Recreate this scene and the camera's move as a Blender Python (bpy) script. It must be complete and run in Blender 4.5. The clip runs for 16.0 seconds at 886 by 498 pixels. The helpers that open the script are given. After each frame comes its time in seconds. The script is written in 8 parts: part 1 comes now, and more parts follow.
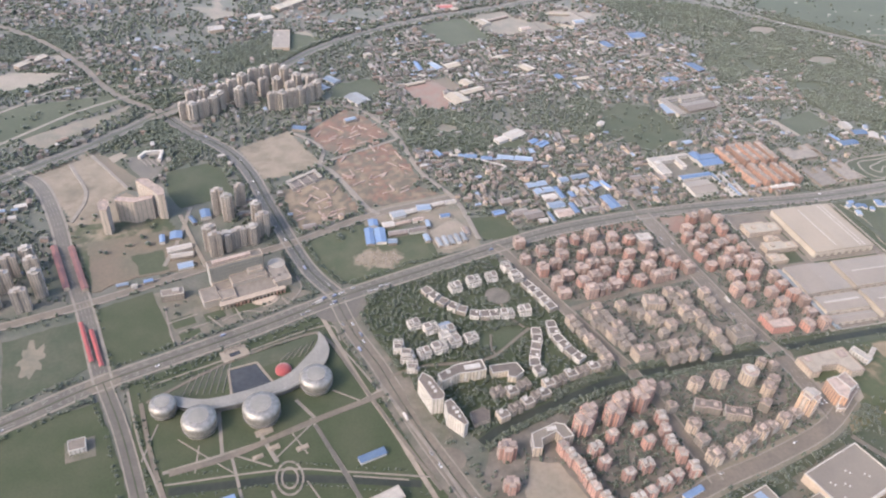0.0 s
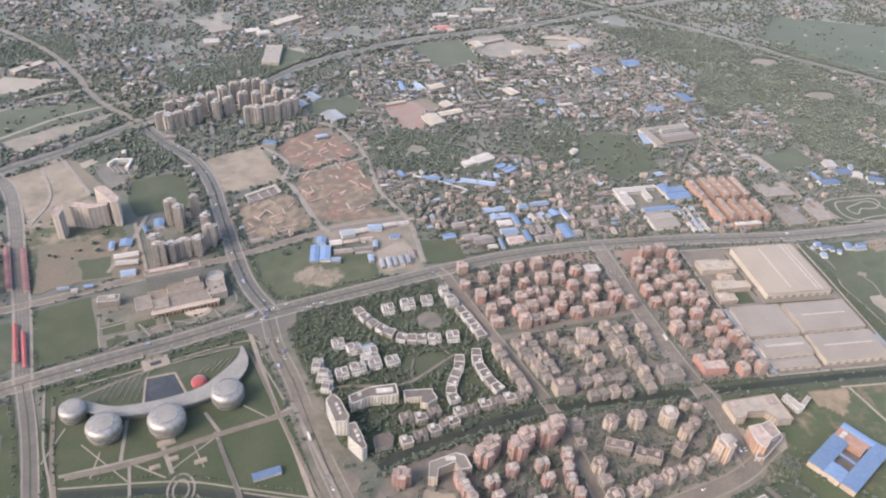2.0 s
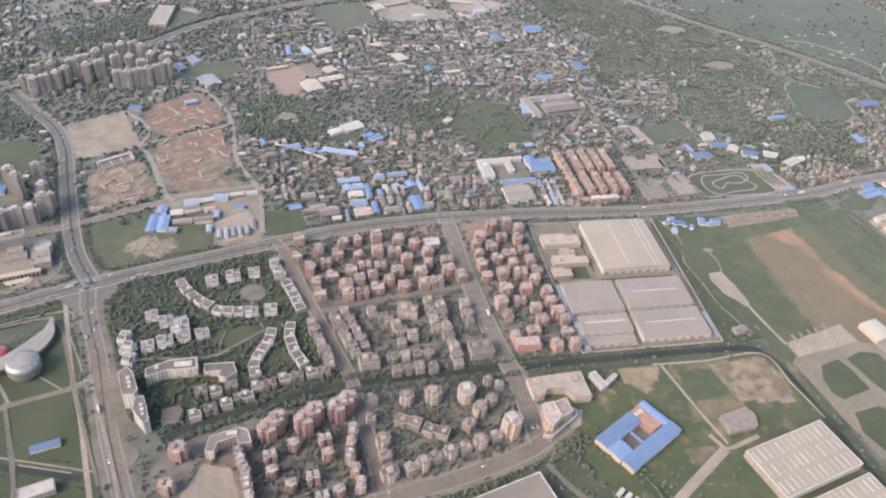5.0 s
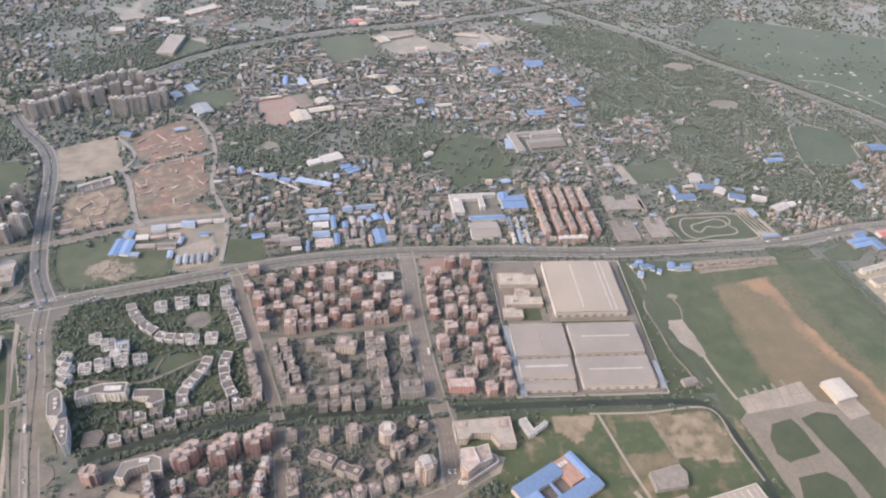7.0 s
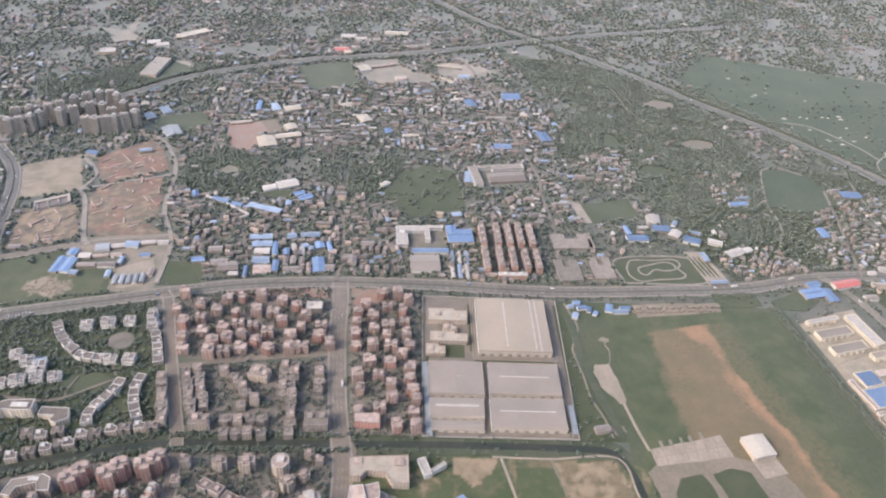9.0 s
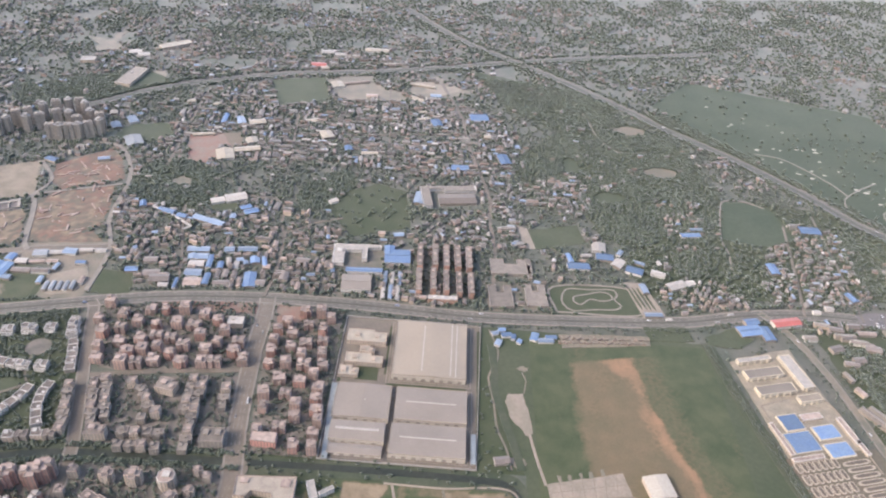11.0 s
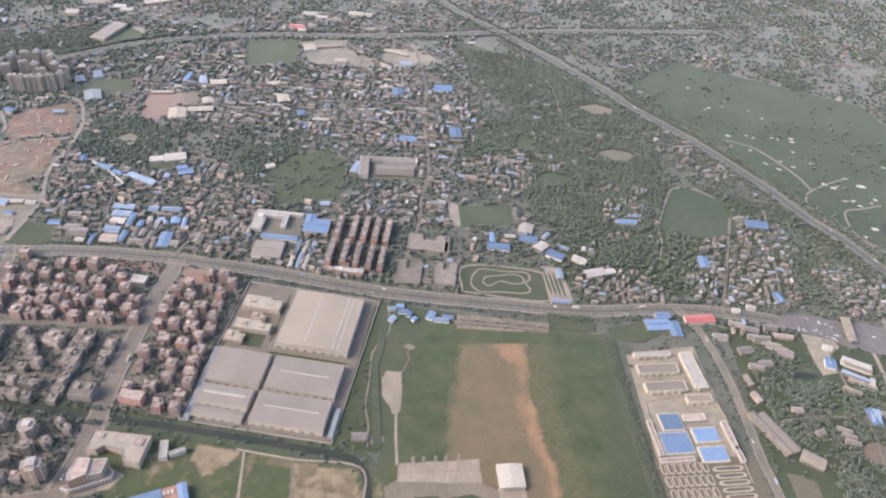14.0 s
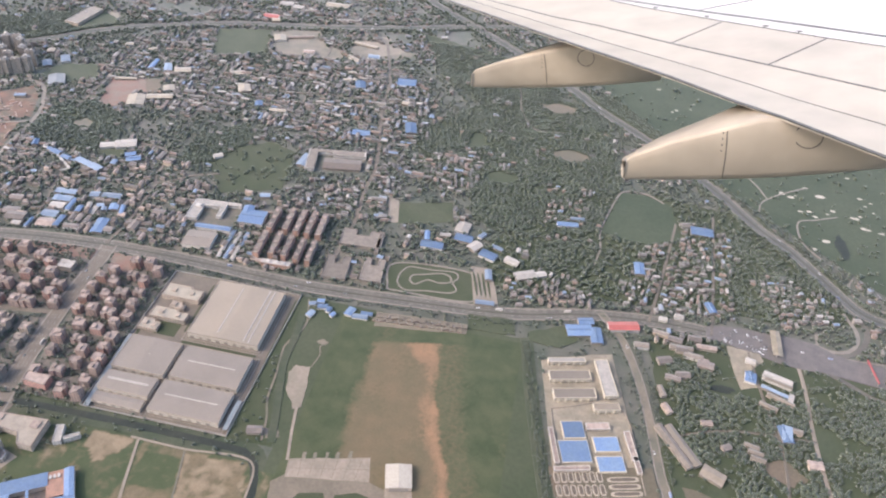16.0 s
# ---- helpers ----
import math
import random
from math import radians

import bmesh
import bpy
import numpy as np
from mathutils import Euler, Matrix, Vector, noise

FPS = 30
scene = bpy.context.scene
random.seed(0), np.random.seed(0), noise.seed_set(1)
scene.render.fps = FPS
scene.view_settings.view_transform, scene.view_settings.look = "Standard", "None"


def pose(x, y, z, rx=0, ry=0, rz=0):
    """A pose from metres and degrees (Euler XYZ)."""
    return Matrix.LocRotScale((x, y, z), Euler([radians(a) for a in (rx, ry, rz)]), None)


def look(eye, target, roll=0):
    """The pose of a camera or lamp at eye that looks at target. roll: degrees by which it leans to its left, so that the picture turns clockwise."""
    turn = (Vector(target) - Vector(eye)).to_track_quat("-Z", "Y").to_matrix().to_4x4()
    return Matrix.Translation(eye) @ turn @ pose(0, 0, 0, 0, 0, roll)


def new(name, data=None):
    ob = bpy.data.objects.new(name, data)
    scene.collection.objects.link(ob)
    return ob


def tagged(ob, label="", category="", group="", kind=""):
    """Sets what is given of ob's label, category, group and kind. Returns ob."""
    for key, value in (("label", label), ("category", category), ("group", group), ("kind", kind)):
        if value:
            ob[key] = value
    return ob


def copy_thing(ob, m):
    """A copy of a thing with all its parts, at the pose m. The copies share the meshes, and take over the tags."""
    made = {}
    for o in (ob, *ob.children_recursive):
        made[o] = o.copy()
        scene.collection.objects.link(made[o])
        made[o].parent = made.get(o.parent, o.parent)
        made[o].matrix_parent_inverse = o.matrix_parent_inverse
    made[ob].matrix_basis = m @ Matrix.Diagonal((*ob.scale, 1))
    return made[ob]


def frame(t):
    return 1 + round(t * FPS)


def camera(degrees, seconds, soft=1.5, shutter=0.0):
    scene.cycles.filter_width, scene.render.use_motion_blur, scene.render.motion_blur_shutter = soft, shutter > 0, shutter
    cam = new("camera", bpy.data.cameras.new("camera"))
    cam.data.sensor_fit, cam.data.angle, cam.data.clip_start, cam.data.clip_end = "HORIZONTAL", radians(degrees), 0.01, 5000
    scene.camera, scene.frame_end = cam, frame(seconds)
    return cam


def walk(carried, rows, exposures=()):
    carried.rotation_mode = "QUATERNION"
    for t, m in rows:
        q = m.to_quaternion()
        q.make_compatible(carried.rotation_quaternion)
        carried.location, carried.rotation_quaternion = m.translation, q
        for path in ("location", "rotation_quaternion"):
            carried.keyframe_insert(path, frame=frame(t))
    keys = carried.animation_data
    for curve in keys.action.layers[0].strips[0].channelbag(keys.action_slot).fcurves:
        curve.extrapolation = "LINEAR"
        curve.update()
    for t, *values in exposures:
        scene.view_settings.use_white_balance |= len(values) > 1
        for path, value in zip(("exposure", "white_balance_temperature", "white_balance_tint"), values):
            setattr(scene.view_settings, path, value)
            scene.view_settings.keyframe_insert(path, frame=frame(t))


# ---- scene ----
cam = camera(60.8, 16.0, soft=2.2)
PATH = [
    (0, (4.242, -2.252, 313.497), (4.7109, -0.7331, 312.2840), 4.00),
    (0.5, (20.789, -5.504, 315.481), (21.2647, -3.9634, 314.2969), 4.87),
    (1, (37.666, -8.584, 317.534), (38.1308, -7.0232, 316.3730), 5.12),
    (1.5, (54.839, -11.482, 319.645), (55.2574, -9.9013, 318.4935), 5.21),
    (2, (72.273, -14.186, 321.803), (72.6313, -12.6180, 320.6145), 4.43),
    (2.5, (89.935, -16.685, 323.998), (90.2751, -15.2173, 322.6827), 4.02),
    (3, (107.797, -18.970, 326.220), (108.1583, -17.5438, 324.8652), 4.75),
    (3.5, (125.829, -21.031, 328.461), (126.2144, -19.6263, 327.0902), 5.61),
    (4, (144.006, -22.859, 330.713), (144.4187, -21.4130, 329.3947), 6.36),
    (4.2, (151.311, -23.523, 331.616), (151.7324, -22.0672, 330.3109), 6.68),
    (6.5, (236.267, -28.250, 341.935), (236.4659, -26.6903, 340.6992), 3.27),
    (7, (254.864, -28.536, 344.140), (255.0665, -26.9744, 342.9080), 3.96),
    (7.5, (273.474, -28.547, 346.327), (273.6722, -26.9815, 345.0988), 4.35),
    (8, (292.086, -28.279, 348.494), (292.2540, -26.7044, 347.2727), 4.28),
    (8.5, (310.690, -27.730, 350.641), (310.8218, -26.1400, 349.4343), 4.34),
    (9, (329.281, -26.897, 352.768), (329.3820, -25.2914, 351.5790), 4.25),
    (9.5, (347.851, -25.778, 354.877), (347.9269, -24.1621, 353.7012), 4.32),
    (10, (366.397, -24.374, 356.970), (366.4532, -22.7509, 355.8028), 4.67),
    (12.3, (451.407, -14.238, 366.512), (451.3616, -12.6141, 365.3458), 5.06),
    (12.5, (458.783, -13.075, 367.345), (458.7272, -11.4595, 366.1673), 5.17),
    (13, (477.218, -9.972, 369.442), (477.1435, -8.3879, 368.2229), 5.44),
    (13.5, (495.658, -6.595, 371.562), (495.5558, -5.0342, 370.3159), 5.29),
    (14, (514.114, -2.949, 373.716), (513.9858, -1.3945, 372.4638), 5.26),
    (14.5, (532.599, 0.962, 375.913), (532.4443, 2.5132, 374.6599), 5.14),
    (15, (551.129, 5.132, 378.164), (550.9588, 6.6697, 376.8966), 5.46),
    (15.5, (569.721, 9.554, 380.480), (569.5332, 11.0813, 379.2023), 5.44),
    (16, (588.394, 14.223, 382.875), (588.1932, 15.7486, 381.5975), 5.70),
]
walk(cam, [(t, look(eye, target, roll)) for t, eye, target, roll in PATH],
     exposures=[(0, 1.28, 6250, 16), (16, 1.28, 6250, 16)])

# ---- light: hazy afternoon sun from behind the flight, wide bright sky ----
SUN_AZ, SUN_EL = -156.0, 38.0
world = bpy.data.worlds.new("sky")
scene.world = world
world.use_nodes = True
wn = world.node_tree
sky = wn.nodes.new("ShaderNodeTexSky")
sky.sky_type, sky.sun_disc = "NISHITA", False
sky.sun_elevation, sky.sun_rotation = radians(SUN_EL), radians(90 - SUN_AZ)
sky.dust_density, sky.air_density = 4.0, 1.3
wn.nodes["Background"].inputs["Strength"].default_value = 0.15
wn.links.new(sky.outputs[0], wn.nodes["Background"].inputs["Color"])
sun = new("sun", bpy.data.lights.new("sun", "SUN"))
sun.data.energy, sun.data.angle, sun.data.color = 0.9, radians(14.0), (1.0, 0.88, 0.74)
ca, ce = radians(SUN_AZ), radians(SUN_EL)
sun.matrix_basis = look((0, 0, 600), (-math.cos(ca) * math.cos(ce), -math.sin(ca) * math.cos(ce), 600 - math.sin(ce)))


# ---- materials ----
def dusty(c, share=0.13):
    """A colour with the air's haze mixed in: pulled part way to bluish grey."""
    k = 0.3 * c[0] + 0.5 * c[1] + 0.2 * c[2]
    return tuple(v * (1 - share) + k * g * share for v, g in zip(c, (0.98, 1.0, 1.06)))


def mat(name, a, b=None, scale=0.12, fine=1.5, rough=0.85, metal=0.0, bump=0.15, jitter=0.0, ramp=None, spec=0.3, contrast=0.28, sheen=0.46):
    """A rough surface: two tones mixed by broad stains and fine grain; jitter varies a whole object, ramp gives tones piece by piece."""
    m = bpy.data.materials.new(name)
    m.use_nodes = True
    n, l = m.node_tree.nodes, m.node_tree.links
    p = n["Principled BSDF"]
    p.inputs["Roughness"].default_value, p.inputs["Metallic"].default_value = rough, metal
    p.inputs["Specular IOR Level"].default_value = spec
    # Bluish sheen stands in for aerial haze; it grows towards far, grazing ground.
    if metal == 0 and rough > 0.7:
        p.inputs["Sheen Weight"].default_value, p.inputs["Sheen Roughness"].default_value = sheen, 0.45
        p.inputs["Sheen Tint"].default_value = (0.94, 0.97, 1.0, 1)
    b = b or tuple(0.75 * c for c in a)
    a, b = dusty(a), dusty(b)
    ramp = ramp and [(share, dusty(c)) for share, c in ramp]
    geo = n.new("ShaderNodeNewGeometry")
    big, small = n.new("ShaderNodeTexNoise"), n.new("ShaderNodeTexNoise")
    big.inputs["Scale"].default_value, big.inputs["Detail"].default_value = scale, 5
    small.inputs["Scale"].default_value, small.inputs["Detail"].default_value = fine, 3
    for t in (big, small):
        l.new(geo.outputs["Position"], t.inputs["Vector"])
    wide = n.new("ShaderNodeMapRange")
    wide.inputs["From Min"].default_value, wide.inputs["From Max"].default_value = 0.36, 0.64
    l.new(big.outputs["Fac"], wide.inputs["Value"])
    mix = n.new("ShaderNodeMix")
    mix.data_type = "RGBA"
    mix.inputs["A"].default_value, mix.inputs["B"].default_value = (*a, 1), (*b, 1)
    l.new(wide.outputs["Result"], mix.inputs["Factor"])
    colour = mix.outputs["Result"]
    if ramp:
        cr = n.new("ShaderNodeValToRGB")
        cr.color_ramp.interpolation = "CONSTANT"
        e = cr.color_ramp.elements
        while len(e) < len(ramp):
            e.new(0.5)
        at = 0.0
        for k, (share, c) in enumerate(ramp):
            e[k].position, e[k].color = at, (*c, 1)
            at += share
        l.new(geo.outputs["Random Per Island"], cr.inputs["Fac"])
        both = n.new("ShaderNodeMix")
        both.data_type, both.blend_type = "RGBA", "MULTIPLY"
        both.inputs["Factor"].default_value = 1.0
        l.new(colour, both.inputs["A"])
        l.new(cr.outputs["Color"], both.inputs["B"])
        colour = both.outputs["Result"]
    grain = n.new("ShaderNodeMapRange")
    grain.inputs["To Min"].default_value, grain.inputs["To Max"].default_value = 1 - contrast, 1 + contrast
    l.new(small.outputs["Fac"], grain.inputs["Value"])
    value = grain.outputs["Result"]
    if jitter:
        info, jr, mul = n.new("ShaderNodeObjectInfo"), n.new("ShaderNodeMapRange"), n.new("ShaderNodeMath")
        jr.inputs["To Min"].default_value, jr.inputs["To Max"].default_value = 1 - jitter, 1 + jitter
        mul.operation = "MULTIPLY"
        l.new(info.outputs["Random"], jr.inputs["Value"])
        l.new(jr.outputs["Result"], mul.inputs[0])
        l.new(value, mul.inputs[1])
        value = mul.outputs[0]
    hsv = n.new("ShaderNodeHueSaturation")
    l.new(colour, hsv.inputs["Color"])
    l.new(value, hsv.inputs["Value"])
    l.new(hsv.outputs["Color"], p.inputs["Base Color"])
    if bump:
        bp = n.new("ShaderNodeBump")
        bp.inputs["Strength"].default_value, bp.inputs["Distance"].default_value = bump, 0.3
        l.new(small.outputs["Fac"], bp.inputs["Height"])
        l.new(bp.outputs["Normal"], p.inputs["Normal"])
    return m


def soil_mat(name, tones, rough=0.9):
    """Ground whose three tones follow a painted soil map, broken up by noise."""
    m = bpy.data.materials.new(name)
    m.use_nodes = True
    n, l = m.node_tree.nodes, m.node_tree.links
    p = n["Principled BSDF"]
    p.inputs["Roughness"].default_value, p.inputs["Specular IOR Level"].default_value = rough, 0.2
    # Sheen in place of haze again, a little weaker.
    p.inputs["Sheen Weight"].default_value, p.inputs["Sheen Roughness"].default_value = 0.36, 0.45
    p.inputs["Sheen Tint"].default_value = (0.94, 0.97, 1.0, 1)
    geo, at, sep = n.new("ShaderNodeNewGeometry"), n.new("ShaderNodeAttribute"), n.new("ShaderNodeSeparateColor")
    at.attribute_name = "soil"
    l.new(at.outputs["Color"], sep.inputs["Color"])
    noises = []
    for scale, detail in ((0.07, 6), (0.35, 6), (1.2, 3)):
        t = n.new("ShaderNodeTexNoise")
        t.inputs["Scale"].default_value, t.inputs["Detail"].default_value = scale, detail
        l.new(geo.outputs["Position"], t.inputs["Vector"])
        noises.append(t.outputs["Fac"])

    def shade(pair):
        mix = n.new("ShaderNodeMix")
        mix.data_type = "RGBA"
        mix.inputs["A"].default_value, mix.inputs["B"].default_value = (*pair[0], 1), (*pair[1], 1)
        r = n.new("ShaderNodeMapRange")
        r.inputs["From Min"].default_value, r.inputs["From Max"].default_value = 0.35, 0.65
        l.new(noises[0], r.inputs["Value"])
        l.new(r.outputs["Result"], mix.inputs["Factor"])
        return mix.outputs["Result"]

    colour = shade(tones[0])
    for k, channel in ((1, "Red"), (2, "Green")):
        add = n.new("ShaderNodeMath")
        add.operation = "MULTIPLY_ADD"
        add.inputs[1].default_value = 0.8
        l.new(noises[1], add.inputs[0])
        l.new(sep.outputs[channel], add.inputs[2])
        r = n.new("ShaderNodeMapRange")
        r.inputs["From Min"].default_value, r.inputs["From Max"].default_value = 0.66, 1.32
        l.new(add.outputs[0], r.inputs["Value"])
        mix = n.new("ShaderNodeMix")
        mix.data_type = "RGBA"
        l.new(r.outputs["Result"], mix.inputs["Factor"])
        l.new(colour, mix.inputs["A"])
        l.new(shade(tones[k]), mix.inputs["B"])
        colour = mix.outputs["Result"]
    grain, hsv = n.new("ShaderNodeMapRange"), n.new("ShaderNodeHueSaturation")
    grain.inputs["To Min"].default_value, grain.inputs["To Max"].default_value = 0.75, 1.25
    l.new(noises[2], grain.inputs["Value"])
    l.new(grain.outputs["Result"], hsv.inputs["Value"])
    l.new(colour, hsv.inputs["Color"])
    l.new(hsv.outputs["Color"], p.inputs["Base Color"])
    return m


MEADOWSOIL = soil_mat("meadow and scraped soil", (((0.036, 0.051, 0.022), (0.064, 0.073, 0.036)), ((0.138, 0.102, 0.060), (0.108, 0.090, 0.052)), ((0.235, 0.140, 0.080), (0.185, 0.118, 0.070))))
LOTSOIL = soil_mat("weeds, brown earth and pale sand", (((0.044, 0.058, 0.028), (0.066, 0.072, 0.040)), ((0.148, 0.118, 0.084), (0.112, 0.096, 0.068)), ((0.225, 0.188, 0.142), (0.180, 0.148, 0.108))))
SITESOIL = soil_mat("red building site soil", (((0.125, 0.098, 0.070), (0.088, 0.078, 0.056)), ((0.180, 0.096, 0.066), (0.122, 0.074, 0.054)), ((0.225, 0.172, 0.115), (0.165, 0.125, 0.086))))
PLOTSOIL = soil_mat("weedy dug soil", (((0.044, 0.060, 0.026), (0.060, 0.072, 0.034)), ((0.155, 0.118, 0.072), (0.110, 0.092, 0.056)), ((0.240, 0.188, 0.128), (0.200, 0.150, 0.098))))
EARTH = mat("earth", (0.058, 0.070, 0.046), (0.108, 0.100, 0.078), 0.045, 0.5)
LAWN = mat("lawn", (0.036, 0.050, 0.0175), (0.051, 0.060, 0.0265), 0.06, 0.9, sheen=0.28)
GRASS = mat("meadow grass", (0.041, 0.055, 0.023), (0.057, 0.067, 0.032), 0.03, 0.35, sheen=0.28)
SCRUB = mat("scrub", (0.040, 0.054, 0.026), (0.062, 0.068, 0.038), 0.07, 0.5, bump=0.4, sheen=0.32)
YARD = mat("yard paving", (0.145, 0.119, 0.090), (0.082, 0.082, 0.054), 0.09, 0.6)
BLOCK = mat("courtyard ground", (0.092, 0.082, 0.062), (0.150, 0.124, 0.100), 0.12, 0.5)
DIRT = mat("bare dirt", (0.190, 0.150, 0.105), (0.120, 0.110, 0.075), 0.06, 0.5)
SAND = mat("sandy ground", (0.235, 0.190, 0.14), (0.185, 0.155, 0.11), 0.05, 0.4)
REDDIRT = mat("red clay", (0.195, 0.094, 0.064), (0.180, 0.131, 0.094), 0.09, 0.6)
BROWN = mat("dry field", (0.130, 0.095, 0.059), (0.101, 0.087, 0.052), 0.04, 0.5)
ASPHALT = mat("worn asphalt", (0.112, 0.097, 0.077), (0.088, 0.078, 0.064), 0.08, 0.7)
DUSTY = mat("dusty road", (0.150, 0.120, 0.089), (0.112, 0.093, 0.070), 0.07, 0.6)
DARKROAD = mat("dark asphalt", (0.081, 0.079, 0.074), (0.108, 0.101, 0.090), 0.06, 0.6, sheen=0.32)
CONCRETE = mat("pale concrete", (0.255, 0.205, 0.152), (0.205, 0.167, 0.122), 0.09, 0.5)
PATHS = mat("path stone", (0.215, 0.182, 0.145), (0.170, 0.146, 0.116), 0.2, 1.0)
PAINT = mat("road paint", (0.300, 0.285, 0.250), None, 0.5, 2.0)
WATER = mat("canal water", (0.030, 0.036, 0.028), (0.042, 0.046, 0.034), 0.05, 0.4, rough=0.35, bump=0.05, spec=0.2)
POOL = mat("still pool", (0.045, 0.048, 0.05), (0.06, 0.06, 0.06), 0.08, 0.4, rough=0.1, bump=0.01, spec=0.5)
REDBRICK = mat("red brick", (0.339, 0.165, 0.119), (0.269, 0.136, 0.101), 0.4, 2.0, jitter=0.22)
PINKBRICK = mat("rose brick", (0.303, 0.186, 0.145), (0.226, 0.143, 0.114), 0.4, 2.0, jitter=0.25)
ROSEROOF = mat("rose roof slab", (0.330, 0.248, 0.201), (0.228, 0.170, 0.139), 0.35, 1.4, jitter=0.25)
GREYROOF = mat("grey roof slab", (0.198, 0.163, 0.128), (0.148, 0.122, 0.098), 0.3, 1.4, jitter=0.25)
GREYWALL = mat("grey render", (0.222, 0.184, 0.146), (0.170, 0.142, 0.114), 0.3, 1.4, jitter=0.2)
WHITEWALL = mat("white render", (0.46, 0.425, 0.38), (0.37, 0.345, 0.31), 0.3, 1.4, jitter=0.12)
WHITEROOF = mat("white roof slab", (0.35, 0.315, 0.272), (0.285, 0.257, 0.225), 0.4, 1.4, jitter=0.2)
BEIGEWALL = mat("beige tile", (0.385, 0.300, 0.222), (0.315, 0.247, 0.186), 0.3, 1.2, jitter=0.15)
TOWERWALL = mat("tower render", (0.355, 0.300, 0.247), (0.29, 0.246, 0.204), 0.25, 1.2, jitter=0.14)
TOWERROOF = mat("tower roof", (0.36, 0.33, 0.29), (0.27, 0.245, 0.215), 0.3, 1.3, jitter=0.2)
BROWNROOF = mat("brown membrane roof", (0.180, 0.150, 0.116), (0.152, 0.127, 0.101), 0.06, 0.8, contrast=0.12)
STEEL = mat("ribbed steel roof", (0.275, 0.225, 0.170), (0.25, 0.207, 0.158), 0.05, 0.6, rough=0.8, spec=0.12, bump=0.03, contrast=0.08)
STEELGREY = mat("weathered steel roof", (0.225, 0.190, 0.157), (0.198, 0.168, 0.139), 0.05, 0.6, rough=0.8, spec=0.12, bump=0.03, contrast=0.08)
STEELEDGE = mat("pale roof edge", (0.44, 0.40, 0.345), None, 0.2, 1.0)
BLUESTEEL = mat("blue steel roof", (0.112, 0.180, 0.310), (0.130, 0.196, 0.300), 0.15, 0.8, rough=0.55, jitter=0.3)
PALEBLUE = mat("faded blue roof", (0.165, 0.222, 0.298), (0.145, 0.198, 0.278), 0.15, 0.8, jitter=0.3)
REDROOF = mat("red steel roof", (0.40, 0.09, 0.075), (0.32, 0.08, 0.065), 0.2, 1.0)
DARKTILE = mat("dark tile roof", (0.135, 0.112, 0.098), (0.175, 0.142, 0.122), 0.3, 1.4, jitter=0.3)
ORANGETILE = mat("orange tile roof", (0.36, 0.19, 0.125), (0.28, 0.155, 0.105), 0.3, 1.3, jitter=0.2)
GLASS = mat("window glass", (0.13, 0.13, 0.125), (0.17, 0.16, 0.15), 0.5, 2.0, rough=0.15, bump=0, spec=0.5)
SILVER = mat("brushed metal cladding", (0.34, 0.32, 0.29), (0.24, 0.225, 0.205), 0.5, 1.6, rough=0.5, metal=0.6, bump=0.05)
CANVAS = mat("grey canopy", (0.235, 0.22, 0.195), (0.19, 0.18, 0.16), 0.1, 0.8, rough=0.6)
REDPAINT = mat("red canopy", (0.33, 0.05, 0.05), (0.26, 0.05, 0.05), 0.2, 1.0)
TYRE = mat("tyre rubber", (0.03, 0.03, 0.03), None, 1.0, 4.0)
CARPAINT = mat("car paint", (0.55, 0.55, 0.55), (0.5, 0.5, 0.5), 0.6, 2.0, rough=0.35, bump=0, jitter=0.7)
BARK = mat("bark", (0.09, 0.07, 0.05), None, 0.6, 3.0)
CROWN = mat("leaf canopy", (0.95, 0.95, 0.92), (0.66, 0.69, 0.66), 0.035, 2.2, bump=0.25, rough=0.9, sheen=0.5, ramp=[
    (0.3, (0.057, 0.074, 0.043)), (0.3, (0.065, 0.083, 0.048)), (0.2, (0.076, 0.093, 0.054)), (0.2, (0.061, 0.078, 0.050))])
FARWALL = mat("village walls", (0.85, 0.85, 0.85), (0.65, 0.65, 0.65), 0.1, 1.0, ramp=[
    (0.35, (0.25, 0.22, 0.19)), (0.25, (0.19, 0.172, 0.155)), (0.25, (0.27, 0.20, 0.165)), (0.15, (0.36, 0.335, 0.30))])
FARROOF = mat("village roofs", (0.95, 0.95, 0.95), (0.75, 0.75, 0.75), 0.1, 1.0, ramp=[
    (0.30, (0.128, 0.116, 0.106)), (0.24, (0.172, 0.153, 0.136)), (0.18, (0.225, 0.158, 0.122)), (0.12, (0.27, 0.242, 0.21)),
    (0.06, (0.42, 0.39, 0.35)), (0.05, (0.18, 0.25, 0.35)), (0.05, (0.25, 0.28, 0.32))])


# ---- geometry helpers ----
class Geo:
    """Vertices and faces gathered for one mesh."""

    def __init__(self):
        self.v, self.f = [], []

    def prism(self, poly, z0, z1, top=1.0):
        cx, cy = sum(p[0] for p in poly) / len(poly), sum(p[1] for p in poly) / len(poly)
        if sum(a[0] * b[1] - b[0] * a[1] for a, b in zip(poly, poly[1:] + poly[:1])) < 0:
            poly = poly[::-1]
        k, n = len(self.v), len(poly)
        self.v += [(x, y, z0) for x, y in poly] + [(cx + (x - cx) * top, cy + (y - cy) * top, z1) for x, y in poly]
        self.f += [(k + i, k + (i + 1) % n, k + n + (i + 1) % n, k + n + i) for i in range(n)]
        self.f += [tuple(range(k + n, k + 2 * n))]
        return self

    def box(self, x, y, w, d, z0, z1, rot=0.0, top=1.0):
        return self.prism(rect(x, y, w, d, rot), z0, z1, top)

    def gable(self, x, y, w, d, z0, h, rot=0.0, thick=0.15):
        """A ridge roof along w, with a thickness."""
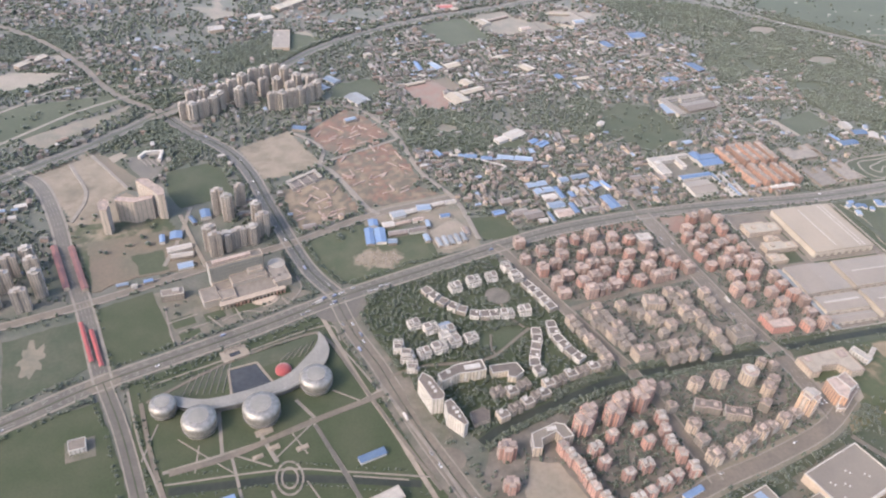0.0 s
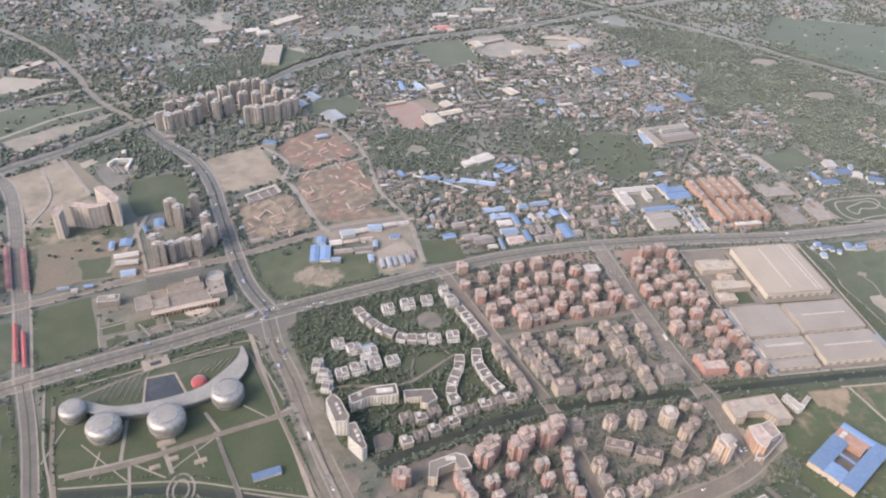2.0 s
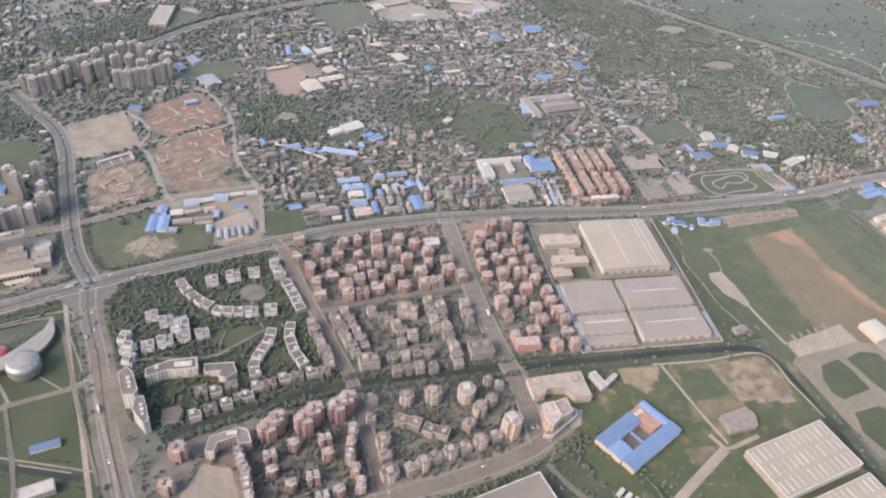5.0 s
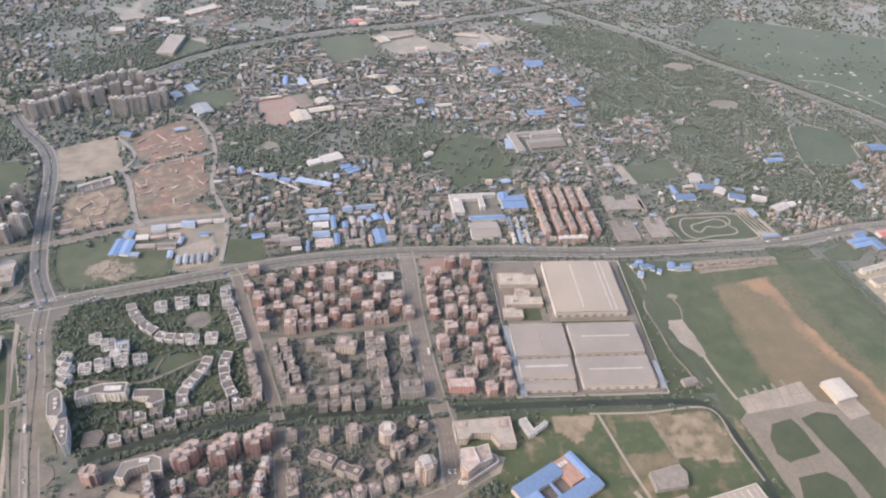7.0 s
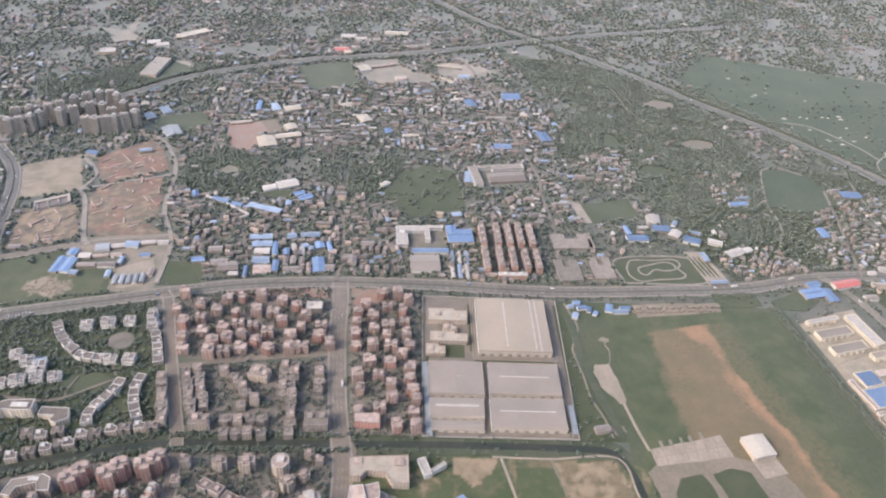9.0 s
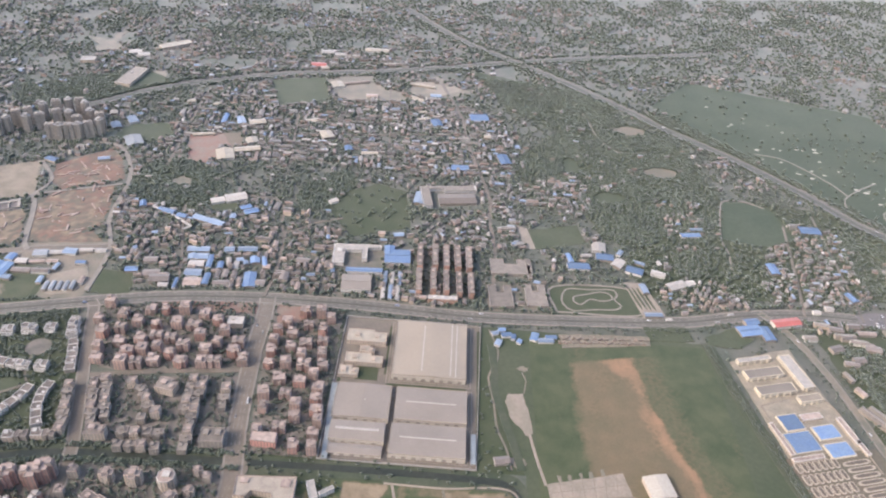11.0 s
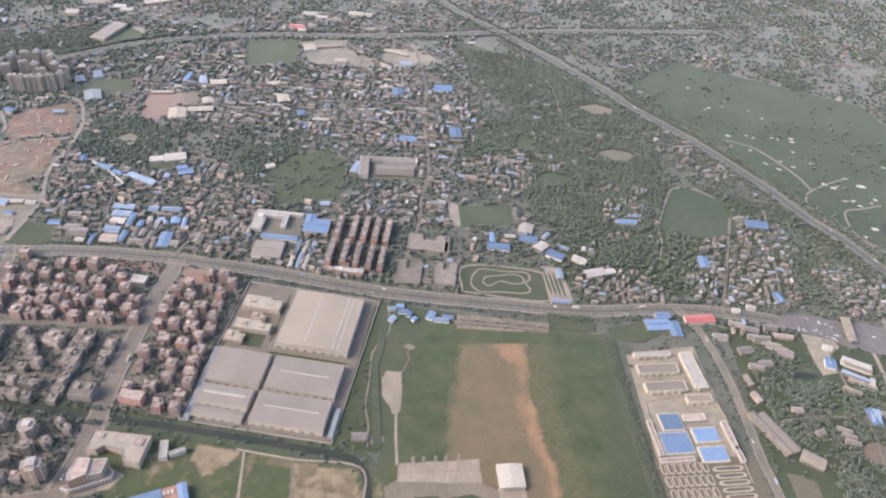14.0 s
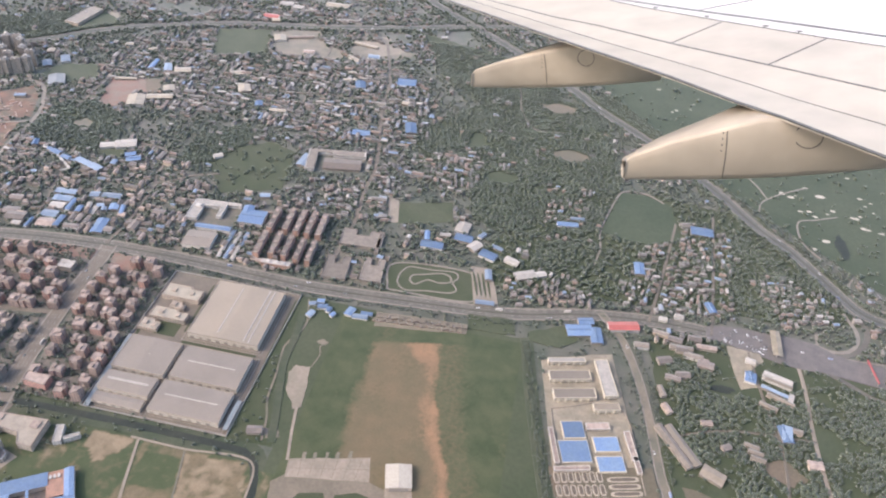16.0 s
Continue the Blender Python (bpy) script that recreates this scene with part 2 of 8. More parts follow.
        c, s = math.cos(radians(rot)), math.sin(radians(rot))
        k = len(self.v)
        for px in (-w / 2, w / 2):
            for py, pz in ((-d / 2, z0), (0, z0 + h), (d / 2, z0), (d / 2, z0 - thick), (0, z0 + h - thick), (-d / 2, z0 - thick)):
                self.v.append((x + px * c - py * s, y + px * s + py * c, pz))
        self.f += [(k, k + 6, k + 7, k + 1), (k + 1, k + 7, k + 8, k + 2), (k + 2, k + 8, k + 9, k + 3),
                   (k + 5, k + 11, k + 6, k), (k, k + 1, k + 4, k + 5), (k + 1, k + 2, k + 3, k + 4),
                   (k + 6, k + 11, k + 10, k + 7), (k + 7, k + 10, k + 9, k + 8), (k + 3, k + 9, k + 10, k + 4), (k + 4, k + 10, k + 11, k + 5)]
        return self

    def lathe(self, x, y, profile, n=32):
        k, m = len(self.v), len(profile)
        for r, z in profile:
            self.v += [(x + r * math.cos(2 * math.pi * i / n), y + r * math.sin(2 * math.pi * i / n), z) for i in range(n)]
        for j in range(m - 1):
            self.f += [(k + j * n + i, k + j * n + (i + 1) % n, k + (j + 1) * n + (i + 1) % n, k + (j + 1) * n + i) for i in range(n)]
        self.f.append(tuple(k + (m - 1) * n + i for i in range(n)))
        return self

    def mesh(self, name):
        me = bpy.data.meshes.new(name)
        me.from_pydata(self.v, [], self.f)
        me.update()
        return me


def rect(x, y, w, d, rot=0.0):
    c, s = math.cos(radians(rot)), math.sin(radians(rot))
    return [(x + px * w / 2 * c - py * d / 2 * s, y + px * w / 2 * s + py * d / 2 * c) for px, py in ((-1, -1), (1, -1), (1, 1), (-1, 1))]


def disc(x, y, rx, ry=None, n=28, rot=0.0):
    c, s = math.cos(radians(rot)), math.sin(radians(rot))
    ry = ry or rx
    out = []
    for i in range(n):
        a, b = rx * math.cos(2 * math.pi * i / n), ry * math.sin(2 * math.pi * i / n)
        out.append((x + a * c - b * s, y + a * s + b * c))
    return out


def blob(x, y, rx, ry, seed, n=26, rough=0.45):
    """A ragged rounded outline."""
    out = []
    for i in range(n):
        a = 2 * math.pi * i / n
        k = 1 + rough * noise.noise((2 * math.cos(a) + seed, 2 * math.sin(a), seed * 1.7)) + 0.1 * noise.noise((6 * math.cos(a), 6 * math.sin(a), seed))
        out.append((x + rx * k * math.cos(a), y + ry * k * math.sin(a)))
    return out


def part(name, geo, material, parent, label="", kind="", soft=False):
    ob = new(name, geo.mesh(name))
    if soft:
        ob.data.shade_smooth()
    ob.data.materials.append(material)
    ob.parent = parent
    return tagged(ob, label, kind=kind)


def thing(name, label, category, group="", x=0, y=0, rot=0):
    ob = new(name)
    ob.empty_display_size = 0.5
    ob.matrix_basis = pose(x, y, 0, 0, 0, rot)
    return tagged(ob, label, category, group)


def solid(name, geo, material, label, category, kind="structure"):
    ob = new(name, geo.mesh(name))
    ob.data.materials.append(material)
    return tagged(ob, label, category, kind=kind)


# a coarse map of what is built on, so that trees and small houses keep clear
OX, OY, ON, OM = -900, 60, 2400, 1900
taken = np.zeros((ON, OM), dtype=bool)
wooded = np.zeros((ON, OM), dtype=bool)


def fill(grid, poly, pad=0.0, value=True):
    p = np.array(poly, dtype=float)
    c = p.mean(0)
    if pad:
        d = p - c
        p = c + d * (1 + pad / np.maximum(np.linalg.norm(d, axis=1, keepdims=True), 0.1))
    x0, y0 = np.floor(p.min(0)).astype(int)
    x1, y1 = np.ceil(p.max(0)).astype(int)
    x0, x1, y0, y1 = max(x0, OX), min(x1, OX + ON - 1), max(y0, OY), min(y1, OY + OM - 1)
    if x1 < x0 or y1 < y0:
        return
    gx, gy = np.meshgrid(np.arange(x0, x1 + 1) + 0.5, np.arange(y0, y1 + 1) + 0.5, indexing="ij")
    inside = np.zeros(gx.shape, dtype=bool)
    for a, b in zip(p, np.roll(p, -1, 0)):
        if a[1] != b[1]:
            inside ^= ((a[1] > gy) != (b[1] > gy)) & (gx < (b[0] - a[0]) * (gy - a[1]) / (b[1] - a[1]) + a[0])
    view = grid[x0 - OX:x1 + 1 - OX, y0 - OY:y1 + 1 - OY]
    view[inside] = value


def free(x, y, grid=None):
    i, j = int(x) - OX, int(y) - OY
    g = taken if grid is None else grid
    return 0 <= i < ON and 0 <= j < OM and not g[i, j]


# ---- ground ----
solid("ground", Geo().prism([(-3200, -1800), (3600, -1800), (3600, 4200), (-3200, 4200)], -3.0, 0.0), EARTH,
      "open land of mixed scrub, plots and bare soil", "ground")
LEVEL = [0.04]


def ragged(poly, amp=1.4, step=4.0, seed=0.0):
    """The same outline with an uneven, weathered edge."""
    out, n = [], len(poly)
    for a, b in zip(poly, list(poly[1:]) + [poly[0]]):
        length = math.dist(a, b)
        m = max(1, int(length / step))
        nx, ny = -(b[1] - a[1]) / max(length, 0.01), (b[0] - a[0]) / max(length, 0.01)
        for k in range(m):
            x, y = a[0] + (b[0] - a[0]) * k / m, a[1] + (b[1] - a[1]) * k / m
            d = amp * (noise.noise((x / 9, y / 9, seed)) + 0.6 * noise.noise((x / 3, y / 3, seed + 5)))
            out.append((x + nx * d, y + ny * d))
    return out


def patch(name, poly, material, label, category, keep=True, lift=0.0):
    """A flat area laid on the ground, each a hair above the last."""
    LEVEL[0] += 0.0025
    ob = solid(name, Geo().prism(list(poly), -0.2, LEVEL[0] + lift), material, label, category)
    if keep:
        fill(taken, poly)
    return ob


def soil_field(name, x0, x1, y0, y1, paint, material, label, z, step=2.0, within=None):
    """A sheet of ground with a soil map: paint gives the shares of the second and third soil at a place."""
    nx, ny = int((x1 - x0) / step) + 1, int((y1 - y0) / step) + 1
    g = Geo()
    g.v = [(x0 + i * step, y0 + j * step, z) for i in range(nx) for j in range(ny)]
    g.f = [(i * ny + j, (i + 1) * ny + j, (i + 1) * ny + j + 1, i * ny + j + 1) for i in range(nx - 1) for j in range(ny - 1)
           if not within or any(inside(x0 + (i + 0.5) * step, y0 + (j + 0.5) * step, p) for p in within)]
    ob = solid(name, g, material, label, "field")
    soil = ob.data.color_attributes.new("soil", "FLOAT_COLOR", "POINT")
    for k, (x, y, h) in enumerate(g.v):
        a, b = paint(x, y)
        soil.data[k].color = (a, b, 0, 1)
    return ob


def ramp_up(d):
    return min(1.0, max(0.0, d + 0.5))


def inside(x, y, poly):
    hit = False
    for a, b in zip(poly, poly[1:] + poly[:1]):
        if (a[1] > y) != (b[1] > y) and x < (b[0] - a[0]) * (y - a[1]) / (b[1] - a[1]) + a[0]:
            hit = not hit
    return hit


def smooth(points, step=6.0):
    """Points along a soft curve through the given ones."""
    p = [np.array(q, dtype=float) for q in points]
    p = [2 * p[0] - p[1]] + p + [2 * p[-1] - p[-2]]
    out = []
    for a, b, c, d in zip(p, p[1:], p[2:], p[3:]):
        n = max(1, int(np.linalg.norm(c[:2] - b[:2]) / step))
        for k in range(n):
            t = k / n
            out.append(0.5 * (2 * b + (c - a) * t + (2 * a - 5 * b + 4 * c - d) * t * t + (3 * b - a - 3 * c + d) * t ** 3))
    return out + [p[-2]]


def band(points, width, shift=0.0, step=6.0):
    """The outline of a strip along a curve; width is one number or is given with each point."""
    p = np.array(smooth(points, step))
    w = p[:, 2] if p.shape[1] > 2 else np.full(len(p), width)
    t = np.gradient(p[:, :2], axis=0)
    t /= np.linalg.norm(t, axis=1, keepdims=True) + 1e-9
    n = np.stack([-t[:, 1], t[:, 0]], 1)
    mid = p[:, :2] + n * shift
    return mid + n * w[:, None] / 2, mid - n * w[:, None] / 2


def strip(geo, points, width, z0, z1, shift=0.0, step=6.0):
    a, b = band(points, width, shift, step)
    k, n = len(geo.v), len(a)
    for (ax, ay), (bx, by) in zip(a, b):
        geo.v += [(ax, ay, z1), (bx, by, z1), (ax, ay, z0), (bx, by, z0)]
    for i in range(n - 1):
        q, r = k + 4 * i, k + 4 * i + 4
        geo.f += [(q, q + 1, r + 1, r), (q + 2, q, r, r + 2), (q + 1, q + 3, r + 3, r + 1)]
    geo.f += [(k, k + 2, k + 3, k + 1), (k + 4 * n - 4, k + 4 * n - 3, k + 4 * n - 1, k + 4 * n - 2)]
    return geo


def block_strip(grid, points, width):
    a, b = band(points, width, 0.0, 6.0)
    for i in range(len(a) - 1):
        fill(grid, [a[i], a[i + 1], b[i + 1], b[i]], 0.8)


ROADZ = [0.25]
TOP = {}


def road(points, width, material, label, kerb=0.0, median=0.0, lines=0, category="road"):
    """A carriageway with raised pavements, a planted median and painted lines where it has them."""
    ROADZ[0] += 0.004
    z = ROADZ[0]
    TOP[tuple(points[0])] = z
    solid("road", strip(Geo(), points, width, -0.2, z, 0.0, 1.5 if width < 1.5 else 6.0), material, label, category)
    block_strip(taken, points, width + 2 * kerb)
    if kerb:
        for side in (1, -1):
            solid("pavement", strip(Geo(), points, kerb, -0.2, z + 0.09, side * (width + kerb) / 2), PATHS,
                  "pale paved footway with a kerb along the road", "pavement")
    if median:
        solid("median", strip(Geo(), points, median, -0.2, z + 0.12), SCRUB, "low planted strip between the carriageways", "median")
    if lines:
        g = Geo()
        run = smooth(points, 3.0)
        for k in range(-lines, lines + 1):
            off = (k + (0.5 if median and k >= 0 else 0)) * width / (2 * lines + 2)
            if median and abs(off) < median:
                continue
            a, b = band(points, 0.16, off, 3.0)
            for i in range(0, len(a) - 1, 2):
                g.prism([tuple(a[i]), tuple(b[i]), tuple(b[i + 1]), tuple(a[i + 1])], z, z + 0.012)
        solid("road_marking", g, PAINT, "dashed white lane lines painted on the road", "road marking", "stuff")


MAIN = [(-420, 165), (-300, 216), (-132, 289), (-86, 309), (-8, 334), (49, 354), (128, 376), (172, 388), (219, 398), (285, 404), (360, 404),
        (438, 401), (519, 406), (589, 413), (649, 428), (711, 434), (791, 428), (860, 428), (1000, 442), (1200, 470)]
WIDE_S = [(47, 350), (50, 332), (53, 319), (61, 295), (67, 271), (72, 251), (77.5, 231), (86, 205), (94, 180), (101, 150), (106, 60)]
NORTH = [(49, 354), (32, 390), (15, 459), (3, 512), (-13, 549), (-39, 581), (-62, 615)]
NORTH_FAR = [(-64, 617), (-75, 631), (-98, 654), (-120, 689), (-140, 730), (-190, 800), (-300, 900)]
WEST_N = [(-85, 309), (-101, 374), (-116, 424), (-128, 470), (-145, 517), (-168, 544)]
WEST_S = [(-85, 309), (-74, 275), (-64, 235), (-50, 170), (-40, 90)]
CROSS = [(-330, 330), (-200, 352), (-145, 365), (-95, 378), (-43, 395), (28, 416), (84, 438), (149, 451)]
RING = [(-420, 380), (-300, 448), (-210, 505), (-160, 540), (-125, 565), (-86, 598), (-64, 619), (-10, 657), (45, 702), (80, 737), (130, 770), (190, 799), (240, 817), (300, 832), (350, 849), (400, 867), (440, 884), (520, 915), (760, 990)]
AVENUE = [(283, 404), (285, 385), (286, 350), (288, 325), (292, 285), (296, 260), (299, 240), (300, 203)]
STREET = [(161, 386), (165, 381), (182, 325), (197, 278), (204, 253), (210, 208), (212, 180)]
LANE_MID = [(183, 314), (211, 319), (245, 325), (288, 330)]
SOUTH = [(98, 168), (150, 163), (210, 179), (250, 187), (290, 198), (318, 214)]
EAST = [(655, 432), (667, 414), (672, 406), (682, 375), (689, 341), (695, 301), (700, 280), (712, 200)]
EAST_LANE = [(791, 424), (794, 414), (795, 388), (794, 356), (796, 310), (804, 230)]
EXPRESS = [(330, 1080), (413, 966), (510, 880), (604, 787), (641, 744), (699, 688), (753, 624), (785, 577), (810, 549), (828, 522), (840, 503), (850, 488), (866, 479), (900, 466), (960, 440)]
RAMP = [(834, 496), (846, 483), (852, 471), (851, 459), (844, 446), (832, 436), (816, 428)]
CANAL = [(103, 228), (120, 236), (156, 246), (203, 255), (300, 257), (380, 258), (440, 257), (456, 254), (464, 240), (467, 224), (470, 205), (477, 150)]

patch("verge", np.vstack([band(CANAL, 17)[0], band(CANAL, 17)[1][::-1]]).tolist(), SCRUB, "overgrown green banks of the canal", "verge", keep=False)
solid("canal", strip(Geo(), CANAL, 4.6, -0.2, 0.2), WATER, "narrow dark canal between planted banks", "canal")
block_strip(taken, CANAL, 2.5)
road(MAIN, 9.8, ASPHALT, "wide grey main road with several lanes", kerb=1.2, median=0.9, lines=2)
solid("shoulder", strip(Geo(), WIDE_S, 17, -0.2, 0.235), YARD, "bare brown shoulders of the wide road", "shoulder")
road([(36, 338), (39.4, 324), (45.6, 298), (52.6, 272), (60.4, 248), (67, 222), (78, 180)], 2.6, CONCRETE, "pale service path beside the wide road", category="path")
road(WIDE_S, 8.2, DUSTY, "wide dusty dual carriageway with a narrow planted median", kerb=0.8, median=0.5)
road(NORTH, 9, DARKROAD, "dark asphalt road lined with trees", kerb=1.2, median=0.8, lines=1)
road(NORTH_FAR, 6, DUSTY, "dusty country road")
road(WEST_N, 8, ASPHALT, "straight grey road past the building plots", kerb=1.5, lines=1)
road(WEST_S, 6.6, ASPHALT, "straight dusty road beside the park", kerb=0.8, median=0.6)
road(CROSS, 5, DUSTY, "narrow dusty cross road", kerb=1.0)
road(RING, 9.0, DARKROAD, "broad grey ring road between rows of trees", kerb=0.8, median=1.8, lines=1)
road(AVENUE, 9.5, DUSTY, "dusty avenue between the housing blocks", kerb=1.2, lines=1)
road(STREET, 6, DUSTY, "side street between the housing blocks", kerb=1.0)
road(LANE_MID, 4, DUSTY, "narrow lane between the housing blocks")
solid("shoulder", strip(Geo(), SOUTH, 14, -0.2, 0.235), DIRT, "bare brown shoulders of the unfinished road", "shoulder")
road(SOUTH, 8, DUSTY, "wide unfinished road of dusty concrete", kerb=0.7)
road([(300, 190), (307, 177), (317, 164), (334, 148), (345, 137), (358, 118), (370, 90)], 3.0, DUSTY, "narrow brown track between fields", category="track")
road(EAST, 4.4, DIRT, "dusty road along the waterworks", kerb=0.8)
road(EAST_LANE, 2.6, CONCRETE, "pale country lane among trees")
road(EXPRESS, 9.5, DARKROAD, "grey expressway through woodland", median=1.2, kerb=0.8, lines=1)
for far_lane in ([(-98, 654), (-134, 631), (-171, 596), (-230, 540)], [(-120, 689), (-158, 675), (-181, 650), (-240, 600)], [(-98, 654), (-73, 664), (-40, 672)]):
    road(far_lane, 3.0, PATHS, "pale field road between green plots", category="lane")
road(RAMP, 4.0, ASPHALT, "curved slip road of the junction")
road([(838, 482), (844, 464), (842, 451), (833, 440), (820, 437), (809, 441)], 3.0, PATHS, "pale inner slip road of the junction")
road([(806, 418), (826, 408), (839, 399), (849, 396), (880, 380)], 3.4, ASPHALT, "grey road leaving the toll plaza")
road([(809, 474), (813, 460), (812, 442)], 2.0, PATHS, "pale village lane", category="lane")
road([(855, 528), (849, 515), (852, 503), (861, 496), (880, 490)], 1.8, PATHS, "pale lane beside the expressway", category="lane")
patch("junction", ragged(disc(48, 347, 17, 15), 1.5), ASPHALT, "broad asphalt crossroads", "junction", lift=0.29)
patch("junction", disc(83, 221, 10, 8), DUSTY, "dusty crossroads", "junction", lift=0.29)
patch("junction", disc(-85, 309, 9, 7.5), DUSTY, "dusty crossroads", "junction", lift=0.29)
patch("junction", disc(298, 252, 8, 8), DUSTY, "small dusty crossroads", "junction", lift=0.29)
patch("junction", disc(-62, 618, 15, 10, rot=30), DUSTY, "dusty roundabout junction", "junction", lift=0.29)

# ---- fields, plots and yards ----
patch("field", ragged([(570, 440), (650, 446), (740, 455), (850, 470), (845, 520), (770, 590), (700, 600), (600, 560), (560, 480)], 3.0), LAWN, "weedy green land between the eastern villages", "field", keep=False)
patch("field", ragged([(690, 425), (745, 425), (800, 420), (860, 430), (870, 200), (705, 200)], 3.0), LAWN, "weedy green land beside the eastern road", "field", keep=False)
LEFT = ([200, 250, 268, 288, 305, 330, 362], [528, 511, 505, 503, 502, 503, 502])
MIDDLE = ([200, 246, 268, 286, 300, 312, 323, 335, 351, 365], [579, 567, 564, 553, 549, 543, 544, 545, 536, 521])
RIGHT = ([200, 246, 265, 278, 290, 309, 327, 351, 371], [588, 574, 573, 567, 562, 557, 553, 549, 546])


def meadow_soil(x, y):
    w = x + 3.0 * noise.noise((x / 9, y / 9, 1.0)) + 1.5 * noise.noise((x / 3, y / 3, 2.0))
    a, m, b = np.interp(y, *LEFT), np.interp(y, *MIDDLE), np.interp(y, *RIGHT)
    top = ramp_up((361 + (x - 501) * 0.22 - y) / 3)
    dry = top * ramp_up((w - a) / 9) * ramp_up((b - w) / 6)
    edge = 0.5 * top * ramp_up((b + 20 - w) / 16) * ramp_up((w - b + 2) / 6)
    worn = 0.55 * max(0, noise.noise((x / 26, y / 40, 6.0)) - 0.02) + 0.25 * max(0, noise.noise((x / 8, y / 20, 7.0)))
    return max(dry * (0.97 + 0.25 * noise.noise((x / 16, y / 30, 12.0))), edge, worn), top * ramp_up((w - m) / 8) * ramp_up((b - w) / 4) * (0.78 + 0.5 * noise.noise((x / 7, y / 14, 4.0)))


fill(taken, [(436, 390), (600, 391), (625, 268), (640, 200), (470, 200), (466, 262), (452, 300), (446, 345)])
patch("meadow", ragged([(436, 390), (600, 391), (625, 268), (640, 200), (470, 200), (466, 262), (452, 300), (446, 345)]), GRASS, "large green airfield meadow with worn grass", "field")
TAXI = mat("worn taxiway", (0.165, 0.131, 0.092), (0.130, 0.107, 0.073), 0.05, 0.5)
soil_field("airfield", 474, 602, 190, 386, meadow_soil, MEADOWSOIL, "airfield grass with a broad dry strip and scraped orange soil", 0.13)
patch("taxi_area", ragged([(473, 241), (479, 247), (527, 254), (552, 247), (557, 235), (576, 165), (520, 160), (486, 170), (482, 193), (479, 211), (476, 229)], 0.8), TAXI, "worn asphalt of the taxi area", "apron", lift=0.2)
patch("apron", ragged([(478, 258), (524, 270), (527.5, 254), (480, 246)], 0.5), CONCRETE, "pale concrete apron with worn edges", "apron", lift=0.2)
patch("hangar_apron", [(537, 252), (552, 256), (556, 243), (541, 239)], CONCRETE, "pale concrete before the hangar", "apron", lift=0.2)
patch("taxi_oval", ragged([(491, 238), (504, 241), (508, 234), (511, 217), (490, 211), (485, 217), (486, 228)], 0.6), LAWN, "dark grass oval between the taxi lanes", "lawn", lift=0.2)
patch("taxi_oval", ragged([(511, 241), (523, 246), (534, 243), (541, 216), (547, 185), (526, 180), (521, 206), (516, 221)], 0.6), LAWN, "dark grass wedge between the taxi lanes", "lawn", lift=0.2)
patch("taxi_oval", ragged([(490, 201), (508, 204), (516, 197), (518, 180), (512, 170), (492, 174), (487, 188)], 0.6), LAWN, "dark grass island between the taxi lanes", "lawn", lift=0.2)
for bx, by in ((486, 264), (492, 265), (499, 267), (505, 268.5), (512, 271)):
    patch("stub_road", ragged(rect(bx, by - 1.5, 2.0, 4.6, 4), 0.6, 1.0), DIRT, "short worn dirt stub off the apron", "apron", lift=0.2)
g = Geo()
for k in range(7):
    strip(g, [(480.5 + 6.4 * k, 247 + 1.0 * k), (478.5 + 6.9 * k, 258 + 1.75 * k)], 0.25, -0.2, LEVEL[0] + 0.23)
strip(g, [(480, 252), (525.5, 262)], 0.25, -0.2, LEVEL[0] + 0.23)
solid("slab_joint", g, TAXI, "dark joints between the concrete slabs", "joint", "stuff")
road([(470, 294), (473, 277), (477.5, 257)], 1.7, CONCRETE, "broken concrete taxi track", category="track")
patch("hardstand", ragged([(458, 327), (467, 328), (470, 315), (472, 296), (468, 293), (458, 307), (456, 320)], 1.4, 2.0), SAND, "patch of broken pale concrete and dirt", "apron", lift=0.2)
road([(468, 328), (470, 340), (468, 347), (472, 352)], 0.7, DIRT, "thin trodden path", category="track")
patch("bare_spot", blob(468, 351, 3.4, 2.0, 91.0, rough=0.8), DIRT, "trodden bare spot in the meadow", "bare soil", lift=0.2)
road([(446, 388), (452, 364), (446, 345), (445, 338), (448, 318), (450, 297), (455, 282), (458, 266)], 1.2, DIRT, "winding pale farm track", category="track")
patch("hut_floor", blob(461, 272, 5, 3.4, 92.0), DIRT, "bare soil round a ruined hut", "bare soil", lift=0.2)
patch("field", ragged([(312, 250), (382, 252), (400, 200), (480, 160), (480, 60), (310, 60)], 3.0), LAWN, "weedy green land around the plots", "field", keep=False)
DUG = [(419, 247), (456, 249), (462, 226), (458, 213), (426, 217)]
HEAP = [(360, 249), (387, 249), (383, 237), (372, 230), (362, 238)]
GREENSQ = [(396, 243), (418, 243), (424, 224), (399, 221)]


def plot_soil(x, y):
    n1, n2 = noise.noise((x / 10, y / 10, 3.0)), noise.noise((x / 4, y / 4, 8.0))
    if inside(x + 2 * n2, y + 2 * n1, DUG):
        return 0.95 + 0.5 * n2, 0.55 + 0.9 * n1 + 0.6 * n2
    if inside(x + 2 * n2, y + 3 * n1, HEAP):
        return 1.0, 0.62 + 0.7 * n1 + 0.3 * n2
    if inside(x + n2, y + n1, GREENSQ):
        return 0.15 + 0.5 * n2, 0
    lane = 0.75 if 392 < x < 428 and y > 196 else 0.3
    return lane + 0.7 * n1 + 0.5 * n2, 0.15 * lane + 0.4 * n1


soil_field("dug_plots", 354, 463, 190, 250, plot_soil, PLOTSOIL, "levelled plots of weeds and dug sandy soil", 0.16)


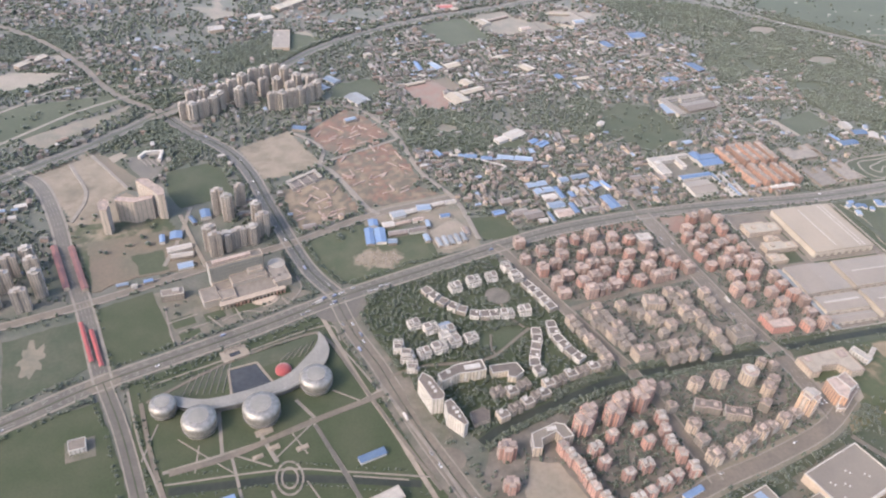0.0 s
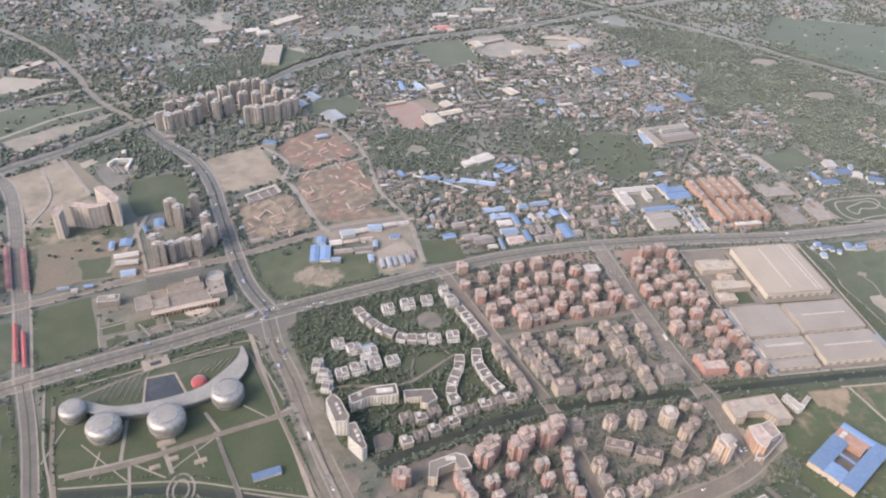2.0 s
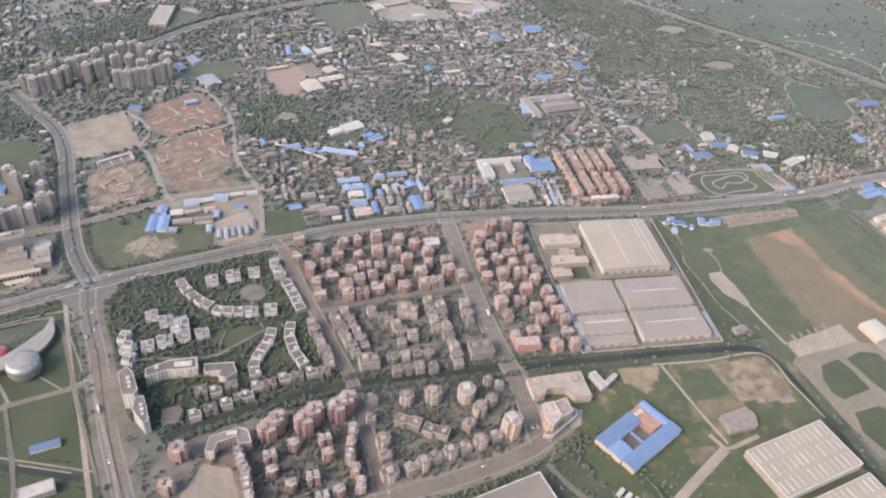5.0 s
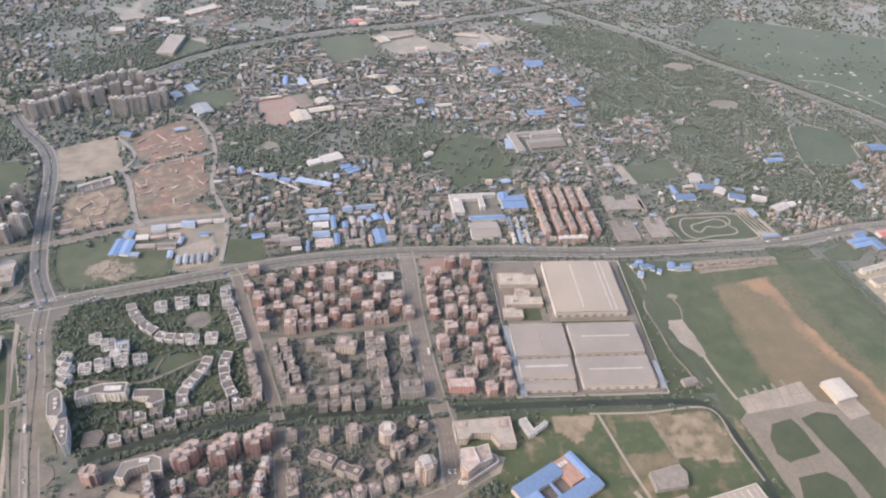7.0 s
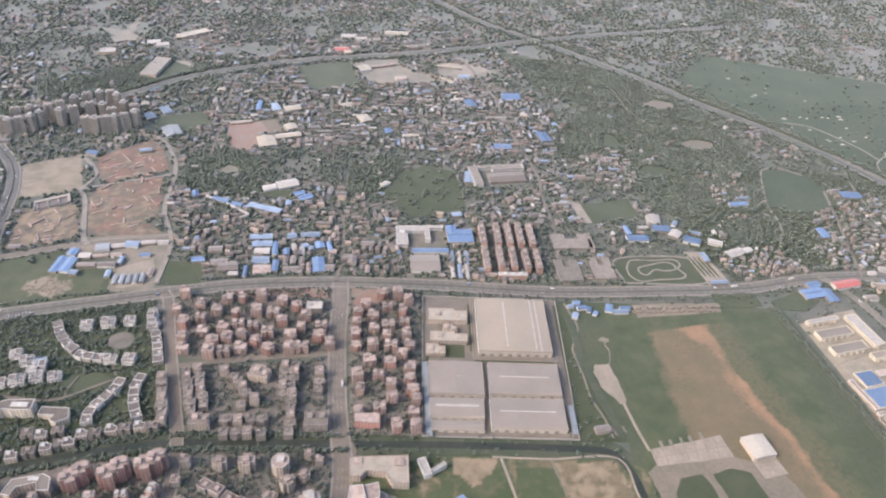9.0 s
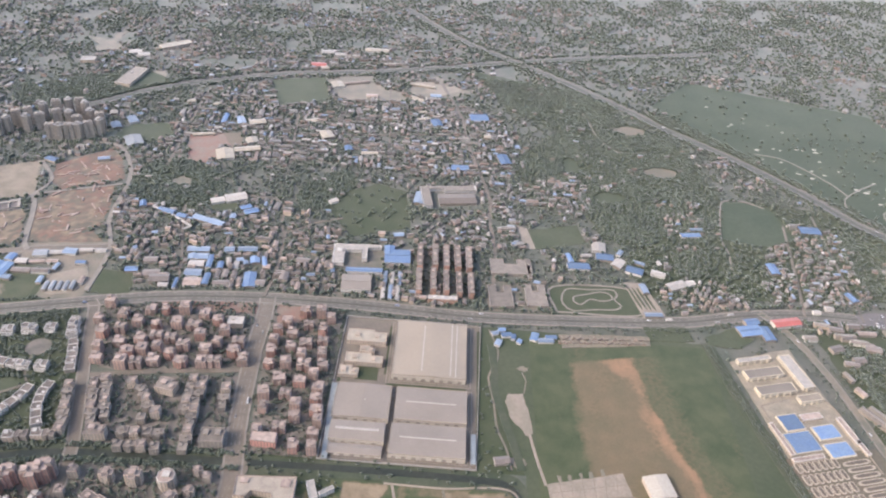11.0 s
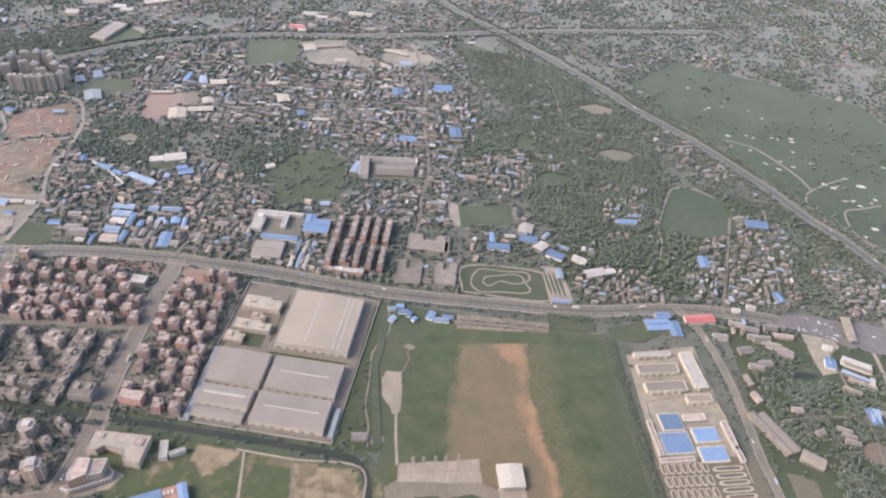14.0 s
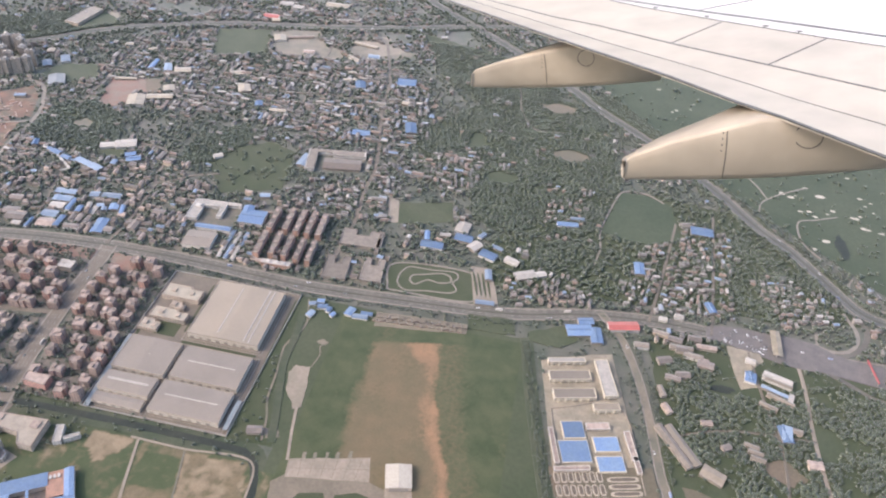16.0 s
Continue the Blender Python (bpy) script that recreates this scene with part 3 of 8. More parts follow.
def weed_soil(x, y):
    n1, n2, n3 = noise.noise((x / 22, y / 22, 31.0)), noise.noise((x / 6, y / 6, 32.0)), noise.noise((x / 40, y / 12, 33.0))
    return 0.2 + 0.75 * n1 + 0.45 * n2 + 0.3 * n3, 0.02 + 0.6 * n3 + 0.4 * n2


soil_field("weedy_land", 302, 478, 96, 246, weed_soil, PLOTSOIL, "uneven weedy land with worn soil", 0.125, 2.0)
fill(taken, [(384, 249), (458, 249), (462, 203), (480, 150), (420, 150), (396, 204)])
road([(389, 249), (393, 232), (397, 215), (404, 190)], 1.6, CONCRETE, "pale farm lane along the plots", category="track")
road([(384, 250), (418, 249.5), (457, 251), (464, 226), (470, 200)], 1.2, CONCRETE, "pale farm lane along the plots", category="track")
road([(418, 249), (422, 232), (426, 214)], 1.0, DIRT, "trodden path between the plots", category="track")
road([(396, 197), (401, 187), (424, 193)], 2.6, CONCRETE, "pale cross lane at the end of the new road", category="lane")
road([(344, 148), (368, 165), (401, 187)], 5.2, CONCRETE, "half-finished concrete road", category="road")
road([(346, 150), (352, 120), (362, 80)], 5, DUSTY, "narrow rural road", category="road")
patch("field", ragged([(300, 245), (360, 250), (385, 235), (390, 205), (345, 150), (310, 175), (320, 205)]), LAWN, "overgrown vacant land of grass and weeds", "field", keep=False)
patch("field", ragged([(350, 120), (380, 160), (420, 180), (470, 140), (470, 60), (360, 60)]), LAWN, "green vegetable fields", "field", keep=False)
patch("yard", [(326, 200), (345, 172), (352, 168), (336, 160), (318, 190)], YARD, "dusty yard of the courtyard building", "yard")
# warehouse estate
patch("estate", [(343, 391), (440, 391), (437, 263), (343, 263)], DUSTY, "paved estate yard around the warehouses", "yard")
patch("estate_lawn", rect(364, 336, 15, 13), LAWN, "small lawn between the office blocks", "lawn", lift=0.05)
for cx, cy, w, d in ((404, 327, 52, 2.0), (346.5, 300, 2, 60), (438, 330, 2, 110), (376, 360, 1.4, 48)):
    patch("estate_lawn", rect(cx, cy, w, d), LAWN, "trimmed hedge strip along the estate road", "lawn", lift=0.08)
patch("verge", [(300, 262), (440, 263), (466, 263), (452, 300), (442, 385), (437, 385), (437, 263.5), (300, 263.5)], LAWN, "grass verge around the warehouse estate", "lawn", keep=False)
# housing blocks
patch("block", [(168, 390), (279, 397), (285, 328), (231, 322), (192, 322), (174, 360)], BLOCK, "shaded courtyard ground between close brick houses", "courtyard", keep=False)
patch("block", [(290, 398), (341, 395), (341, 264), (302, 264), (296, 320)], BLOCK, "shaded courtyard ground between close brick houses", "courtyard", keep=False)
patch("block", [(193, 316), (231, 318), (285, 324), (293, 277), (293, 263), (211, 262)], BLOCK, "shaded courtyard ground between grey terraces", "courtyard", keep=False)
patch("park_block", [(60, 350), (155, 379), (180, 322), (196, 275), (198, 262), (120, 246), (100, 235), (84, 246), (66, 290)], LAWN, "leafy grounds of a villa quarter", "park", keep=False)
patch("block", [(108, 226), (150, 238), (204, 248), (206, 185), (152, 170), (100, 174), (94, 200)], BLOCK, "ground between the red apartment towers", "courtyard", keep=False)
patch("sand_lot", ragged([(124, 211), (138, 208), (146, 180), (112, 176), (116, 195)]), SAND, "cleared lot of pale sand", "plot")
patch("sand_lot", ragged([(104, 190), (114, 178), (146, 178), (150, 168), (104, 170)]), DIRT, "cleared dusty lot", "plot")
patch("block", [(214, 250), (293, 250), (292, 203), (252, 192), (216, 185)], BLOCK, "ground between beige apartment houses", "courtyard", keep=False)
patch("block", ragged([(186, 168), (320, 195), (330, 165), (300, 60), (190, 60)]), SCRUB, "weedy ground around the southern halls", "scrub", keep=False)
patch("ruin_yard", ragged([(188, 164), (209, 166), (213, 147), (187, 146)]), BROWN, "brown yard of ruined walls", "yard", keep=False)
patch("office_yard", ragged([(296, 226), (302, 230), (330, 222), (326, 212), (300, 200), (292, 206)]), CONCRETE, "pale paved forecourt of the office", "yard", keep=False)
patch("hall_yard", rect(277, 165, 46, 31, 16), YARD, "dusty apron of the market hall", "yard", keep=False)
patch("hall_yard", rect(243, 153, 38, 26, 16), YARD, "dusty yard between the halls", "yard", keep=False)
patch("green_court", blob(131, 300, 11, 6, 8.0), GRASS, "open lawn among the villas", "lawn")
patch("plaza", rect(168, 388, 24, 5, 12), YARD, "paved corner plaza", "plaza")
patch("site", ragged([(200, 394), (279, 397.5), (279, 386), (215, 384)]), REDDIRT, "bare reddish ground of a small works yard", "yard", keep=False)
patch("site", ragged([(291, 397), (312, 397), (314, 380), (296, 378)]), REDDIRT, "bare reddish square ground", "yard")
# cultural park
patch("park", [(-72, 306), (-8, 326), (38, 341), (46, 318), (57, 275), (74, 225), (84, 180), (75, 60), (-30, 60), (-52, 180), (-66, 250)], LAWN, "large dark lawn of the culture park", "park", keep=False)
patch("park_shelf", ragged([(-60, 300), (-22, 310), (34, 326), (40, 316), (-20, 298), (-62, 288)]), SCRUB, "planted terraces above the pool", "planting", keep=False)
PARK_PATHS = [([(-53, 243), (-24, 248), (5, 254), (30, 262), (48, 268), (62, 275)], 2.6), ([(-52, 236), (3, 233), (34, 225), (74, 213)], 1.2),
               ([(-21, 249), (-17, 221), (-12, 180)], 2.0), ([(20, 262), (34, 222), (40, 190)], 1.8), ([(-26, 285), (-25, 248)], 2.4),
               ([(14, 276), (24, 259)], 2.4), ([(-36, 256), (-38, 240)], 1.0), ([(-56, 274), (-63, 252)], 1.0), ([(-6, 257), (1, 238)], 3.0),
               ([(10, 254), (16, 240)], 1.0), ([(-20, 247), (-2, 236)], 1.2)]
PARK_PATHS += [([(20, 258), (0, 240)], 1.0), ([(-46, 262), (-20, 236)], 0.8),
               ([(34, 279), (48, 268)], 1.0), ([(60, 278), (70, 248), (82, 212), (90, 180)], 2.4), ([(40, 318), (52, 290), (60, 268)], 1.4),
               ([(-72, 300), (-64, 262), (-54, 232), (-40, 180)], 1.6), ([(-60, 302), (-20, 314), (36, 330), (44, 316)], 1.2),
               ([(-3, 222), (2, 205), (12, 190)], 1.6), ([(14, 224), (22, 205)], 1.0), ([(-14, 215), (4, 213), (30, 208)], 1.0), ([(36, 222), (62, 214)], 1.0)]
for pts, w in PARK_PATHS:
    road(pts, w * 0.75, PATHS, "pale stone park path", category="path")
road([(-50, 242), (-21, 246.5), (20, 259.5), (51, 268), (60, 271)], 3.4, DUSTY, "straight service road across the park", category="path")
road([(-62, 290), (-19, 311.5), (31, 325.5), (38, 316), (46, 292), (54, 268), (62, 244), (76, 205)], 1.8, DUSTY, "outer ring walk of the park", category="path")
road([(-65, 290), (-58, 252), (-48, 215), (-36, 170)], 2.2, DUSTY, "outer ring walk of the park", category="path")
road([(22, 257), (31, 229), (40, 200)], 2.2, ASPHALT, "dark service lane of the park", category="path")
for pts in ([(-22, 346), (-8, 352), (6, 349), (20, 357), (27, 368), (25, 380)], [(-55, 365), (-48, 332), (-34, 338)], [(-52, 350), (-36, 355)], [(-30, 352), (-22, 341)], [(-14, 356), (-10, 344)], [(14, 361), (18, 353)], [(-46, 341), (-30, 346)]):
    road(pts, 0.9, PATHS, "pale garden path before the town hall", category="path")
for rx, ry in ((6.4, 9.6), (3.8, 6.0)):
    g = Geo()
    strip(g, [(6.0 + rx * math.cos(a), 227.5 + ry * math.sin(a)) for a in [k * math.pi / 10 for k in range(21)]], 1.0, -0.2, 0.52 + rx * 0.003, 0, 1.5)
    solid("ring_path", g, PATHS, "oval ring path of pale stone", "path")
patch("pond", [(-50, 234), (3, 230.5), (34, 222.5), (68, 212.5), (67, 208.5), (34, 218), (3, 226), (-50, 229.5)], WATER, "dark ornamental canal across the park", "pond")
g = Geo()
corners = [(-20, 305.5), (-4.5, 308), (4.5, 288.5), (-19, 286.5)]
for a, b in zip(corners, corners[1:] + corners[:1]):
    strip(g, [a, b], 1.2, -0.2, 0.5)
solid("pool_edge", g, CONCRETE, "pale stone kerb round the pool", "pool edge")
patch("pool", [(-19.5, 304.5), (-5, 307), (3.5, 289), (-18.5, 287)], POOL, "dark still reflecting pool", "pool", lift=0.05)
for k in range(7):
    x = -44 + k * 3.4
    road([(x, 291 - 0.3 * k), (x + 5, 305 + k * 0.9)], 0.3, PATHS, "thin stone line in the lawn", category="path")
    x = 8 + k * 3.6
    road([(x, 306 + k * 0.5), (x + 6, 312 + k * 1.6)], 0.3, PATHS, "thin stone line in the lawn", category="path")
# plots in the west
patch("plot_green", ragged([(-97, 370), (-63, 381), (-46, 331), (-82, 319)]), LAWN, "empty dark green building plot", "plot", keep=False)
patch("plot_green", ragged([(-142, 352), (-104, 362), (-93, 322), (-133, 300)]), SCRUB, "empty overgrown building plot", "plot", keep=False)
patch("plot_bare", blob(-124, 335, 7, 12, 3.0, rough=0.8), DIRT, "bald sandy patch in the plot", "bare soil")
patch("plot_green", ragged([(-134, 284), (-86, 296), (-68, 236), (-50, 160), (-170, 160)]), LAWN, "large overgrown green plot", "plot", keep=False)
patch("yard", rect(-92, 266, 14, 13, 8), YARD, "small paved yard of a lone house", "yard")
patch("forecourt", [(-62, 379), (-43, 384), (-36, 372), (20, 372), (33, 362), (-20, 341), (-48, 331), (-52, 345)], YARD, "paved forecourt with planted beds", "forecourt", keep=False)
for cx, cy, w, d in ((-44, 350, 13, 9), (-40, 338, 12, 6), (12, 366, 16, 7), (-6, 356, 20, 6), (-26, 352, 12, 7)):
    patch("garden_bed", rect(cx, cy, w, d, 15), LAWN, "planted bed of the forecourt", "garden", keep=False, lift=0.1)
patch("plot_green", ragged([(30, 402), (39, 417), (80, 430), (146, 398), (120, 378), (60, 364), (48, 372)]), GRASS, "green vacant plot beside the main road", "plot", keep=False)
patch("plot_green", ragged([(154, 422), (180, 421), (184, 396), (156, 394)]), LAWN, "green plot beside the main road", "plot")
patch("works_yard", ragged([(78, 426), (80, 446), (150, 457), (152, 388), (122, 384), (116, 424)]), DIRT, "dusty yard of the workers' sheds", "yard")
def lot_soil(x, y):
    n1, n2, n3 = noise.noise((x / 16, y / 16, 3.0)), noise.noise((x / 5, y / 5, 8.0)), noise.noise((x / 22 + 3, y / 9, 15.0))
    if y > 460 or x > -30:
        return 1.0, 0.82 + 0.5 * n1 + 0.35 * n2 - 0.5 * max(0, n3)
    return 0.42 + 0.9 * n1 + 0.6 * n2, 0.2 + 0.9 * n3 + 0.6 * n2


LOTS = [[(-152, 534), (-115, 562), (-80, 508), (-117, 466)], [(-3, 549), (38, 572), (59, 515), (40, 505), (14, 497)]]
soil_field("cleared_lot", -154, 60, 388, 574, lot_soil, LOTSOIL, "cleared lots of pale sand, weeds and brown earth", 0.19, 2.0,
           LOTS + [[(-130, 466), (-84, 498), (-60, 470), (-46, 440), (-50, 405), (-110, 388)]])
for q in LOTS:
    fill(taken, q)


def rubble_soil(x, y):
    n1, n2 = noise.noise((x / 9, y / 9, 21.0)), noise.noise((x / 3.5, y / 3.5, 22.0))
    d = math.hypot((x - 80) / 17, (y - 387) / 11)
    heap = ramp_up((1.0 - d) * 2.2 + 0.8 * n1 + 0.7 * n2 - 0.2)
    return max(heap, -0.15 + 0.6 * n1 + 0.3 * n2), heap * (0.85 + 0.5 * n2)


soil_field("vacant_plot", 30, 146, 364, 430, rubble_soil, LOTSOIL, "green vacant plot with a pale spread of rubble", 0.25, 2.0,
           [[(30, 402), (39, 417), (74, 428), (76, 404), (96, 400), (114, 404), (119, 382), (64, 367), (48, 372)]])
g = Geo()
for k in range(90):
    a, r = random.uniform(0, 6.3), random.uniform(0, 1) ** 0.6
    g.box(80 + 15 * r * math.cos(a), 387 + 9 * r * math.sin(a), random.uniform(0.6, 2.2), random.uniform(0.5, 1.4), 0.1, random.uniform(0.4, 1.2), random.uniform(0, 180), 0.6)
solid("rubble", g, SAND, "pale heaps of broken rubble", "rubble", "stuff")
SITES = [[(54, 568), (90, 603), (104, 590), (122, 551), (74, 525), (62, 540)], [(66, 506), (74, 522), (118, 540), (128, 500), (130, 478), (112, 462), (86, 448)],
         [(24, 481), (64, 492), (79, 446), (33, 430)], [(92, 452), (128, 470), (140, 456), (100, 440)]]


def site_soil(x, y):
    n1, n2, n3 = noise.noise((x / 13, y / 13, 3.0)), noise.noise((x / 4, y / 4, 8.0)), noise.noise((x / 7, y / 7, 15.0))
    red = 0.8 if y > 518 else 0.5 if x > 70 else -0.1
    return red + 1.0 * n1 + 0.9 * n2, (0.15 if y > 518 else 0.3 if x > 66 else 0.66) + 1.0 * n3 + 0.7 * n2


soil_field("building_site", 20, 144, 428, 606, site_soil, SITESOIL, "churned red clay and sand of wide building sites", 0.2, 2.0, SITES)
for q in SITES:
    fill(taken, q)
patch("plot_green", ragged([(-57, 521), (-28, 530), (-16, 519), (-9, 482), (-47, 470), (-57, 494)]), LAWN, "flat green plot", "plot")
patch("compound", ragged([(-104, 556), (-70, 566), (-46, 552), (-40, 534), (-60, 520), (-72, 508), (-84, 520)]), SCRUB, "dark planted grounds of a round compound", "garden", keep=False)
patch("compound_court", ragged([(-90, 548), (-60, 552), (-58, 532), (-70, 508), (-82, 528)]), ASPHALT, "grey paved court of the compound", "yard", keep=False)
patch("sand_square", [(-102, 550), (-92, 558), (-87, 552), (-96, 542)], SAND, "square of pale sand", "plot")
for k in range(4):
    road([(-78 + 4 * k, 545 - k), (-72 + 4 * k, 534 - k)], 0.8, PATHS, "pale stone bar in the court", category="path")
patch("bank", ragged([(-121, 566), (-114, 568), (-78, 516), (-85, 506)]), BROWN, "brown earth bank beside the cleared lot", "bank")
patch("bank", ragged([(-85, 506), (-78, 516), (-66, 505), (-70, 490)]), BROWN, "brown earth bank beside the cleared lot", "bank")
patch("plot_green", ragged([(-72, 418), (-50, 424), (-46, 405), (-68, 398)]), LAWN, "green scrub plot", "plot")
patch("bare_lot", ragged([(-170, 590), (-120, 620), (-84, 640), (-118, 600), (-150, 570)]), DIRT, "long strip of reddish bare soil", "plot")
patch("plot_green", ragged([(-330, 560), (-180, 580), (-90, 650), (-110, 660), (-230, 640)]), GRASS, "flat green farmland", "field", keep=False)
patch("plot_green", ragged([(-220, 670), (-130, 670), (-70, 630), (-40, 650), (-80, 720), (-180, 740)]), LAWN, "flat dark green farmland", "field", keep=False)
patch("dirt_lot", ragged([(-230, 690), (-200, 720), (-150, 712), (-170, 690), (-215, 675)]), SAND, "pale bare lot in farmland", "plot")
for pts, w in (([(60, 612), (95, 608), (118, 575), (128, 540), (133, 490), (150, 446), (153, 396)], 3.4), ([(57, 512), (66, 500), (84, 446), (90, 438)], 4.0),
               ([(40, 570), (62, 540), (57, 512)], 3.0), ([(57, 514), (76, 523), (118, 540), (126, 544)], 2.5), ([(-84, 503), (-116, 560)], 2.4),
               ([(-118, 465), (-112, 500), (-128, 545)], 2.4), ([(-56, 405), (-46, 440), (-40, 470)], 2.6)):
    road(pts, w, PATHS, "pale haul road of the building sites", category="track")
g = Geo()
random.seed(3)
for poly, n in (([(60, 560), (114, 552)], 26), ([(74, 512), (124, 490)], 26), ([(34, 470), (66, 462)], 26)):
    for k in range(n):
        x, y = random.uniform(poly[0][0], poly[1][0]), random.uniform(poly[1][1] - 25, poly[0][1] + 12)
        g.box(x, y, random.uniform(2, 13), random.uniform(0.5, 1.3), 0, random.uniform(0.4, 1.3), random.choice((14, 104, 28, 60, 130)))
solid("footings", g, mat("raw concrete", (0.34, 0.26, 0.21), (0.27, 0.17, 0.13), 0.2, 1.0), "low brick and concrete footings in rows", "footings", "stuff")
# beyond the main road
patch("far_field", ragged([(201, 788), (258, 808), (272, 748), (222, 722)]), GRASS, "pale green far field between villages", "field")
patch("rubble_field", ragged([(262, 814), (308, 827), (338, 778), (276, 762)], 3.0), DIRT, "pale field of rubble and half-built huts", "plot", keep=False)
patch("rubble_field", ragged([(356, 818), (389, 835), (420, 803), (395, 782)], 3.0), SAND, "pale stony yard by the ring road", "plot", keep=False)
patch("sand_square", ragged([(-173, 755), (-159, 763), (-148, 746), (-160, 736)]), SAND, "square of pale sand among houses", "plot")
patch("dusty_fork", ragged([(-44, 873), (-16, 868), (-14, 918), (-8, 918), (-6, 862), (12, 843), (-18, 828), (-24, 850)], 4.0), DIRT, "pale dusty ground at a road fork", "plot")
patch("far_field", blob(110, 640, 26, 20, 76.0), GRASS, "overgrown field beside the towers", "field")
patch("far_field", blob(220, 520, 12, 8, 77.0), LAWN, "small dark garden plot", "field")
patch("brick_yard", ragged([(152, 642), (182, 651), (201, 618), (187, 592), (165, 590)]), REDDIRT, "reddish yard of a brick works", "yard", keep=False)
patch("depot_yard", ragged([(318, 786), (350, 792), (362, 766), (330, 758)], 3.0), DIRT, "pale dusty depot yard", "yard", keep=False)
patch("depot_yard", ragged([(232, 884), (276, 892), (280, 872), (240, 866)], 3.0), DIRT, "pale dusty depot yard", "yard", keep=False)
patch("depot_yard", ragged([(8, 834), (48, 842), (54, 824), (16, 816)], 3.0), DIRT, "pale dusty depot yard", "yard", keep=False)
patch("clearing", blob(172, 556, 10, 7, 97.0), DIRT, "pale clearing in the wood", "clearing")
patch("meadow", ragged([(306, 529), (323, 563), (345, 578), (372, 568), (380, 510), (333, 490)]), LAWN, "green meadow among villages", "field", keep=False)
patch("pitch", ragged([(481, 521), (524, 535), (530, 507), (485, 493)]), GRASS, "green sports pitch", "pitch")
patch("bare_strip", [(470, 527), (480, 523), (486, 494), (478, 492)], CONCRETE, "pale concrete strip beside the pitch", "yard")
patch("kart_track", [(492, 447), (558, 450), (563, 416), (494, 412)], LAWN, "grassy driving ground", "field")
road([(503, 436), (508, 443), (525, 444), (542, 446), (546, 440), (543, 434), (547, 427), (542, 422), (526, 420), (510, 417), (503, 423), (502, 430), (503, 436)], 1.2, PATHS, "winding practice track in the grass", category="track")
road([(511, 428), (512, 434), (522, 438), (533, 442), (540, 440), (541, 434), (533, 431), (524, 432), (516, 425), (511, 428)], 1.2, PATHS, "inner winding practice track", category="track")
road([(497, 414), (496, 444), (556, 448), (561, 418), (497, 414)], 1.6, PATHS, "pale border road of the driving ground", category="track")
patch("bus_yard", [(553, 457), (569, 458), (580, 419), (562, 416)], CONCRETE, "pale yard with parked rows", "yard")
patch("school_yard", [(441, 445), (493, 448), (494, 411), (446, 409)], YARD, "paved yard of flat school blocks", "yard", keep=False)
patch("factory_yard", [(318, 476), (384, 478), (386, 410), (330, 409)], YARD, "paved factory yard", "yard", keep=False)
FAIRWAY = mat("golf turf", (0.036, 0.054, 0.026), (0.050, 0.066, 0.034), 0.02, 0.3, sheen=0.22)
patch("golf", ragged([(700, 720), (640, 800), (700, 880), (900, 820), (960, 640), (1000, 470), (900, 490), (830, 560), (770, 620)]), FAIRWAY, "rolling green golf course", "golf course", keep=False)
random.seed(8)
BUNKER = mat("bunker sand", (0.42, 0.375, 0.29), (0.36, 0.32, 0.25), 0.2, 1.0)
bunkers = [(823, 635, 3.4), (851, 644, 4.2), (828, 614, 2.2), (836, 616, 2.4), (840, 609, 2.4), (843, 574, 3.6), (830, 560, 2.6), (877, 617, 3), (881, 603, 3), (858, 623, 2.6), (815, 640, 2.4), (895, 600, 2.6)]
for k in range(40):
    t, u = random.random(), random.random()
    bunkers.append((720 + 190 * t + 40 * u - 60 * u, 690 - 120 * t + 130 * u, random.uniform(1.2, 2.8)))
for k, (x, y, r) in enumerate(bunkers):
    patch("bunker", blob(x, y, r, r * 0.6, k * 1.3, 12), BUNKER, "small pale sand bunker", "bunker")
patch("golf_pond", blob(855, 570, 5, 16, 44.0), WATER, "dark pond of the golf course", "pond")
for pts in ([(790, 600), (795, 618), (816, 638), (840, 655)], [(860, 614), (840, 604), (823, 595), (822, 566), (835, 545)], [(730, 700), (760, 690), (790, 650), (800, 625)]):
    road(pts, 1.4, PATHS, "pale buggy path across the golf course", category="path")
patch("meadow", ragged([(652, 530), (668, 594), (690, 596), (712, 586), (718, 540), (690, 524)]), FAIRWAY, "bright green meadow", "field")
road([(648, 486), (652, 510), (651, 530), (660, 570), (670, 596), (690, 598), (706, 588)], 1.6, PATHS, "pale winding lane", category="track")
patch("sand_heap", ragged([(122, 412), (143, 424), (149, 405), (143, 391), (127, 389), (120, 400)]), SAND, "pale sandy ground of the works yard", "yard", keep=False)
patch("waste_land", ragged([(-106, 440), (-54, 444), (-40, 434), (-32, 398), (-69, 398), (-97, 387)], 2.5), BROWN, "brown weedy waste land below the towers", "waste land", keep=False)
patch("field", ragged([(-77, 419), (-57, 423), (-53, 401), (-70, 399)]), GRASS, "small green plot in the waste land", "field", keep=False)
road([(-47, 462), (-39, 431), (-30, 399)], 2.4, SAND, "sandy lane beside the towers", category="lane")
patch("clay_yard", ragged([(161, 601), (154, 641), (199, 657), (207, 629), (187, 625), (184, 593), (169, 590)], 2.0), BROWN, "brown bare yard between the works halls", "yard", lift=-0.2013)
patch("works_ground", ragged([(262, 800), (306, 821), (324, 785), (352, 784), (352, 757), (324, 754), (283, 753)], 3.0), DIRT, "bare tan ground round far works", "yard", lift=-0.2013)
patch("works_ground", ragged([(360, 781), (357, 814), (389, 813), (428, 802), (426, 789), (379, 768)], 3.0), DIRT, "bare tan ground round far works", "yard", lift=-0.2013)
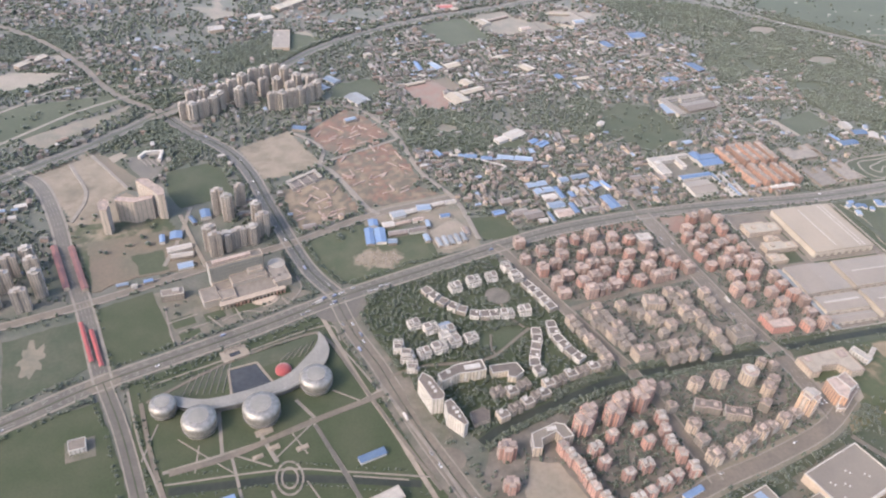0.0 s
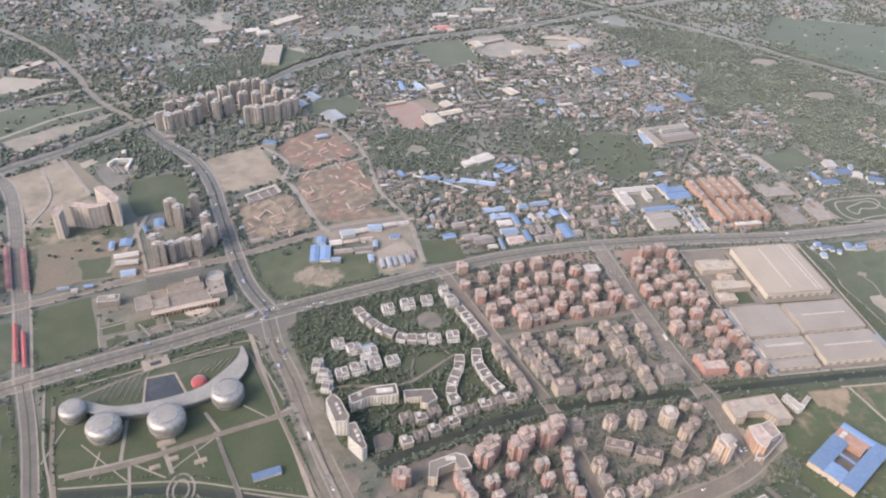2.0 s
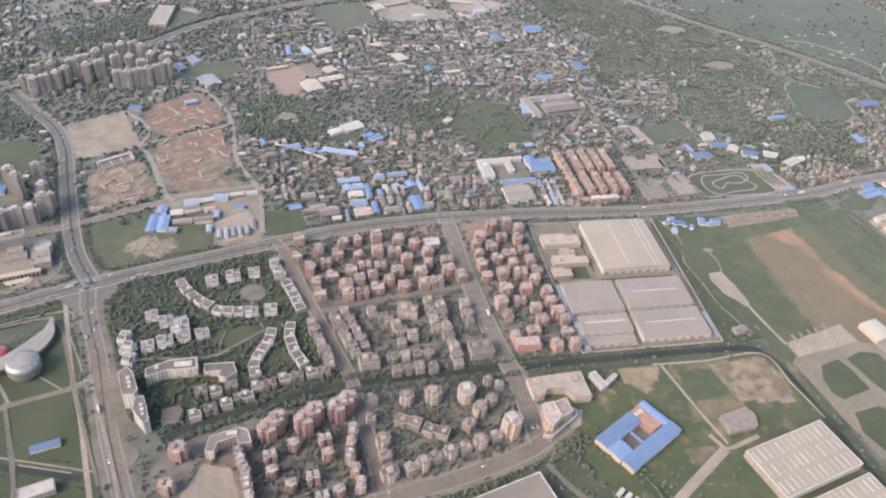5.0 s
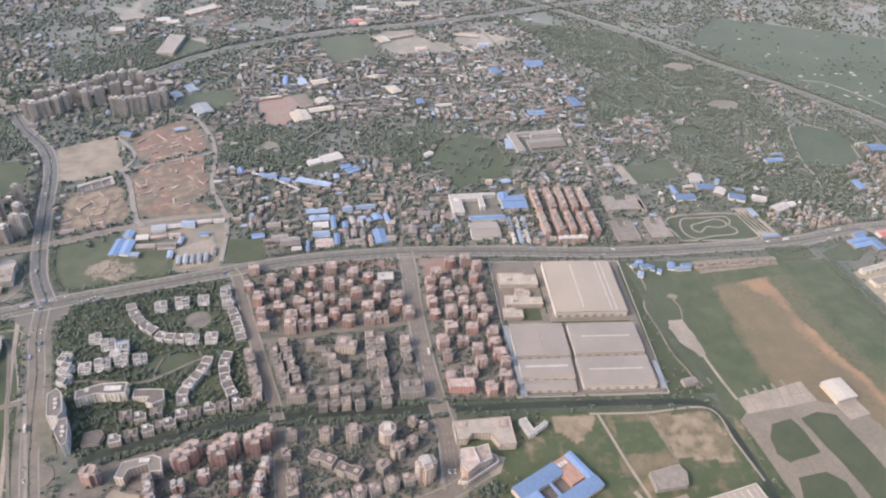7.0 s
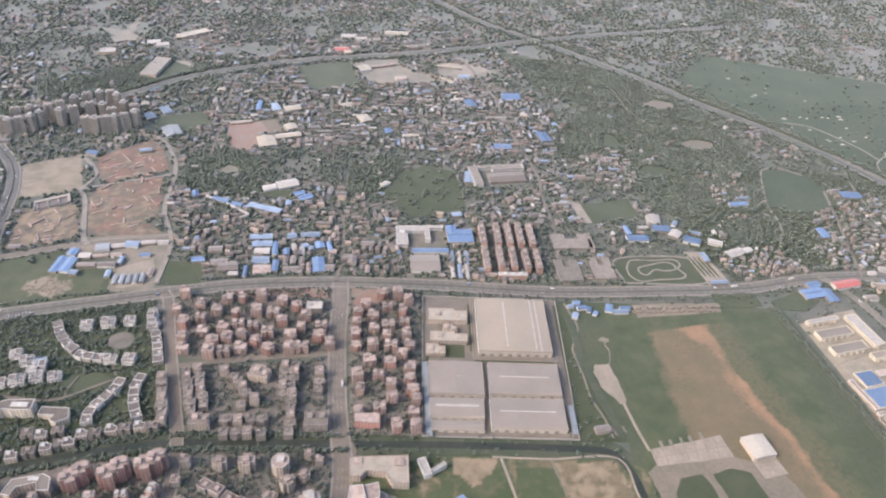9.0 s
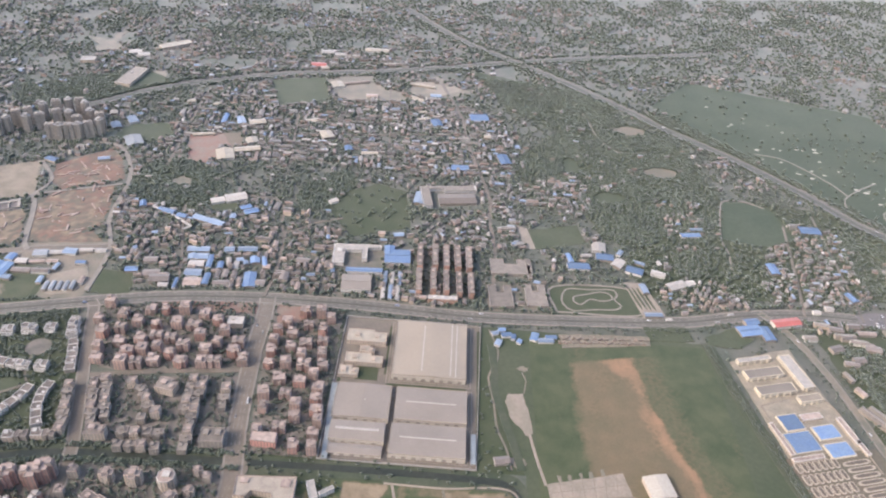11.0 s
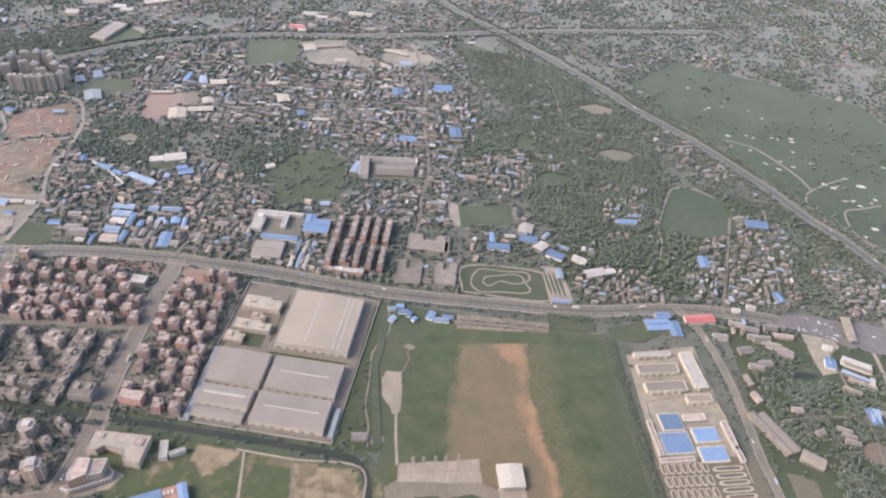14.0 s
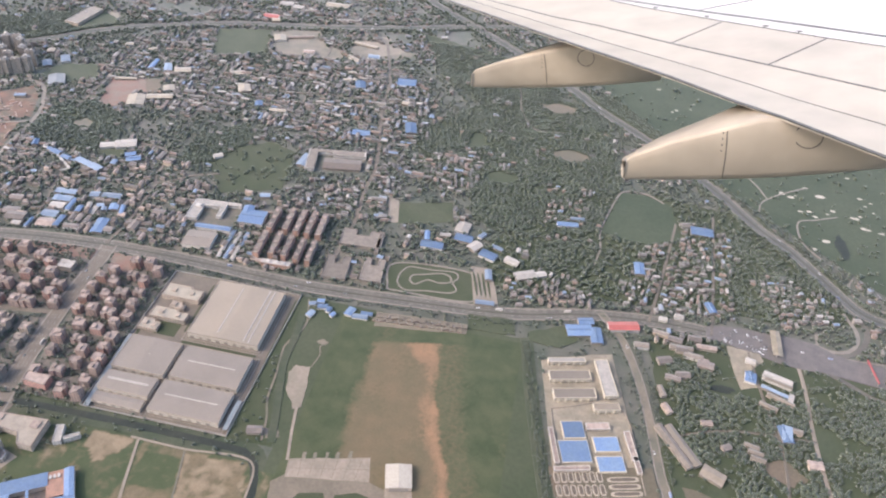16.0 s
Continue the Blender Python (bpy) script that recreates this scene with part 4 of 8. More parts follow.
patch("works_ground", ragged([(49, 728), (50, 777), (78, 789), (90, 757), (74, 749)], 3.0), SAND, "bare pale ground beside the ring road", "yard", lift=-0.2013)
patch("villa_lawn", ragged([(130, 287), (134, 304), (143, 308), (151, 304), (149, 297), (140, 293)], 0.6), GRASS, "light green lawn among the villas", "lawn")
patch("villa_plaza", disc(147, 336, 8, 8), BLOCK, "round brown plaza among the villas", "plaza")
patch("forecourt", ragged([(70, 279), (77, 280), (80, 257), (90, 235), (85, 233), (76, 244), (73, 261)], 0.6), YARD, "brown paved forecourt of the two corner towers", "yard")
for pts, w in (([(68, 283), (89, 286), (119, 283), (130, 286), (142, 294), (157, 304)], 1.8), ([(130, 286), (129, 292), (132, 303)], 1.2), ([(147, 328), (147, 318), (154, 305)], 1.2)):
    road(pts, w, DUSTY, "narrow lane through the villa gardens", category="lane")
TARRED = mat("reddish asphalt", (0.128, 0.108, 0.100), (0.098, 0.086, 0.082), 0.15, 0.9)
CREAM = mat("cream paving", (0.255, 0.210, 0.145), (0.185, 0.156, 0.108), 0.12, 0.6)
patch("waterworks", [(616, 374), (650, 388), (664, 392), (676, 335), (686, 282), (700, 220), (645, 225), (634, 270)], CREAM, "pale paved grounds of the waterworks", "yard")
for bank in ([(447, 372), (449, 350), (449, 330), (453, 311), (458, 292), (464, 266)],):
    patch("verge", np.vstack([band(bank, 5)[0], band(bank, 5)[1][::-1]]).tolist(), SCRUB, "overgrown banks of a ditch", "verge", keep=False)
    solid("ditch", strip(Geo(), bank, 1.4, -0.2, 0.32), WATER, "dark ditch beside the farm track", "ditch")
DITCH = [(604, 392), (613, 341), (629, 268), (646, 200)]
patch("verge", np.vstack([band(DITCH, 9)[0], band(DITCH, 9)[1][::-1]]).tolist(), SCRUB, "overgrown banks of a ditch", "verge", keep=False)
solid("ditch", strip(Geo(), DITCH, 1.6, -0.2, 0.3), WATER, "dark straight ditch beside the airfield", "ditch")
patch("pond", blob(738, 380, 8, 4, 95.0), WATER, "dark village pond", "pond")
patch("brown_field", ragged([(708, 296), (724, 292), (730, 262), (712, 262)]), BROWN, "brown ploughed field", "field")
patch("field", ragged([(702, 296), (708, 296), (712, 262), (706, 262)]), GRASS, "narrow green field", "field")
LOT = [(732, 439), (743, 442), (757, 444), (777, 443), (794, 444), (809, 442), (820, 436), (831, 432), (857, 431), (852, 409), (827, 412), (812, 414), (797, 413), (781, 415), (770, 418), (747, 424), (731, 427)]
patch("toll_yard", LOT, TARRED, "broad reddish asphalt toll plaza beside the junction", "toll plaza")
LOTTOP = LEVEL[0]
patch("yard", [(745, 423), (768, 420), (770, 414), (760, 403), (763, 388), (751, 383), (748, 398), (746, 413)], CREAM, "pale sloping yard beside the junction", "yard")
patch("field", ragged([(604, 398), (634, 414), (640, 398), (626, 388), (606, 390)]), GRASS, "small green field by the road", "field")
patch("field", ragged([(560, 404), (592, 408), (596, 392), (562, 390)]), GRASS, "small green field by the road", "field", keep=False)
patch("dirt_strip", ragged([(496, 389), (562, 394), (562, 384), (498, 375)]), DIRT, "bare dirt strip with low walls", "bare soil", keep=False)
WOODS = [[(755, 458), (800, 458), (835, 500), (790, 540), (760, 562), (750, 500)], [(598, 468), (650, 472), (662, 505), (640, 518), (600, 500)], [(726, 505), (745, 500), (745, 545), (728, 560)], [(512, 700), (560, 780), (650, 720), (668, 600), (650, 530), (600, 505), (545, 515), (535, 560), (490, 560), (470, 640)],
         [(130, 576), (160, 596), (200, 575), (218, 536), (200, 512), (150, 515), (132, 530)], [(700, 398), (735, 398), (745, 380), (765, 372), (795, 395), (852, 410), (860, 200), (732, 200), (730, 270), (722, 300), (705, 345)]]
WOODS += [[(430, 860), (560, 820), (600, 770), (520, 720), (470, 760)], [(276, 560), (312, 600), (330, 575), (308, 530), (285, 520)], [(-112, 582), (-66, 606), (-40, 580), (-24, 556), (-36, 540), (-50, 566), (-66, 572), (-104, 562)],
         [(20, 690), (110, 750), (60, 790), (-60, 720), (-40, 680)], [(650, 780), (700, 720), (760, 640), (745, 610), (690, 690), (630, 760)], [(-260, 800), (-160, 830), (-140, 760), (-230, 740)]]
for poly in WOODS:
    patch("wood_floor", ragged(poly, 4.0), LAWN, "dark undergrowth of the wood", "undergrowth", keep=False, lift=-0.2512)
for k, (x, y, rx, ry) in enumerate(((560, 585, 14, 10), (620, 640, 16, 9), (530, 640, 10, 14), (600, 730, 18, 10), (740, 380, 10, 8), (770, 320, 12, 8), (800, 350, 10, 14), (830, 300, 14, 10), (730, 290, 8, 10))):
    patch("clearing", blob(x, y, rx, ry, 50.0 + k), (GRASS, BROWN)[k % 2], "small grassy clearing in the wood", "clearing", lift=-0.2488)
VILLAGE_LANES = [([(395, 815), (407, 774), (421, 723), (428, 663), (447, 573), (448, 530), (452, 472), (446, 414)], 3.2), ([(545, 790), (557, 757), (565, 709), (582, 679), (610, 681)], 2.2), ([(150, 580), (147, 629), (142, 700), (140, 755)], 2.6),
               ([(322, 516), (300, 506), (277, 489), (266, 532), (237, 540)], 2.4), ([(280, 405), (282, 440), (278, 489)], 2.6), ([(215, 405), (208, 440), (196, 480), (186, 520)], 2.2), ([(200, 660), (300, 668), (420, 690)], 2.2)]
VILLAGE_LANES += [([(260, 600), (252, 660), (246, 714)], 2.2),
               ([(350, 610), (345, 700), (335, 800)], 2.2), ([(690, 432), (700, 480), (715, 560)], 2.2), ([(735, 430), (742, 500), (748, 580)], 2.0), ([(760, 420), (765, 380), (772, 330), (768, 270)], 1.6), ([(700, 330), (740, 345), (795, 350)], 1.4), ([(705, 275), (750, 280), (800, 290)], 1.4)]
for pts, w in VILLAGE_LANES:
    road(pts, w, DUSTY, "narrow dusty village lane", category="lane")

# ---- buildings ----
def edge_windows(g, poly, floors, fh, z0=0.35, pitch=1.5, w=0.8, h=0.8):
    if sum(a[0] * b[1] - b[0] * a[1] for a, b in zip(poly, poly[1:] + poly[:1])) < 0:
        poly = poly[::-1]
    for a, b in zip(poly, poly[1:] + poly[:1]):
        length = math.dist(a, b)
        n = int(length / pitch)
        if n < 1:
            continue
        ux, uy = (b[0] - a[0]) / length, (b[1] - a[1]) / length
        rot = math.degrees(math.atan2(uy, ux))
        for k in range(n):
            s = length * (k + 0.5) / n
            x, y = a[0] + ux * s, a[1] + uy * s
            for f in range(floors):
                g.box(x, y, w, 0.12, z0 + f * fh, z0 + f * fh + h, rot)
    return g


def parapet(g, poly, z0, z1, thick=0.28):
    """One closed rim that follows the plan."""
    if sum(a[0] * b[1] - b[0] * a[1] for a, b in zip(poly, poly[1:] + poly[:1])) < 0:
        poly = poly[::-1]
    inner, n = [], len(poly)
    for k in range(n):
        a, b, c = Vector(poly[k - 1]), Vector(poly[k]), Vector(poly[(k + 1) % n])
        u, w = (b - a).normalized(), (c - b).normalized()
        n1, n2 = Vector((-u.y, u.x)), Vector((-w.y, w.x))
        m = n1 + n2
        inner.append(b + m * (thick / max(0.4, m.dot(n1))))
    k = len(g.v)
    out = [(p[0] * 1.004, p[1] * 1.004) for p in poly]
    for z in (z0, z1):
        g.v += [(x, y, z) for x, y in out] + [(p.x, p.y, z) for p in inner]
    for i in range(n):
        q = (i + 1) % n
        g.f += [(k + i, k + q, k + 2 * n + q, k + 2 * n + i), (k + n + q, k + n + i, k + 3 * n + i, k + 3 * n + q), (k + 2 * n + i, k + 2 * n + q, k + 3 * n + q, k + 3 * n + i)]
    return g


def block(name, poly, floors, fh, walls, roof, edge, label, category, group="", heads=(), pitch=1.5, x=0, y=0, rot=0, balconies=False):
    """A flat-roofed house: walls on a plan, roof slab, parapet, windows and stair heads."""
    h = floors * fh
    ob = thing(name, label, category, group, x, y, rot)
    part("wall", Geo().prism(poly, -0.3, h), walls, ob)
    cx, cy = sum(p[0] for p in poly) / len(poly), sum(p[1] for p in poly) / len(poly)
    part("roof", Geo().prism([(cx + (px - cx) * 0.95, cy + (py - cy) * 0.95) for px, py in poly], h - 0.1, h + 0.08), roof, ob)
    part("parapet", parapet(Geo(), poly, h - 0.12, h + 0.45), edge, ob)
    part("glazing", edge_windows(Geo(), poly, floors, fh, 0.4 * fh - 0.2, pitch * 1.15, 0.7, 0.72), GLASS, ob, kind="stuff")
    for hx, hy, hw, hd, hh in heads:
        part("stair_head", Geo().box(hx, hy, hw, hd, h, h + hh).box(hx, hy, hw + 0.3, hd + 0.3, h + hh, h + hh + 0.12), edge, ob)
    if balconies:
        for f in range(1, floors):
            for a, b in zip(poly, poly[1:] + poly[:1]):
                if math.dist(a, b) > 4:
                    part("balcony", Geo().box((a[0] + b[0]) / 2, (a[1] + b[1]) / 2, 1.8, 1.0, f * fh - 0.1, f * fh + 0.45, math.degrees(math.atan2(b[1] - a[1], b[0] - a[0]))), edge, ob)
    return ob


def shed(name, w, d, h, rise, walls, roof, label, category, group="", x=0, y=0, rot=0, vents=0, stripes=0, edge=None):
    """A gabled hall with ridge vents or roof lights."""
    ob = thing(name, label, category, group, x, y, rot)
    part("wall", Geo().box(0, 0, w, d, -0.3, h), walls, ob)
    part("roof", Geo().gable(0, 0, w + 0.5, d + 0.5, h, rise), roof, ob)
    part("gable_end", Geo().gable(0, 0, w - 0.1, d - 0.1, h - 0.05, rise - 0.1, 0, 0.05), walls, ob)
    if vents:
        part("ridge_vent", Geo().gable(0, 0, w * 0.9, 0.9, h + rise + 0.1, 0.25, 0, 0.3), edge or roof, ob)
    for k in range(stripes):
        px = -w / 2 + w * (k + 0.5) / stripes
        part("roof_light", Geo().gable(px, 0, 0.7, d * 0.96, h + 0.06, rise, 0, 0.05), edge or STEELEDGE, ob)
    return ob


def claim(poly, pad=0.8):
    fill(taken, poly, pad)


def put(kinds, spots, w, d):
    """Place copies: each spot is x, y, turn and a size factor; the first copy of each kind is the original."""
    seen = set()
    for k, (x, y, rot, size, tall) in enumerate(spots):
        ob = kinds[k % len(kinds)]
        m = pose(x, y, 0, 0, 0, rot) @ Matrix.Diagonal((size, size, tall, 1))
        claim(rect(x, y, w * size, d * size, rot), 0.6)
        if ob.name in seen:
            copy_thing(ob, m)
        else:
            seen.add(ob.name)
            originals.append((ob, m))


originals = []
rnd = random.Random(11)


def jig(spots, turn=0.0, spread=6.0, sizes=(0.9, 1.12), talls=(0.85, 1.15)):
    return [(x, y, turn + rnd.uniform(-spread, spread) + rnd.choice((0, 0, 90, 180)), rnd.uniform(*sizes), rnd.uniform(*talls)) for x, y in spots]


L1 = [(-3.3, -3.2), (3.3, -3.2), (3.3, 1.4), (1.2, 1.4), (1.2, 3.2), (-3.3, 3.2)]
T1 = [(-3.4, -2.2), (-1.3, -2.2), (-1.3, -3.2), (1.3, -3.2), (1.3, -2.2), (3.4, -2.2), (3.4, 2.6), (-3.4, 2.6)]
S1 = [(-2.9, -2.9), (2.9, -2.9), (2.9, 2.9), (-2.9, 2.9)]
H1 = [(-3.6, -3), (-1, -3), (-1, -2), (1, -2), (1, -3), (3.6, -3), (3.6, 3), (1, 3), (1, 2.2), (-1, 2.2), (-1, 3), (-3.6, 3)]

# close-built brick houses
brick = [
    block("brick_house", L1, 4, 1.55, PINKBRICK, ROSEROOF, ROSEROOF, "four-storey rose brick house with a flat pinkish roof and stair head", "house", "brick houses in the close-built quarter", [(-1.4, 1.2, 2.4, 2.2, 1.3)], balconies=True),
    block("brick_house", T1, 4, 1.6, REDBRICK, ROSEROOF, ROSEROOF, "narrow red brick house with a stepped flat roof", "house", "brick houses in the close-built quarter", [(1.2, 0.4, 2.2, 2.6, 1.5)]),
    block("brick_house", S1, 5, 1.5, PINKBRICK, ROSEROOF, ROSEROOF, "square rose brick house with roof terrace", "house", "brick houses in the close-built quarter", [(-0.9, -0.8, 2.6, 2.4, 1.4), (1.6, 1.6, 1.2, 1.2, 0.8)]),
    block("brick_house", H1, 4, 1.55, PINKBRICK, GREYROOF, ROSEROOF, "brown brick house with notched front and grey roof", "house", "brick houses in the close-built quarter", [(-2, 0.5, 2.0, 2.4, 1.2), (2, -0.6, 1.8, 2.0, 1.2)]),
]
NORTH_COURT = [(176, 365), (183, 352), (187, 336), (191, 372), (207, 378), (218, 379), (231, 381), (194, 357), (202, 365), (216, 362), (230, 367), (241, 366), (211, 349), (249, 356), (262, 349), (275, 352), (198, 344), (206, 336),
               (223, 341), (240, 344), (256, 342), (275, 343), (206, 325), (215, 326), (225, 329), (244, 330), (256, 331), (264, 332), (190, 328)]
EAST_COURT = [(314, 388), (326, 389), (318, 374), (310, 366), (330, 371), (298, 357), (331, 360), (311, 352), (299, 346), (320, 344), (333, 348), (334, 337), (300, 334), (311, 336), (322, 335), (310, 321), (323, 321), (302, 308),
              (316, 310), (336, 316), (336, 306), (324, 301), (304, 297), (325, 290), (338, 297), (339, 288), (318, 283), (338, 279), (329, 268), (339, 268)]
spots = [(x + rnd.uniform(-0.8, 0.8), y + rnd.uniform(-0.8, 0.8)) for x, y in NORTH_COURT + EAST_COURT]
for quarter in ([(172, 384), (212, 386), (212, 380), (278, 380), (283, 334), (231, 326), (192, 326)], [(297, 376), (338, 390), (339, 266), (323, 266), (320, 282), (304, 288)]):
    for k in range(900):
        x, y = rnd.uniform(170, 340), rnd.uniform(262, 392)
        if inside(x, y, quarter) and min(math.hypot(x - a, (y - b) * 0.9) for a, b in spots) > 8.8 and math.hypot(x - 268, y - 373) > 11:
            spots.append((x, y))
put(brick, jig(spots, 4, 7, (0.9, 1.22), (0.8, 1.08)), 7, 6.4)
block("market_hall_small", rect(0, 0, 11, 8), 2, 2.0, GREYWALL, WHITEROOF, WHITEROOF, "dark-fronted hall with a pale flat roof", "hall", heads=[(-2, 1, 3, 2, 0.6)], x=268, y=373, rot=2)
claim(rect(268, 373, 12, 9))

# grey terraces
row = [
    block("terrace_house", [(-2.6, -2.9), (2.6, -2.9), (2.6, 2.9), (0.4, 2.9), (0.4, 2.2), (-2.6, 2.2)], 3, 1.5, GREYWALL, GREYROOF, GREYWALL, "grey terraced house with a flat roof and low parapet", "house", "grey terraced houses", [(-1, 0.8, 1.6, 1.8, 1.1)]),
    block("terrace_house", [(-2.6, -2.8), (2.6, -2.8), (2.6, 2.8), (-2.6, 2.8)], 4, 1.5, BEIGEWALL, GREYROOF, ROSEROOF, "sand-coloured terraced house with roof terrace", "house", "grey terraced houses", [(1, -0.8, 2, 2, 1.2)]),
    block("terrace_house", T1, 3, 1.6, GREYWALL, GREYROOF, GREYROOF, "grey house with a projecting bay", "house", "grey terraced houses", [(0, 0.6, 2, 1.6, 1.0)]),
]
spots = []
for ax, ay, bx, by, n in ((196, 308, 207, 276, 7), (203, 309, 213, 281, 6), (183, 302, 192, 268, 7), (229, 270, 229, 260, 2), (236, 270, 236, 260, 2), (243, 271, 243, 261, 2), (249.5, 270, 250, 260, 2),
                          (256, 315, 258, 291, 5), (263, 315, 263, 297, 4), (264, 290, 266, 262, 6), (279, 309, 280, 295, 3), (220, 309, 226, 304, 2), (230, 300, 236, 290, 3), (235, 281, 242, 286, 2)):
    spots += [(ax + (bx - ax) * k / (n - 1) + rnd.uniform(-0.5, 0.5), ay + (by - ay) * k / (n - 1) + rnd.uniform(-0.4, 0.4)) for k in range(n)]
put(row, [(x, y, 8 + rnd.uniform(-4, 4), rnd.uniform(0.88, 1.06), rnd.uniform(0.85, 1.1)) for x, y in spots], 5.4, 5.8)
big = [
    block("apartment_block", [(-6, -4), (6, -4), (6, 3), (2, 3), (2, 5), (-6, 5)], 4, 1.6, BEIGEWALL, GREYROOF, ROSEROOF, "broad sand-coloured apartment block with roof structures", "apartment block", "broad blocks between the terraces", [(-2, 1, 3, 3, 1.4), (3.6, -1, 2.4, 2.4, 1.2)]),
    block("apartment_block", [(-6, -4.6), (6, -4.6), (6, 4.6), (-6, 4.6)], 4, 1.6, GREYWALL, GREYROOF, GREYWALL, "broad grey apartment block with a flat roof", "apartment block", "broad blocks between the terraces", [(-3, 1, 2.4, 3, 1.4), (3, 1, 2.4, 3, 1.4)]),
]
put(big, [(242, 307, -12, 1.05, 0.9), (281, 270, 4, 1.15, 1.0), (214, 267, 8, 0.95, 1.1)], 12, 9)
c_plan = [(302, 282), (307.5, 282), (308.5, 275.5), (318, 276), (318.5, 268), (303.5, 269)]
block("corner_block", [(a - 309.5, b - 275.5) for a, b in c_plan], 4, 1.4, mat("coral render", (0.42, 0.17, 0.125), (0.36, 0.15, 0.11), 0.3, 1.2), ROSEROOF, ROSEROOF, "coral red corner block with a pinkish roof", "apartment block", heads=[(-4.5, 2, 3, 4, 1.6)], x=309.5, y=275.5)
claim(c_plan, 1)

# white villas in their park
def villa_kind(w, d, tall, side, roof, label):
    """A stepped villa: a low body, a taller part at one end and white open frames over the terrace."""
    ob = thing("villa", label, "villa", "white villas in the park")
    h = 3.0
    part("wall", Geo().box(0, 0, w, d, -0.3, h), WHITEWALL, ob)
    part("terrace", Geo().box(0, 0, w - 0.7, d - 0.7, h - 0.1, h + 0.06), roof, ob, "grey roof terrace")
    part("parapet", parapet(Geo(), rect(0, 0, w, d), h - 0.1, h + 0.5, 0.35), WHITEWALL, ob)
    ux, uw = side * w * 0.24, w * 0.5
    part("upper_wall", Geo().box(ux, d * 0.08, uw, d * 0.72, h, h + tall), WHITEWALL, ob)
    part("upper_roof", Geo().box(ux, d * 0.08, uw - 0.6, d * 0.72 - 0.6, h + tall - 0.05, h + tall + 0.08), roof, ob)
    part("upper_parapet", parapet(Geo(), rect(ux, d * 0.08, uw, d * 0.72), h + tall - 0.1, h + tall + 0.4, 0.32), WHITEWALL, ob)
    # A flat dark slab in place of the shade inside a roof opening.
    part("roof_well", Geo().box(ux, d * 0.1, uw * 0.35, d * 0.25, h + tall + 0.05, h + tall + 0.14), DARKTILE, ob, "dark slab for the shade in a roof opening")
    px, pw = -side * w * 0.27, w * 0.4
    for k in range(3):
        part("frame_beam", Geo().box(px - pw / 2 + pw * k / 2, 0, 0.28, d * 0.86, h + 1.5, h + 1.8), WHITEWALL, ob)
        part("frame_post", Geo().box(px - pw / 2 + pw * k / 2, -d * 0.41, 0.28, 0.28, h, h + 1.5), WHITEWALL, ob)
        part("frame_rail", Geo().box(px, -d * 0.41 + d * 0.41 * k, pw, 0.28, h + 1.8, h + 2.05), WHITEWALL, ob)
    part("glazing", edge_windows(Geo(), rect(0, 0, w, d), 2, 1.5, 0.4, 1.7, 0.9, 0.8), GLASS, ob, kind="stuff")
    part("balcony", Geo().box(ux * 0.6, -d / 2 - 0.5, w * 0.4, 1.1, 1.3, 1.9), WHITEWALL, ob)
    return ob


VILLAROOF = mat("drab villa roof", (0.160, 0.126, 0.100), (0.122, 0.098, 0.080), 0.35, 1.4, jitter=0.2)
villa = [villa_kind(7.6, 7.0, 1.5, 1, VILLAROOF, "white rendered villa with stepped roof terraces"), villa_kind(8.4, 6.4, 1.9, -1, VILLAROOF, "white rendered double villa with open roof frames")]
put(villa, [(x, y, r, 0.94 + 0.05 * (k % 3), 0.92 + 0.1 * ((k * 7) % 3)) for k, (x, y, r) in enumerate((
    (88.5, 319, 12), (97.5, 313.5, 14), (107, 308.5, 10), (119, 301, 14), (108.5, 300, 12), (98.5, 296.5, 12), (89, 294.5, 10), (75.5, 302, 80), (78.5, 293, 75), (80, 285.5, 75),
    (122, 347, 10), (135, 350, 8), (148, 353, 5), (161, 360, 95), (164, 350, 100), (147, 317, 0), (158.5, 317.5, 0)))], 7.4, 7)
block("cream_villa", rect(0, 0, 6, 6), 3, 1.5, WHITEWALL, WHITEROOF, WHITEWALL, "square white villa with a plain flat roof", "villa", heads=[(0.8, 0.8, 2, 2, 0.9)], x=104, y=304.5, rot=10)
shed("blue_villa", 7, 5, 3.6, 0.9, WHITEWALL, PALEBLUE, "white villa with a faded blue roof", "villa", x=106, y=313, rot=12)
TERRACEROOF = mat("brown terrace roof", (0.138, 0.108, 0.087), (0.106, 0.085, 0.070), 0.35, 1.4, jitter=0.2)
curve = [block("curved_terrace_house", [(-2.9, -2.7), (2.9, -3.2), (2.9, 3.2), (-2.9, 2.7)], 2, 1.6, GREYWALL, TERRACEROOF, WHITEWALL, "low terrace house with a brown flat roof and white edge", "house", "curved terraces with white roof edges", pitch=1.8),
         block("curved_terrace_house", [(-2.9, -2.7), (2.9, -3.2), (2.9, 3.2), (-2.9, 2.7)], 2, 1.6, WHITEWALL, TERRACEROOF, WHITEWALL, "low terrace house with a brown roof, white edge and roof box", "house", "curved terraces with white roof edges", [(1.2, 1.2, 1.4, 1.4, 0.5)], pitch=1.8)]
spots = []
for pts, n in (([(159.5, 301), (157, 291), (153, 283), (149, 273), (150.5, 264)], 6), ([(170.5, 305), (169.2, 295), (170.5, 287), (173, 279), (178, 269)], 6), ([(102, 350), (106, 342), (112, 333.5), (118, 327.5), (124, 323.5)], 5),
               ([(125, 321), (133, 318.5), (142, 318)], 3), ([(167.5, 343), (171, 334), (174, 325), (177, 315)], 5)):
    run = smooth(pts, 1.0)
